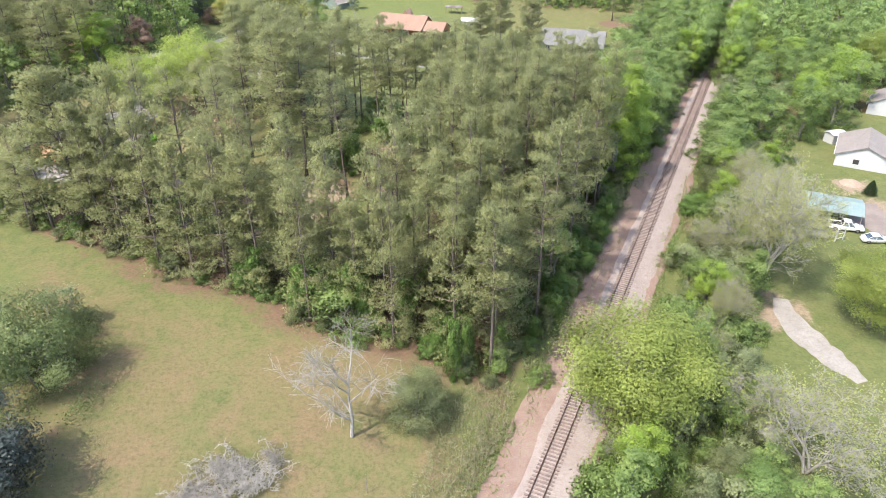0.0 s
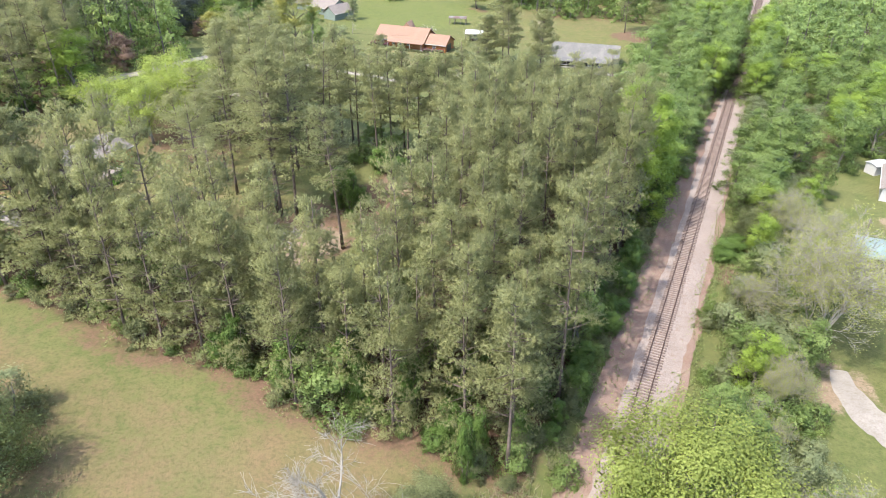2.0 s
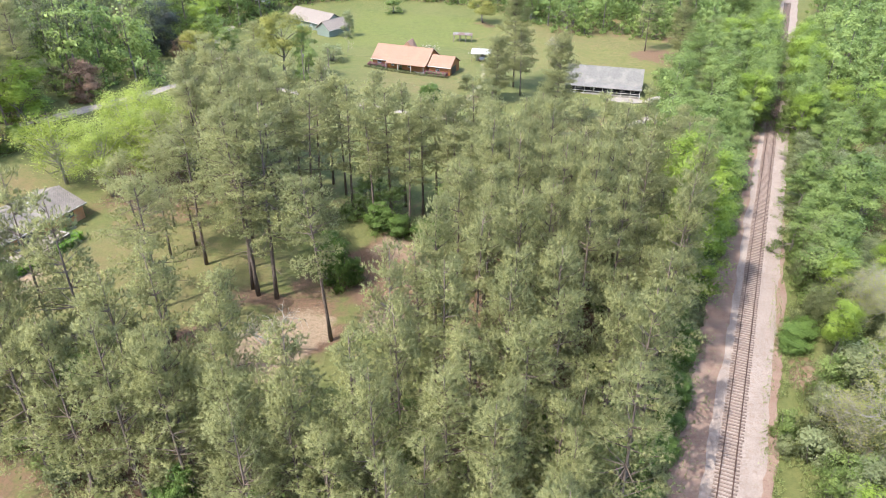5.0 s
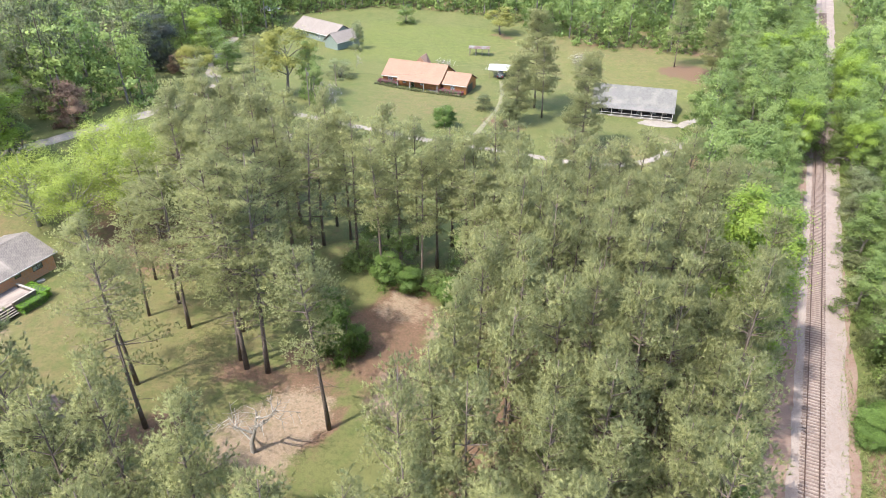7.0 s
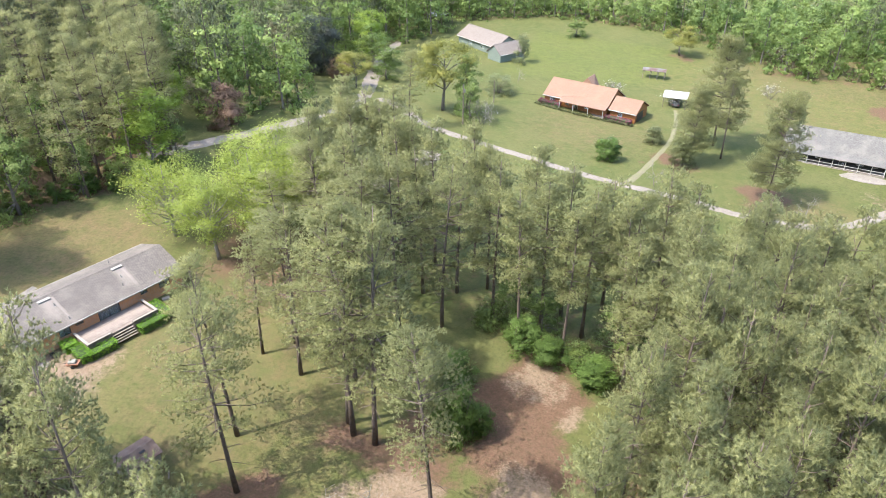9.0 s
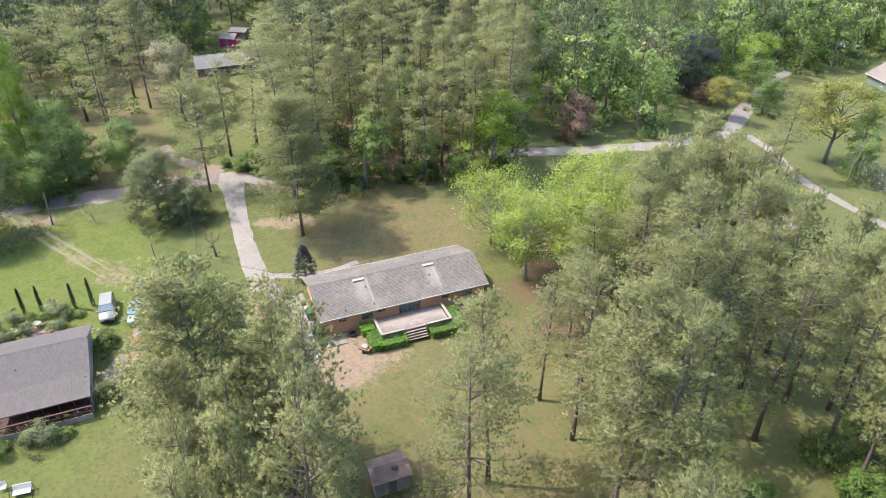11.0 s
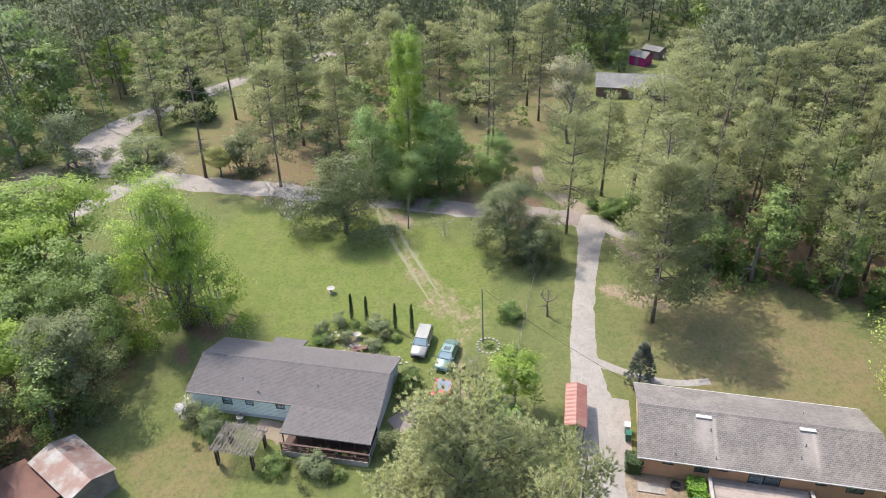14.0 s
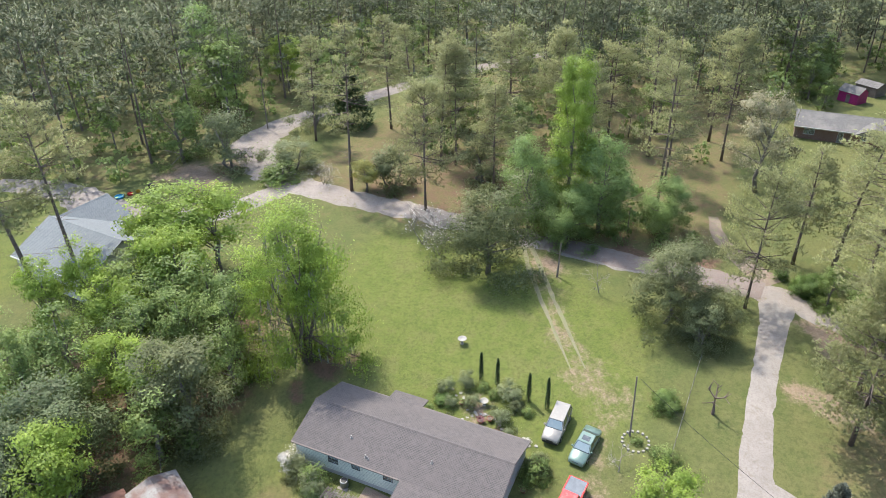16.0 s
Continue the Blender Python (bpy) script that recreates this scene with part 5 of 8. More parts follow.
# pale-roofed house, west
PH = house("pale_house", (-124.5, 39.0, 9.6), 62.0, 15.0, 13.0, 2.7, 2.9, SIDING_WHITE, ROOF_PALE, "house with a broad pale blue-grey shingle roof", front=[(-4, -2.8, 0.9, 2.1), (2, 3.2, 0.9, 2.1)], over=0.4)
house("pale_house_wing", (-132.5, 34.5, 9.6), -28.0, 9.0, 9.0, 2.6, 2.4, SIDING_WHITE, ROOF_PALE, "garage wing with a pale blue-grey shingle roof", over=0.4)
# dark-roofed brick house, north-west
DH = house("dark_roof_house", (-170.5, 167.5), 66.0, 17.0, 9.0, 2.6, 1.6, BRICK_DARK, ROOF_GREY, "brown brick house with a dark grey roof behind pines", front=[(-7, -5, 0.9, 2.1), (-1, 0, 0, 2.1, "door"), (3, 5, 0.9, 2.1)], over=0.5)
part("gable_face", Geo().hull([(1.5, -5.6, 2.3), (8.0, -5.6, 2.3), (8.0, -1, 2.6), (1.5, -1, 2.6)], [(4.7, -5.6, 3.9), (4.8, -5.6, 3.9), (4.8, -1, 3.9), (4.7, -1, 3.9)]), ROOF_GREY, DH)

# ---- plants: where they stand ----
rng = np.random.default_rng(11)


def pines(name, seeds, label, group, **k):
    out = []
    for i, (sd, b, R) in enumerate(seeds):
        w, v, f, tint, soft = pine_shape(np.random.default_rng(sd), base=b, R=R, **k)
        out.append(Kind(name, w, (v, f, tint, soft), BARK, PINE, label, "tree", group))
    return out


PINES = pines("pine_tree", ((20, 0.36, 4.1), (21, 0.44, 3.9), (22, 0.3, 4.4), (23, 0.4, 4.2)), "tall pine with a bare trunk and a grey-green needle crown", "pines of the wood", H=25, whorls=12, per=5, sub=6, tufts=8, n=12, length=0.36, width=0.056, clump=0.42)
EDGE_PINES = pines("edge_pine_tree", ((24, 0.07, 4.6), (25, 0.04, 4.9)), "pine clothed with needles almost to the ground", "pines at the edge of the wood", H=22, whorls=15, per=6, sub=6, tufts=8, n=12, length=0.36, width=0.056, clump=0.42)
THIN_PINES = pines("slender_pine_tree", ((26, 0.4, 3.8), (27, 0.46, 3.6)), "slender pine with a long bare trunk", "pines at the edge of the lawn", H=25, whorls=10, per=5, sub=6, tufts=8, n=12, length=0.36, width=0.056, clump=0.42)
BIG_PINES = pines("large_pine_tree", ((40, 0.42, 5.6), (41, 0.36, 6.2), (42, 0.5, 5.2)), "large open-crowned pine with a tall dark trunk", "open-grown pines", H=29, whorls=11, per=5, sub=8, dead=10, bend=0.05, tufts=8, n=12, length=0.35, width=0.054, clump=0.42)


def leafy(name, seed, foliage, label, category="tree", bark=BARK_GREY, group="", **k):
    w, v, f, tint, soft = broad_shape(np.random.default_rng(seed), **k)
    return Kind(name, w, (v, f, tint, soft), bark, foliage, label, category, group)


def cone_shape(rng, H, R, n=900, leaf=0.3, power=0.8, length=0.4):
    """A tree of one close cone or column, feathered to the ground."""
    t = rng.uniform(0, 1, n) ** 0.8
    a = rng.uniform(0, 6.28, n)
    r = R * (1 - t) ** power * rng.uniform(0.55, 1.08, n) * (1 + 0.15 * np.sin(5 * a + 9 * t))
    pos = np.column_stack([r * np.cos(a), r * np.sin(a), 0.15 + t * (H - 0.15)])
    ax = np.column_stack([np.cos(a), np.sin(a), np.full(n, 0.7)])
    v, f = blades(rng, pos, ax, 4, length, leaf, 0.5)
    return Geo().tube([(0, 0, 0), (0, 0, H * 0.5), (0, 0, H * 0.97)], [0.02 * H, 0.012 * H, 0.01], 6), v, f


def bare(name, seed, label, bark=BARK_PALE, foliage=None, leaf=0.2, per=3, category="tree", **k):
    r = np.random.default_rng(seed)
    w, ends = bare_shape(r, **k)
    crown = None
    if foliage is not None:
        p = np.repeat(ends, per, 0) + r.normal(size=(len(ends) * per, 3)) * 0.28
        crown = leaves(r, p, np.tile([0, 0, 0.6], (len(p), 1)), leaf)
    return Kind(name, w, crown, bark, foliage, label, category)


MID = [leafy("broadleaf_tree", 60 + i, LEAF_MID, "broadleaf tree in fresh mid-green leaf", H=15, R=4.9, base=0.08, clumps=50, per=36, leaf=0.5) for i in range(3)]
LIME = [leafy("lime_green_tree", 70 + i, LEAF_LIME, "broadleaf tree in bright yellow-green spring leaf", H=16, R=4.8, base=0.1, clumps=52, per=48, leaf=0.46) for i in range(2)]
OLIVE = [leafy("rounded_olive_tree", 85 + i, LEAF_OLIVE, "rounded dense tree with dull olive foliage", H=11, R=4.2, base=0.02, clumps=90, per=60, leaf=0.31, gather=0.12) for i in range(2)]
PALE = [leafy("pale_green_tree", 95 + i, LEAF_PALE, "thin-leaved tree in pale grey-green leaf", H=10, R=4.0, base=0.08, clumps=50, per=40, leaf=0.36, stems=2, limbs=20) for i in range(2)]
SHRUB = [leafy("shrub", 90 + i, (LEAF_MID, LEAF_OLIVE, LEAF_PALE)[i], "rounded shrub at the edge of the trees", "shrub", H=3.4, R=2.2, base=0.0, clumps=22, per=40, leaf=0.31, stems=2, limbs=5) for i in range(3)]
VINE = leafy("vine_thicket", 99, LEAF_VINE, "bright green thicket of vines under the pines", "shrub", H=5, R=2.4, base=0.0, clumps=36, per=48, leaf=0.34, stems=2, limbs=5)
YELLOW = leafy("yellow_green_tree", 101, LEAF_YELLOW, "tree in soft yellow spring leaf", H=15, R=5.5, base=0.15, clumps=66, per=46, leaf=0.42)
CREAM = leafy("cream_tree", 102, LEAF_CREAM, "tall tree covered in cream-coloured bloom", H=17, R=5.2, base=0.12, clumps=64, per=48, leaf=0.4)
BRONZE = leafy("bronze_tree", 103, LEAF_RED, "rounded tree with bronze-brown foliage", H=9, R=4.4, base=0.04, clumps=60, per=48, leaf=0.42)
FIELD = leafy("field_tree", 111, LEAF_FIELD, "broad olive-green tree standing at the field", H=13, R=7.6, base=0.05, clumps=130, per=58, leaf=0.36, stems=2, limbs=16, gather=0.25)
LUSH = leafy("lush_tree", 113, LEAF_SOFT, "dense leafy tree in full mid-green leaf", H=16, R=5.8, base=0.0, clumps=125, per=56, leaf=0.37, lobes=0.5, gather=0.3)
DEEP = leafy("deep_green_tree", 112, LEAF_DEEP, "tall dense dark green tree beside the lawn", H=20, R=6.2, base=0.02, clumps=110, per=60, leaf=0.42, lobes=0.5)
BLUE = leafy("magnolia_tree", 104, LEAF_GREY, "dense magnolia with dark glossy blue-grey leaves", H=14, R=6.4, base=0.02, clumps=130, per=52, leaf=0.42)
OAK = leafy("spreading_lime_tree", 105, LEAF_OAK, "wide spreading tree in bright yellow-green leaf", H=14, R=9.6, base=0.12, masses=18, gather=0.7, clumps=170, per=80, leaf=0.34, stems=2, limbs=20)
TALL_LIME = leafy("tall_lime_tree", 106, LEAF_LIME, "very tall tree in bright lime-green leaf", H=26, R=5.0, base=0.06, clumps=130, per=110, leaf=0.38, lobes=0.25)
SPRAWL = [leafy("sprawling_tree", 107 + i, LEAF_SPRAWL, "sprawling tree with pale limbs and thin yellow-green leaf", bark=BARK_PALE, H=14, R=6.6, base=0.1, clumps=80, per=40, leaf=0.34, limbs=60, lobes=0.6, masses=22, gather=0.65) for i in range(2)]

w, v, f, tint, soft = broad_shape(np.random.default_rng(120), H=21, R=6.6, base=0.02, clumps=150, per=92, leaf=0.34, stems=4, limbs=45, lobes=0.5, masses=20, gather=0.45)
r = np.random.default_rng(121)
hp = v[r.choice(len(v), 220, False)] * np.array([0.72, 0.72, 0.85])
mv, mf = blades(r, hp, np.tile([0, 0, -3.0], (len(hp), 1)), 4, 1.9, 0.16, 0.25)
mm = tri_mesh("hanging_moss", mv, mf)
mm.materials.append(MOSS)
MOSSY = Kind("mossy_tree", w, (v, f, tint, soft), BARK, LEAF_LIME, "many-stemmed lime-green tree hung with grey moss", extra=("hanging_moss", mm, "grey hanging moss"))

DEAD = bare("dead_tree", 130, "bare dead tree with pale grey branches", H=13, spread=0.66, levels=4, kids=5, r0=0.21, twig=0.018)
BARE_LIME = bare("budding_tree", 131, "wide pale-limbed tree just coming into yellow-green leaf", H=17, spread=0.6, levels=5, kids=4, r0=0.2, stems=4, twig=0.02, foliage=LEAF_BUD, leaf=0.135, per=3)
BARE_BUSHY = bare("bare_spreading_tree", 132, "spreading bare tree with pale tangled twigs", H=11, spread=0.8, levels=5, kids=4, r0=0.13, stems=4, twig=0.011, foliage=LEAF_BUD, leaf=0.13, per=1)
BARE_SMALL = bare("bare_small_tree", 133, "small bare tree with fine grey twigs", H=6, spread=0.7, levels=3, kids=4, r0=0.09)
BARE_SHRUB = bare("twiggy_shrub", 134, "grey twiggy shrub with a few faded blooms", BARK_GREY, BLOSSOM, 0.14, 1, "shrub", H=5, spread=0.8, levels=3, kids=4, r0=0.07, stems=3)
SNAG = bare("broken_snag", 135, "broken dead tree with stubby pale limbs", BARK_PALE, H=9.5, spread=1.05, levels=3, kids=4, r0=0.27, twig=0.035)
CONE = Kind("cedar_tree", *(lambda s: (s[0], s[1:]))(cone_shape(np.random.default_rng(140), 12, 3.8, 3000, 0.26, 0.75, 0.6)), BARK, LEAF_DARK, "dark green conical cedar beside the road")
MAGNOLIA = Kind("young_magnolia", *(lambda s: (s[0], s[1:]))(cone_shape(np.random.default_rng(142), 5.6, 1.75, 650, 0.2, 0.62, 0.34)), BARK, LEAF_YOUNG, "young pointed magnolia with dark grey-green leaves")
CYPRESS = Kind("cypress", *(lambda s: (s[0], s[1:]))(cone_shape(np.random.default_rng(141), 3.6, 0.36, 500, 0.07, 0.45, 0.22)), BARK, LEAF_DARK, "slim dark column of cypress in the garden", group="garden cypresses")

# single trees whose feet or tops can be told
for x, y, k, s, lean in ((-17.2, 112.3, 2, 0.84, 2), (-37.3, 110.8, 1, 0.84, -4), (-28.7, 121.1, 0, 0.98, -3), (-26.0, 120.6, 1, 1.0, 1), (-29.8, 122.6, 0, 0.96, -2), (-40.7, 117.3, 0, 0.8, -2),
                         (-52.0, 95.0, 1, 0.72, 0), (-62.5, 97.0, 1, 0.68, 0), (-60.5, 103.5, 0, 0.68, 0), (-66, 97, 0, 0.62, 0), (-44, 130, 0, 0.6, 0), (-38, 128, 1, 0.8, 0), (-33, 136, 2, 0.9, 0), (-41, 133, 1, 0.66, 0), (-31, 128, 0, 0.85, 0), (-35, 146, 1, 0.9, 0), (-29, 139, 0, 0.88, 0), (-42, 147, 0, 0.75, 0), (-48, 146, 1, 0.6, 0), (-24, 142, 1, 0.85, 0),
                         (-37, 142, 0, 0.85, 0), (-46, 138, 1, 0.55, 0), (18, 218, 0, 0.62, 0),
                         (-48.6, 208.6, 1, 0.6, 0), (-169.4, 83.3, 2, 0.8, 0), (-157.1, 88.6, 2, 0.85, 0), (-169.9, 63.4, 0, 0.72, 0), (-176, 78, 0, 0.8, 0), (-106, 141, 1, 0.7, 0)):
    BIG_PINES[k].put(x, y, s * 1.12, lean=lean, sz=s)
LAYERED = pines("layered_pine_tree", ((43, 0.3, 7.2), (44, 0.36, 6.6)), "broad pine with needles in flat layered boughs", "open-grown pines", H=25, whorls=10, per=7, sub=8, tufts=10, dead=5, n=12, length=0.36, width=0.062, clump=0.5)
ROUND_AT = ((24.5, 198.2, 0.9, 0.92), (-90.3, 131, 1.08, 1.0), (16.9, 225.2, 1.05, 1.08), (11.2, 213.0, 0.8, 0.72), (70.6, 254.6, 0.8, 0.85), (-58.0, 98.6, 1.36, 1.18))
LAYERED[1].put(62.5, 263.5, 0.75, sz=0.85)
ROUND_PINE = pines("round_pine_tree", ((45, 0.2, 6.0),), "dense rounded pine with low boughs beside the drive", "open-grown pines", H=22, whorls=14, per=8, sub=11, top=0.36, tufts=10, dead=3, n=18, length=0.28, width=0.05, clump=0.46)[0]
for x, y, k, h in ROUND_AT:
    ROUND_PINE.put(x, y, k, sz=h)
LAYERED[0].put(-112.8, 128.3, 0.8, sz=0.8)
BIG_PINES[2].put(-116, 35.3, 1.35, sz=0.95, lean=2)
BIG_PINES[2].put(-119.5, 39.5, 1.2, sz=0.95, lean=2)
BIG_PINES[1].put(-121, 143, 1.1, sz=0.75)
BIG_PINES[2].put(-128, 153, 1.1, sz=0.8)
BIG_PINES[0].put(-135, 159, 1.1, sz=0.75)
BIG_PINES[1].put(-118, 151, 1.1, sz=0.82)
BIG_PINES[0].put(-96.5, 134.5, 1.2, sz=0.85)
BIG_PINES[1].put(-113, 143, 1.1, sz=0.8)
BIG_PINES[0].put(-146, 165, 1.1, sz=0.7)
CLEAR_A = ((-58, 98.6, 6.5), (-67, 104, 7.5), (-74, 108, 9.0), (-62, 105, 5.0), (34, 128, 8.0), (36, 120, 6.0), (41, 138, 6.0))
for x, y in scatter(rng, WOOD_A, 4.1, clear=CLEAR_A):
    u, v = uv(x, y)
    e = float(inside(WOOD_A[:15] + [(-20, 190), (-76, 190)], x, y))
    h = (1.02 + 0.08 * float(sstep(-45, -10, v)) + (0.08 if -54 < x < -28 else 0.0)) * rng.uniform(0.88, 1.1)
    if e < 6.5 and u > 12:
        EDGE_PINES[int(rng.integers(2))].put(x, y, rng.uniform(0.8, 1.05), sz=h * 0.98)
    else:
        PINES[int(rng.integers(4))].put(x, y, rng.uniform(0.85, 1.1), sz=h)
EDGE_PINES[0].put(-66.5, 99.0, 0.9, sz=0.6)
EDGE_PINES[1].put(-69.5, 102.0, 0.8, sz=0.5)
PINES[0].put(-123, 138.5, 1.0, sz=0.72)
for x, y in scatter(rng, WOOD_B, 4.1):
    (THIN_PINES if rng.random() < 0.6 else PINES)[int(rng.integers(2))].put(x, y, rng.uniform(0.9, 1.15), sz=rng.uniform(0.84, 0.98))
# thickets in the wood and along its rims
for x, y in scatter(rng, WOOD_A, 6.0):
    u, v = uv(x, y)
    if u < 26 or rng.random() < 0.35:
        (VINE if rng.random() < 0.7 else MID[int(rng.integers(3))]).put(x, y, rng.uniform(0.6, 1.2) if u > 14 else rng.uniform(0.55, 0.8), sz=rng.uniform(0.5, 0.9))
for x, y, k in ((-13, 141, 0), (-9.5, 139.5, 0), (-6, 141.5, 1), (-3.5, 137.5, 0), (2, 140, 2), (-18, 145, 1), (-20, 133, 0), (6.5, 139, 0), (-11, 145, 3), (-1, 143, 4), (-15, 149, 3), (5, 144, 3)):
    (VINE, SHRUB[0], SHRUB[1], MID[0], MID[1])[k].put(x, y, rng.uniform(0.55, 0.75) if k > 2 else rng.uniform(0.8, 1.25), sz=rng.uniform(0.5, 0.7) if k > 2 else rng.uniform(0.6, 1.3))
edge = WOOD_A[:15]
for (ax, ay), (bx, by) in zip(edge[:-1], edge[1:]):
    n = max(1, int(math.hypot(bx - ax, by - ay) / 2.4))
    for i in range(n):
        t = (i + rng.random()) / n
        SHRUB[int(rng.integers(2))].put(ax + (bx - ax) * t + rng.uniform(-1.6, 0.6), ay + (by - ay) * t + rng.uniform(0, 2.4), rng.uniform(0.5, 1.1))
for (ax, ay), (bx, by) in zip(edge[4:-1], edge[5:]):      # vines that climb the outer pines
    n = max(1, int(math.hypot(bx - ax, by - ay) / 3.6))
    for i in range(n):
        t = (i + rng.random()) / n
        VINE.put(ax + (bx - ax) * t + rng.uniform(-4.5, -1.0), ay + (by - ay) * t + rng.uniform(1.0, 5.0), rng.uniform(0.5, 0.9), sz=rng.uniform(0.9, 2.1))
for i in range(60):                   # brush between the wood and the gravel
    x, y = from_uv(rng.uniform(6.2, 9.5), -44 + 76 * (i + rng.random()) / 60)
    (VINE if rng.random() < 0.45 else SHRUB[int(rng.integers(2))]).put(x, y, rng.uniform(0.45, 0.9), sz=rng.uniform(0.4, 1.1))
# leafy belt along the railway
TALL_LIME.put(34, 128, 1.15, sz=1.02)
TALL_LIME.put(41, 139.5, 0.8, sz=0.68)
for x, y in scatter(rng, WOOD_R, 5.2):
    k = rng.random()
    (MID[int(rng.integers(3))] if k < 0.76 else LIME[int(rng.integers(2))] if k < 0.82 else OLIVE[0] if k < 0.92 else PALE[0]).put(x, y, rng.uniform(0.8, 1.15), sz=rng.uniform(0.75, 1.15))

for i in range(52):                   # crowns that lean over the far track
    x, y = from_uv(rng.uniform(3.6, 6.2) * (1 if i % 2 else -1.1), 88 + 76 * (i + rng.random()) / 52)
    (MID[int(rng.integers(3))] if rng.random() < 0.7 else LIME[int(rng.integers(2))]).put(x, y, rng.uniform(0.8, 1.05), sz=rng.uniform(0.85, 1.15))

# woods too many to count
lo_pines = []
for i in range(4):
    w, v, f, tint, soft = pine_shape(np.random.default_rng(200 + i), 25, 0.36, 6.4, 12, 5, 4, 3, 5, 0.8, 0.23, 0, 0.03, 0.5)
    g = Geo()
    g.tube(bent_trunk(np.random.default_rng(300 + i), 23, 0.02, 4), [0.17, 0.13, 0.09, 0.03], 5, False)
    lo_pines.append((*as_tris(g), v, f, soft))
lo_broad = []
for i in range(4):
    w, v, f, tint, soft = broad_shape(np.random.default_rng(220 + i), 16, 5.6, 0.03, 36, 11, 0.96, fine=1.6, gather=0.2)
    g = Geo()
    g.tube([(0, 0, 0), (0.1, 0, 6), (0, 0.2, 12)], [0.25, 0.2, 0.08], 5, False)
    lo_broad.append((*as_tris(g), v, f, soft))


def far(poly, gap, lo, hi, p=1.0, clear=(), deep=False, wide=1.0):
    """Places and sizes of the trees of a far wood; the lawn of the dark-roofed house stays open."""
    pts = [(x, y) for x, y in scatter(rng, poly, gap, clear=clear) if rng.random() < p and float(inside(LAWN_DARK, x, y)) < 0 and not (deep and x > -128)]
    return [(x, y, k * wide, k * rng.uniform(0.85, 1.2)) for x, y in pts for k in [rng.uniform(lo, hi)]]


houses = ((-164, 76, 13), (-178, 73, 8), (-190, 86, 10), (-205, 98, 9), (-150, 146, 7), (-142, 141, 6), (-136, 134, 7), (-129, 129, 6), (-170.5, 167.5, 14), (-165, 162, 8), (-191, 180, 9), (-124, 39, 14), (-135, 34, 10), (112, 168, 11), (104, 160, 8), (-160, 52, 10), (-172, 48, 8), (-186, 60, 8), (-145, 150, 4), (-200, 74, 6), (-216, 92, 6), (-180, 174, 8), (-160, 70, 8), (-152, 84, 7))
stand("pine_woods", far(WOOD_W, 6.6, 0.85, 1.15, 0.95, deep=True, wide=1.2) + [q for q in far(WOOD_FW, 8.6, 0.8, 1.15, 0.95, houses, wide=1.35) if q[0] < -178] + far(WOOD_FSW, 9.4, 0.85, 1.15, 0.9, houses, wide=1.35)
      + far(WOOD_NW, 9, 0.85, 1.1, 0.6) + far(WOOD_N, 12, 0.7, 1.0, 0.3), lo_pines, BARK, PINE_FAR, "distant grey-green pine woods with bare trunks")
stand("broadleaf_woods", far(WOOD_NW, 6.8, 0.8, 1.3, 0.9) + [q for q in far(WOOD_FW, 17, 0.7, 1.1, 0.7, houses) if q[0] < -178] + far(WOOD_FSW, 15, 0.7, 1.2, 0.7, houses) + far(WOOD_N, 7.2, 0.7, 1.2, 0.95) + [q for q in far(WOOD_E, 5.6, 0.65, 1.1, 1.0, houses) if q[1] > 205 or q[0] > 112], lo_broad, BARK_GREY, LEAF_FAR, "distant broadleaf woods in spring green")
lo_bush = []
for i in range(3):
    w, v, f, tint, soft = broad_shape(np.random.default_rng(240 + i), 16, 6.4, 0.0, 18, 8, 1.7, fine=1.0)
    lo_bush.append((*as_tris(Geo().tube([(0, 0, 0), (0.1, 0, 8)], [0.25, 0.1], 4, False)), v, f, soft))
stand("undergrowth", far(WOOD_N, 4.6, 0.3, 0.6, 0.95) + far(WOOD_NW, 6.5, 0.3, 0.6, 0.8) + far(WOOD_FW, 8, 0.25, 0.6, 0.6, houses) + far(WOOD_W, 4.6, 0.25, 0.6, 0.95) + far(WOOD_FSW, 9, 0.25, 0.55, 0.6, houses), lo_bush, BARK_GREY, LEAF_FAR, "mixed leafy undergrowth beneath the trees")
# open pines beyond the road
for x, y in scatter(rng, WOOD_FW, 9.4, clear=houses + ((-134, 106, 9), (-150, 92, 6))):
    if x > -180 and float(inside(LAWN_DARK, x, y)) < 0:
        k = rng.random()
        (PINES[int(rng.integers(4))] if k < 0.4 else BIG_PINES[int(rng.integers(3))] if k < 0.62 else LAYERED[int(rng.integers(2))] if k < 0.8 else MID[int(rng.integers(3))]).put(x, y, rng.uniform(0.8, 1.05), sz=rng.uniform(0.75, 1.0))
# the near rim of the west wood
for x, y in scatter(rng, WOOD_W, 5.6):
    if x > -128 and float(inside(LAWN_DARK, x, y)) < 0:
        k = rng.random()
        (PINES[int(rng.integers(4))] if k < 0.55 else BIG_PINES[int(rng.integers(3))] if k < 0.8 else MID[int(rng.integers(3))]).put(x, y, rng.uniform(0.85, 1.1), sz=rng.uniform(0.8, 1.0))
rim = [(-118, 135), (-108, 138), (-97, 142), (-92, 151), (-84, 160), (-82, 172)]
for (ax, ay), (bx, by) in zip(rim[:-1], rim[1:]):         # green thickets at its foot
    for i in range(7):
        t = (i + rng.random()) / 7
        (VINE if rng.random() < 0.5 else SHRUB[0] if rng.random() < 0.6 else MID[1]).put(ax + (bx - ax) * t - rng.uniform(0, 3), ay + (by - ay) * t + rng.uniform(0, 2), rng.uniform(0.4, 0.8), sz=rng.uniform(0.3, 0.8))
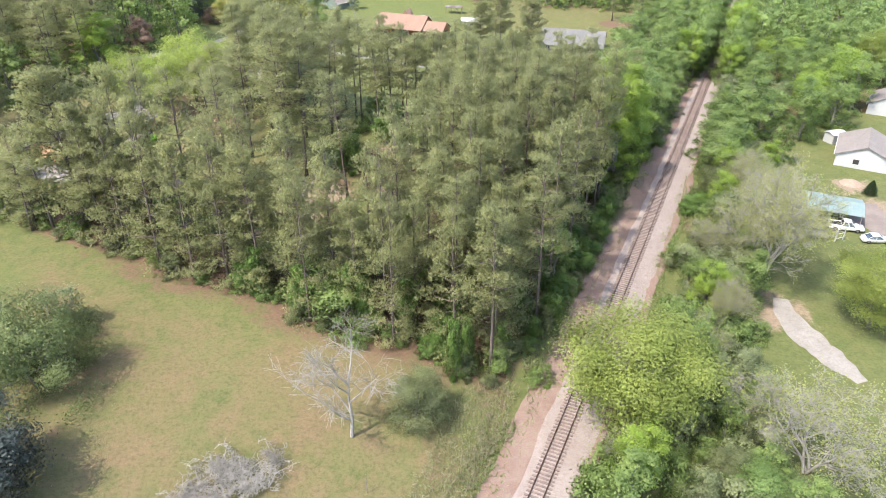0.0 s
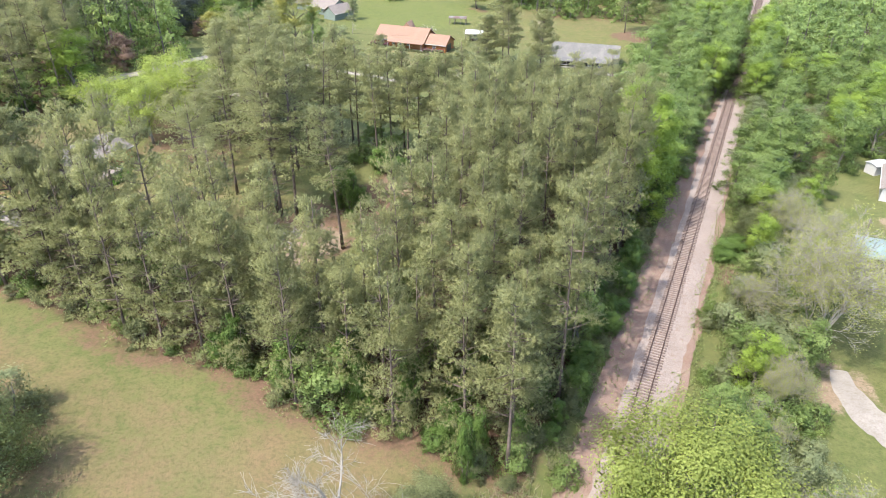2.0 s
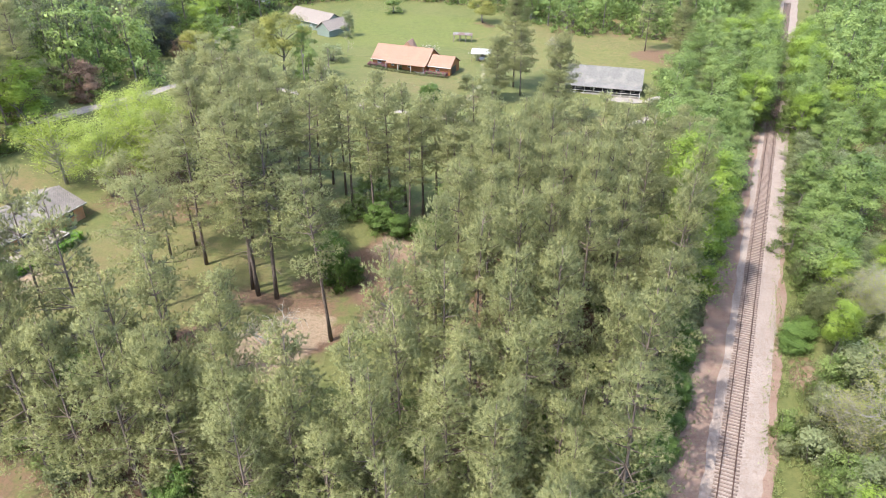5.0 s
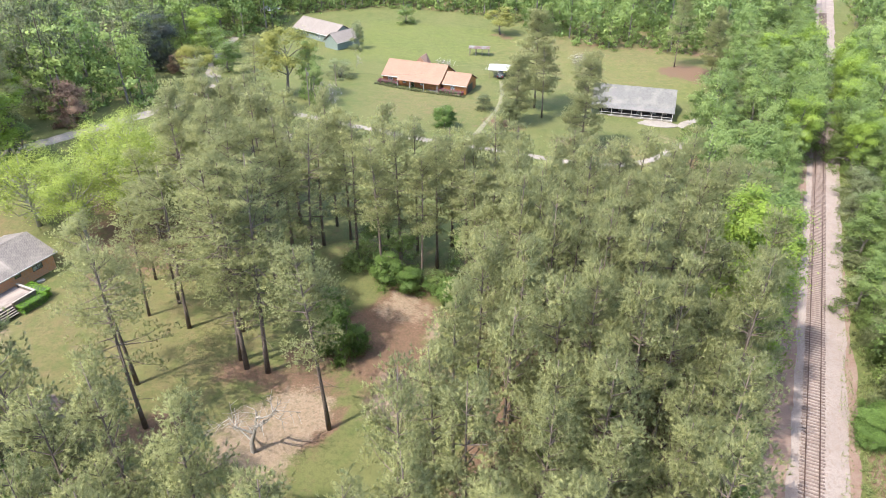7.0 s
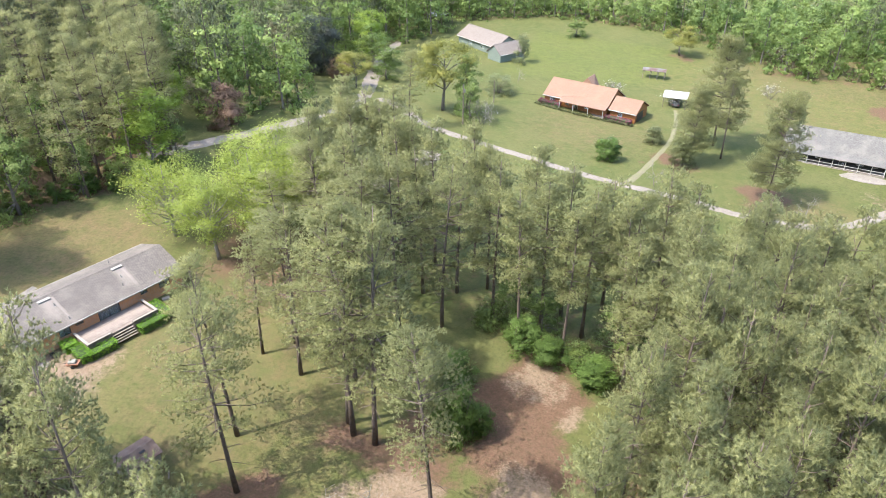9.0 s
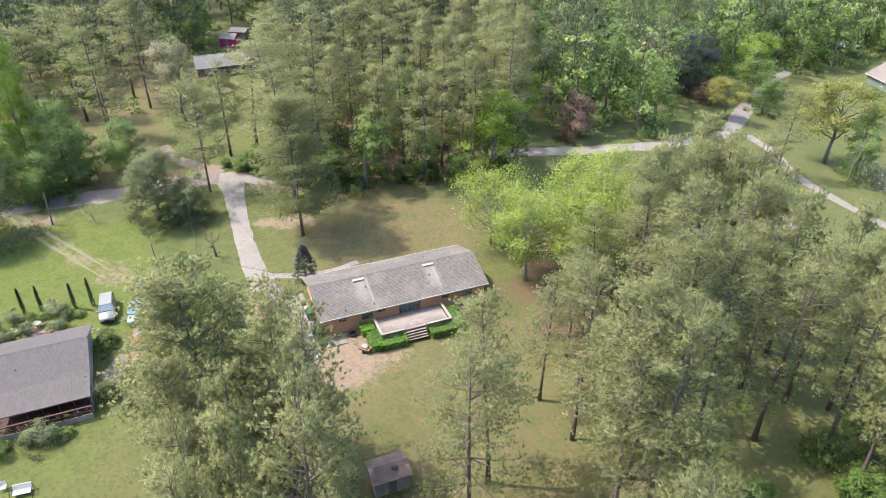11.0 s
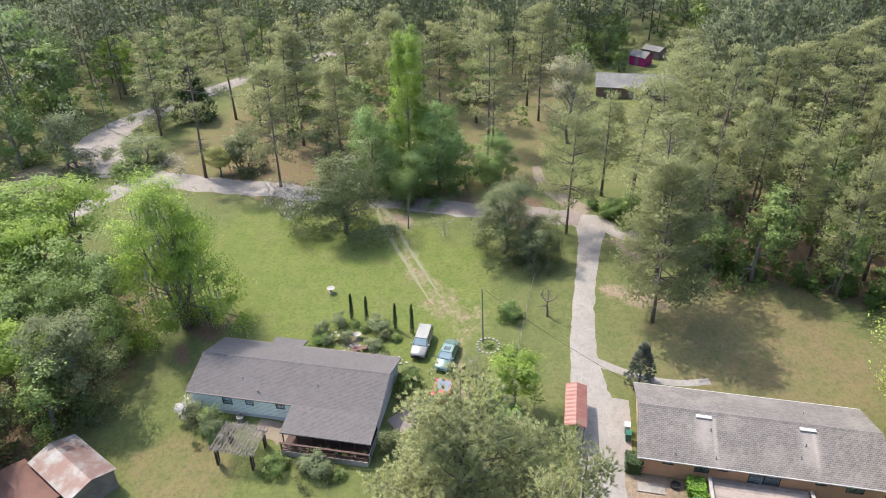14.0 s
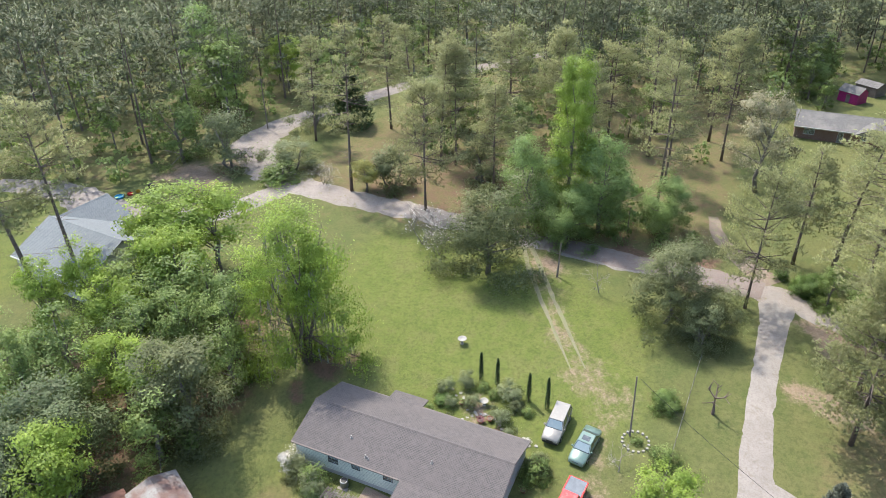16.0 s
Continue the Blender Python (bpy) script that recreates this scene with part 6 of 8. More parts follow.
for x, y, k, s in ((-196, 172, 0, 0.8), (-192, 170, 1, 0.7), (-199, 176, 2, 0.9), (-186, 171, 0, 0.45)):
    MID[k].put(x, y, s)
# thick trees beside the mint house
for x, y in scatter(rng, WOOD_SW, 4.8):
    k = rng.random()
    (DEEP if k < 0.12 else MID[int(rng.integers(3))] if k < 0.7 else LIME[int(rng.integers(2))]).put(x, y, rng.uniform(0.65, 0.95), sz=rng.uniform(0.65, 1.0) * (0.72 if k < 0.12 else 1.0))
for i in range(70):
    x, y = from_uv(-rng.uniform(5.2, 12), 26 + 150 * (i + rng.random()) / 70)
    k = rng.random()
    (SHRUB[int(rng.integers(3))] if k < 0.4 else MID[int(rng.integers(3))] if k < 0.75 else PALE[int(rng.integers(2))]).put(x, y, rng.uniform(0.6, 0.9) if k > 0.4 else rng.uniform(0.9, 1.5), sz=rng.uniform(0.5, 0.85))
for i in range(80):
    x, y = from_uv(rng.uniform(4.9, 8), 30 + 180 * (i + rng.random()) / 80)
    k = rng.random()
    (SHRUB[int(rng.integers(3))] if k < 0.6 else MID[int(rng.integers(3))] if k < 0.95 else LIME[int(rng.integers(2))]).put(x, y, rng.uniform(0.5, 0.75) if k > 0.6 else rng.uniform(0.8, 1.4), sz=rng.uniform(0.5, 0.9))
for x, y in scatter(rng, WOOD_E, 5.8, clear=houses):
    if y < 205 and x < 112:
        k = rng.random()
        (MID[int(rng.integers(3))] if k < 0.6 else LIME[int(rng.integers(2))] if k < 0.75 else OLIVE[int(rng.integers(2))] if k < 0.85 else PALE[int(rng.integers(2))]).put(x, y, rng.uniform(0.75, 1.1), sz=rng.uniform(0.65, 1.0))
# along the east side of the railway
EAST = [(13, 38), (19.5, 52), (28, 70), (39.5, 96), (48.5, 116), (57, 138), (62, 142), (76, 142), (64, 122), (56, 106), (50, 96), (45, 82), (42, 72), (38, 56), (38, 38)]
for x, y in scatter(rng, EAST, 2.9, clear=((46.2, 109, 4.6), (47.5, 116.8, 3.5), (51, 82, 4.5), (52.5, 73, 4.0))):
    k = rng.random()
    (SHRUB[int(rng.integers(3))] if k < 0.52 else OLIVE[int(rng.integers(2))] if k < 0.62 else PALE[int(rng.integers(2))] if k < 0.74 else LIME[int(rng.integers(2))] if k < 0.84 else MID[int(rng.integers(3))]).put(
        x, y, rng.uniform(0.8, 1.5) if k < 0.52 else rng.uniform(0.4, 0.75))
for kind, x, y, s, sz in ((LIME[0], -80.5, 109.5, 0.72, 0.5), (BARE_SMALL, -87.3, 107.2, 0.8, 0.6), (MAGNOLIA, -80.9, 124.6, 1.0, 1.0), (LUSH, -190, 38, 1.4, 1.5), (LIME[0], -200, 52, 1.0, 0.9), (MID[0], -176, 92, 1.0, 0.8), (PALE[1], -150, 96, 1.3, 1.0), (PALE[1], -176, 62, 1.2, 1.2), (OLIVE[1], 9.5, 211, 0.7, 0.6), (OAK, 22.2, 60.4, 1.14, 1.08), (OAK, 61, 79, 0.85, 0.85), (LUSH, 33, 48, 0.75, 0.45), (BARE_LIME, 49.2, 90.6, 1.25, 1.25), (BARE_LIME, 57, 104, 0.85, 0.9), (BARE_BUSHY, 41, 53.5, 1.55, 1.25),
                          (BARE_BUSHY, 45, 97, 0.8, 0.8), (BARE_LIME, 39, 79, 0.55, 0.6), (BARE_LIME, 56, 118, 0.7, 0.75), (BARE_BUSHY, 34, 72, 0.7, 0.7), (PALE[0], 41, 86, 1.1, 0.9), (PALE[1], 47, 104, 1.1, 1.0), (MID[1], 55, 126, 1.0, 0.75), (MID[2], 60, 134, 1.0, 0.8), (PALE[0], 36, 66, 0.9, 0.7), (DEAD, 31, 66, 0.5, 0.5), (BARE_SMALL, 37, 84, 1.3, 1.2), (DEAD, 20, 53.5, 0.55, 0.6), (BARE_SMALL, 47, 88, 1.2, 1.5), (MID[1], 102, 168, 1.2, 1.0), (LIME[1], 106, 182, 1.3, 0.9), (OAK, 118, 190, 0.8, 1.0), (MID[0], 92, 156, 1.0, 0.9),
                          (MID[2], 70, 150, 1.1, 1.0), (MID[0], 66, 146, 1.0, 0.9), (OLIVE[0], 58, 128, 0.9, 0.8), (VINE, 47.5, 116.8, 1.2, 0.45), (VINE, 45.8, 114.6, 0.9, 0.35), (VINE, 49.2, 118.6, 1.0, 0.45), (CONE, 83, 121, 0.35, 0.25),
                          (FIELD, -48.8, 63.4, 1.0, 1.0), (FIELD, -56, 68, 0.85, 0.85), (PALE[0], -50, 73, 1.0, 0.7), (BLUE, -46, 47.5, 1.05, 0.95), (OLIVE[1], -2.9, 60.5, 0.95, 0.6), (DEAD, -10.6, 57.6, 1.25, 1.3), (BARE_SMALL, -9, 63.5, 1.0, 1.0),
                          (MOSSY, -103.9, 73.6, 1.0, 1.1), (LIME[0], -122.2, 51.5, 1.3, 0.9), (LIME[1], -123.3, 57.5, 1.25, 0.95), (LIME[1], -113, 56, 1.0, 0.95), (PALE[1], -117, 48, 1.0, 0.8), (OLIVE[0], -121.6, 95.8, 1.5, 1.35), (BARE_SHRUB, -129.5, 86.2, 1.2, 1.3),
                          (BARE_SHRUB, -126.5, 89, 0.9, 1.0), (OLIVE[1], -110, 117.5, 1.15, 1.05), (OLIVE[0], -107, 122, 0.8, 0.75), (PALE[0], -105.5, 120.4, 0.75, 0.62), (TALL_LIME, -134.5, 108.3, 0.68, 1.1), (LUSH, -134, 102.5, 0.95, 1.0),
                          (LUSH, -132.5, 113, 1.0, 1.0), (LUSH, -131.5, 122.5, 0.8, 0.62), (LUSH, -128.8, 107.5, 0.75, 0.6), (CREAM, -145.5, 141.5, 1.0, 1.1), (CONE, -178.4, 69.4, 1.2, 1.05), (PALE[0], -156, 61.5, 1.3, 0.6), (SHRUB[0], -152, 60, 1.8, 1.3),
                          (SHRUB[1], -149, 80, 2.2, 2.0), (YELLOW, -147, 76, 0.6, 0.4), (PALE[1], -157, 50, 1.5, 1.2), (MID[1], -160, 40, 1.2, 0.9), (BARE_SMALL, -116.5, 110.4, 0.9, 0.9), (BARE_SHRUB, -150, 68, 1.0, 0.8),
                          (YELLOW, -45, 224, 1.35, 1.25), (MID[2], -39, 224, 0.85, 0.95), (MID[1], -37.5, 219, 0.6, 0.7), (BRONZE, -82, 191, 1.0, 1.05), (BRONZE, -77, 240, 0.8, 0.7), (LIME[0], -83.5, 167, 1.25, 1.0), (SPRAWL[0], -68.5, 150, 1.1, 1.05), (SPRAWL[1], -59.2, 146.5, 1.0, 1.0), (SPRAWL[0], -49, 158, 1.1, 1.1),
                          (SPRAWL[0], -57, 155, 1.2, 1.2), (SPRAWL[1], -53, 149.5, 1.05, 1.0), (SPRAWL[0], -59, 165, 1.15, 1.1), (LIME[1], -52.4, 168, 0.8, 0.6), (VINE, -5.7, 208, 1.25, 0.95), (BARE_SHRUB, -34.6, 218, 1.1, 1.2), (PALE[0], -35.5, 246, 1.1, 0.5), (BLUE, -84, 243, 1.0, 1.1), (LIME[0], -76, 262, 1.2, 1.0), (LIME[1], -92, 186, 1.0, 0.9), (MID[1], -72, 252, 1.1, 0.9),
                          (CREAM, -93, 238, 0.9, 0.95), (CREAM, -92, 196, 0.6, 0.5), (MID[0], -21, 310, 0.85, 0.42), (YELLOW, 12, 297, 1.05, 0.62), (BARE_SHRUB, 42, 296, 1.5, 1.3), (PALE[1], -34.3, 275.6, 0.75, 0.9), (BARE_SMALL, -32, 256.5, 1.0, 1.0),
                          (BARE_SMALL, 29.7, 191, 1.2, 0.9), (BARE_SMALL, 4, 198, 1.1, 0.9), (BARE_SHRUB, -6, 254, 1.2, 0.8), (BARE_SHRUB, 8, 250, 1.1, 0.8), (BARE_SHRUB, 34, 262, 1.1, 0.9), (MID[1], -66, 245, 1.0, 0.7), (YELLOW, -70, 232, 0.9, 0.7),
                          (OLIVE[1], 4, 222, 0.55, 0.35), (PALE[0], 22, 186, 0.7, 0.7), (MID[2], 30, 300, 1.1, 0.8), (YELLOW, 76, 238, 0.8, 0.6), (YELLOW, 62, 218, 0.7, 0.5), (VINE, -17.2, 123.4, 0.8, 1.7), (VINE, -19.3, 124.6, 0.7, 1.4), (VINE, -15.4, 125.4, 0.7, 0.9),
                          (SNAG, -24.8, 108.4, 1.0, 0.95), (OLIVE[1], -93.4, 63.4, 1.2, 1.15), (MID[0], -108, 58, 1.0, 0.8), (MID[1], -112, 52, 1.0, 0.75)):
    kind.put(x, y, s, sz=sz)
for x, y in ((-100.3, 94.2), (-99.2, 96.0), (-96.9, 99.3), (-95.8, 101.2)):
    CYPRESS.put(x, y, 0.72, sz=1.15 * rng.uniform(0.95, 1.1))

# ---- vehicles and yard things ----
def mat_paint(name, c, rough=0.25, coat=0.6, metal=0.0):
    m, nt, b = nodes_of(name)
    co = nt.nodes.new("ShaderNodeTexCoord").outputs["Object"]
    dust = noisen(nt, co, 3.0, 5)
    col = mixc(nt, mathn(nt, "MULTIPLY", ramp(nt, dust, 0.45, 0.8), 0.25), c, (0.4, 0.37, 0.32))
    nt.links.new(col, b.inputs["Base Color"])
    b.inputs["Roughness"].default_value, b.inputs["Metallic"].default_value = rough, metal
    b.inputs["Coat Weight"].default_value = coat
    return m


TYRE = mat_plain("tyre_rubber", (0.03, 0.03, 0.03), None, 0.85)
RIM = mat_plain("alloy_rim", (0.45, 0.45, 0.46), None, 0.35, 0.8)
CARGLASS = mat_paint("tinted_glass", (0.03, 0.04, 0.045), 0.05, 1.0)
WINDSHIELD = mat_paint("windscreen_glass", (0.16, 0.21, 0.22), 0.04, 1.0)
LAMP = mat_plain("headlamp_glass", (0.7, 0.7, 0.68), None, 0.15)
TAIL = mat_plain("red_lamp_glass", (0.4, 0.02, 0.02), None, 0.2)
BLACK = mat_plain("black_plastic", (0.025, 0.025, 0.027), None, 0.6)
WHITE_PAINT = mat_paint("white_car_paint", (0.58, 0.58, 0.56))
GREEN_PAINT = mat_paint("pale_green_car_paint", (0.12, 0.185, 0.15), 0.3, 0.6, 0.3)
RED_PAINT = mat_paint("red_car_paint", (0.52, 0.04, 0.035))
SILVER_PAINT = mat_paint("silver_car_paint", (0.55, 0.56, 0.56), 0.3, 0.5, 0.4)
VAN_PAINT = mat_paint("pale_silver_van_paint", (0.21, 0.20, 0.175), 0.4, 0.3, 0.2)
DARK_PAINT = mat_paint("dark_car_paint", (0.03, 0.033, 0.04))


def loft(g, rings):
    """Skin over rings of as many points."""
    n = len(rings[0])
    base = len(g.v)
    for r in rings:
        g.v += [tuple(p) for p in r]
    for i in range(len(rings) - 1):
        for k in range(n):
            j = (k + 1) % n
            g.f.append((base + i * n + k, base + (i + 1) * n + k, base + (i + 1) * n + j, base + i * n + j))
    g.f.append(tuple(base + k for k in range(n)))
    g.f.append(tuple(base + (len(rings) - 1) * n + k for k in range(n - 1, -1, -1)))
    return g


def car(name, at, turn, label, paint, kind="sedan", L=4.7, W=1.82, H=1.45):
    """A vehicle whose nose points along +x of its own axes."""
    x, y = at
    m = pose(x, y, gz(x, y) + 0.03, 0, 0, turn)
    dx, dy = math.cos(radians(turn)), math.sin(radians(turn))
    pitch = math.degrees(math.atan2(gz(x + dx, y + dy) - gz(x - dx, y - dy), 2))
    roll = math.degrees(math.atan2(gz(x - dy, y + dx) - gz(x + dy, y - dx), 2))
    root = thing(name, m @ pose(0, 0, 0, roll, -pitch, 0), label, "car" if kind != "pickup" else "pickup truck")
    h = W / 2
    belt = 0.62 * H if kind != "pickup" else 0.58 * H
    low = 0.28 if kind == "sedan" else 0.38

    def ring(px, w, z0, z1):
        return [(px, -w + 0.06, z0), (px, w - 0.06, z0), (px, w, z0 + 0.12), (px, w, z1 - 0.12), (px, w - 0.10, z1), (px, -w + 0.10, z1), (px, -w, z1 - 0.12), (px, -w, z0 + 0.12)]

    nose = belt * (0.88 if kind == "sedan" else 0.95)
    body = loft(Geo(), [ring(-L / 2, h * 0.86, low + 0.1, belt * 0.93), ring(-L / 2 + 0.12, h * 0.96, low, belt), ring(-L * 0.2, h, low, belt), ring(L * 0.14, h, low, belt),
                        ring(L * 0.3, h * 0.98, low, nose + 0.04), ring(L / 2 - 0.18, h * 0.93, low, nose * 0.94), ring(L / 2, h * 0.8, low + 0.08, nose * 0.8)])
    body = smooth(body.mesh("body"))
    part("body", body, paint, root)
    if kind == "sedan":
        roof = (-L * 0.20, L * 0.06)
        foot = (-L * 0.36, L * 0.22)
    elif kind == "suv":
        roof = (-L * 0.45, L * 0.06)
        foot = (-L * 0.485, L * 0.21)
    else:
        roof = (-L * 0.10, L * 0.10)
        foot = (-L * 0.14, L * 0.23)
    a, b2 = h * 0.94, h * 0.74
    cab = Geo().hull([(foot[0], -a, belt - 0.02), (foot[1], -a, belt - 0.02), (foot[1], a, belt - 0.02), (foot[0], a, belt - 0.02)],
                     [(roof[0], -b2, H - 0.06), (roof[1], -b2, H - 0.06), (roof[1], b2, H - 0.06), (roof[0], b2, H - 0.06)])
    part("side_window", cab, CARGLASS, root, "tinted side glass")
    part("roof", Geo().box(roof[0] - 0.05, roof[1] + 0.06, -b2 - 0.04, b2 + 0.04, H - 0.058, H, 0.03), paint, root)
    t = 0.10
    lo_, hi_ = np.array([foot[1] + 0.02, 0, belt]), np.array([roof[1] + 0.02, 0, H - 0.05])
    q1, q2 = lo_ + (hi_ - lo_) * 0.08, lo_ + (hi_ - lo_) * 0.93
    g = Geo().hull([(q1[0], -a + t, q1[2]), (q1[0], a - t, q1[2]), (q2[0], b2 - 0.05, q2[2]), (q2[0], -b2 + 0.05, q2[2])],
                   [(q1[0] + 0.03, -a + t, q1[2] + 0.02), (q1[0] + 0.03, a - t, q1[2] + 0.02), (q2[0] + 0.03, b2 - 0.05, q2[2] + 0.02), (q2[0] + 0.03, -b2 + 0.05, q2[2] + 0.02)])
    part("windscreen", g, WINDSHIELD, root, "pale reflecting windscreen")
    for s in (-1, 1):
        for fx, rx in ((foot[1], roof[1]), ((foot[0] + foot[1]) / 2, (roof[0] + roof[1]) / 2), (foot[0], roof[0])):
            part("pillar", Geo().tube([(fx, s * (a + 0.005), belt), (rx, s * (b2 + 0.01), H - 0.04)], [0.05, 0.045], 5), paint, root)
        part("headlight", Geo().box(L / 2 - 0.16, L / 2 - 0.02, *sorted((s * h * 0.45, s * h * 0.8)), nose * 0.62, nose * 0.8, 0.02), LAMP, root)
        part("tail_light", Geo().box(-L / 2 - 0.01, -L / 2 + 0.1, *sorted((s * h * 0.6, s * h * 0.85)), belt * 0.66, belt * 0.86, 0.02), TAIL, root)
        part("mirror", Geo().box(foot[1] - 0.30, foot[1] - 0.12, *sorted((s * h, s * (h + 0.19))), belt, belt + 0.16, 0.03), BLACK if kind == "pickup" else paint, root)
        for wx in (-L * 0.31, L * 0.31):
            r = 0.33 if kind == "sedan" else 0.38
            tyre = Geo()
            tyre.tube([(wx, s * (h - 0.22), r), (wx, s * (h - 0.19), r), (wx, s * (h - 0.03), r), (wx, s * (h + 0.005), r)], [r * 0.9, r, r, r * 0.9], 14)
            w = part("wheel", tyre, TYRE, root)
            part("rim", Geo().tube([(wx, s * (h - 0.02), r), (wx, s * (h + 0.015), r)], [r * 0.62, r * 0.58], 10), RIM, w)
    part("bumper", Geo().box(L / 2 - 0.1, L / 2 + 0.05, -h * 0.82, h * 0.82, low + 0.02, low + 0.24, 0.03), BLACK if kind != "sedan" else paint, root)
    part("bumper", Geo().box(-L / 2 - 0.06, -L / 2 + 0.1, -h * 0.86, h * 0.86, low + 0.05, low + 0.26, 0.03), BLACK if kind != "sedan" else paint, root)
    part("grille", Geo().box(L / 2 - 0.06, L / 2 + 0.02, -h * 0.38, h * 0.38, nose * 0.5, nose * 0.78, 0.01), BLACK, root)
    return root


def bed_of(root, paint, L, W, H, cover=None):
    """The open bed of a pickup: sides and floor, or a cover laid over it."""
    h, belt = W / 2, 0.58 * H
    for s in (-1, 1):
        part("bed_side", Geo().box(-L / 2 + 0.04, -L * 0.14, *sorted((s * h * 0.86, s * h)), belt - 0.05, belt + 0.16, 0.03), paint, root)
    part("tailgate", Geo().box(-L / 2 + 0.0, -L / 2 + 0.08, -h * 0.86, h * 0.86, belt - 0.3, belt + 0.16, 0.02), paint, root)
    part("bed_floor", Geo().box(-L / 2 + 0.09, -L * 0.15, -h * 0.85, h * 0.85, belt + 0.002, belt + (0.14 if cover else 0.012)), cover or BLACK, root, "grey bed cover" if cover else "dark open bed")


COVER = mat_plain("grey_tarp", (0.22, 0.25, 0.28), (0.17, 0.19, 0.21), 0.7)
car("minivan", (-92.9, 101.9), -25, "pale silver minivan parked on the grass by the house", VAN_PAINT, "suv", 4.9, 1.95, 1.78)
r = car("green_car", (-90.2, 104.4), -31, "pale green sedan parked on the grass", GREEN_PAINT, "sedan", 4.9, 1.85, 1.42)
part("sunroof", Geo().box(-0.55, 0.1, -0.4, 0.4, 1.421, 1.432), CARGLASS, r)
rt = car("red_pickup", (-83.4, 101.8), -30, "red pickup truck with a grey bed cover", RED_PAINT, "pickup", 5.5, 1.95, 1.75)
bed_of(rt, RED_PAINT, 5.5, 1.95, 1.75, COVER)
wt = car("white_pickup", (71.6, 107.4), -18, "white pickup truck beside a teal-roofed shed", WHITE_PAINT, "pickup", 5.7, 1.98, 1.85)
bed_of(wt, WHITE_PAINT, 5.7, 1.98, 1.85)
car("silver_car", (74.6, 103.0), -8, "silver sedan parked on the asphalt", SILVER_PAINT, "sedan", 4.7, 1.8, 1.42)
car("dark_car", (9.8, 250.6), 80, "dark car parked under a white shelter", DARK_PAINT, "suv", 4.6, 1.85, 1.65)


def pole(at, h, label, lean=0.0, arm=True, light=False, r=0.14, turn=0.0):
    root = thing("utility_pole", pose(at[0], at[1], gz(*at) - 0.2, lean, 0, turn), label, "utility pole")
    part("pole", Geo().tube([(0, 0, 0), (0, 0, h)], [r, r * 0.65], 8), WOOD_OLD, root)
    if arm:
        part("crossarm", Geo().box(-0.05, 0.05, -0.7, 0.7, h - 0.5, h - 0.38), WOOD_OLD, root)
        for s in (-0.6, 0.6):
            part("insulator", Geo().lathe([(0.03, 0), (0.05, 0.05), (0.03, 0.14)], 8, (0, s, h - 0.38)), METAL_GREY, root)
    if light:
        part("transformer", Geo().lathe([(0.02, 0), (0.2, 0.03), (0.2, 0.75), (0.1, 0.85)], 10, (0.32, 0, h - 1.9)), METAL_GREY, root)
    return root


def wire(a, b, sag=0.6, label="thin black overhead wire"):
    p, q = Vector(a), Vector(b)
    pts = [p.lerp(q, t) - Vector((0, 0, sag * 4 * t * (1 - t))) for t in np.linspace(0, 1, 13)]
    solid("overhead_wire", Geo().tube(pts, [0.018] * len(pts), 4), BLACK, Matrix.Identity(4), label, "wire")


pole((-91.8, 109.3), 8.2, "weathered pole in the yard with a light arm", 2, False, False, 0.1)
pole((-120.4, 105.3), 5.6, "short weathered pole beside the road", -2, False)
pole((-38.2, 215.8), 9.5, "utility pole with a grey transformer", 0, True, True)
pole((-35.0, 236.5), 6.0, "plain wooden pole on the lawn", 0, False)
pole((-177, 52), 11, "utility pole at the road bend", 0, True)
pole((66.5, 112.5), 9.0, "wooden utility pole beside the shed", 3, True)
pole((-8.1, 49.9), 3.2, "thin bare post in the grass", 2, False, False, 0.06)
for dz in (0, 0.35):
    wire((-177, 52, gz(-177, 52) + 10.3 - dz), (-150, 112, gz(-150, 112) + 9.6 - dz), 1.0)
wire((-91.8, 109.3, gz(-91.8, 109.3) + 7.8), (-78, 122, gz(-78, 122) + 3.2), 0.5)
wire((-38.2, 215.8, gz(-38.2, 215.8) + 9), (-12, 236, gz(-12, 236) + 4.6), 0.6)


def hedge(name, at, turn, lx, ly, h, leaf, label, seed, size=0.17, n=900):
    """A clipped hedge: close leaves over a solid heart."""
    r = np.random.default_rng(seed)
    side = r.integers(0, 5, n)
    p = np.column_stack([r.uniform(-lx / 2, lx / 2, n), r.uniform(-ly / 2, ly / 2, n), r.uniform(0.05, h, n)])
    nr = np.zeros((n, 3))
    for k, (ax, sg) in enumerate(((0, -1), (0, 1), (1, -1), (1, 1))):
        s = side == k
        p[s, ax] = sg * (lx, ly)[ax] / 2
        nr[s, ax] = sg
    s = (side == 4) | (r.random(n) < 0.35)
    p[s, 2], nr[s] = h, (0, 0, 1)
    p += r.normal(size=(n, 3)) * 0.07
    v, f = leaves(r, p, nr, size)
    root = thing(name, pose(at[0], at[1], at[2] if len(at) > 2 else gz(*at[:2]), 0, 0, turn), label, "hedge")
    me = tri_mesh("foliage", v, f)
    part("foliage", me, leaf, root)
    part("heart", Geo().box(-lx / 2 + 0.08, lx / 2 - 0.08, -ly / 2 + 0.08, ly / 2 - 0.08, -0.15, h - 0.08, 0.15), LEAF_DARK, root)
    return root


def on_brick(x, y, z=0.0):
    p = DECKM @ Vector((x, y, z))
    return p.x, p.y


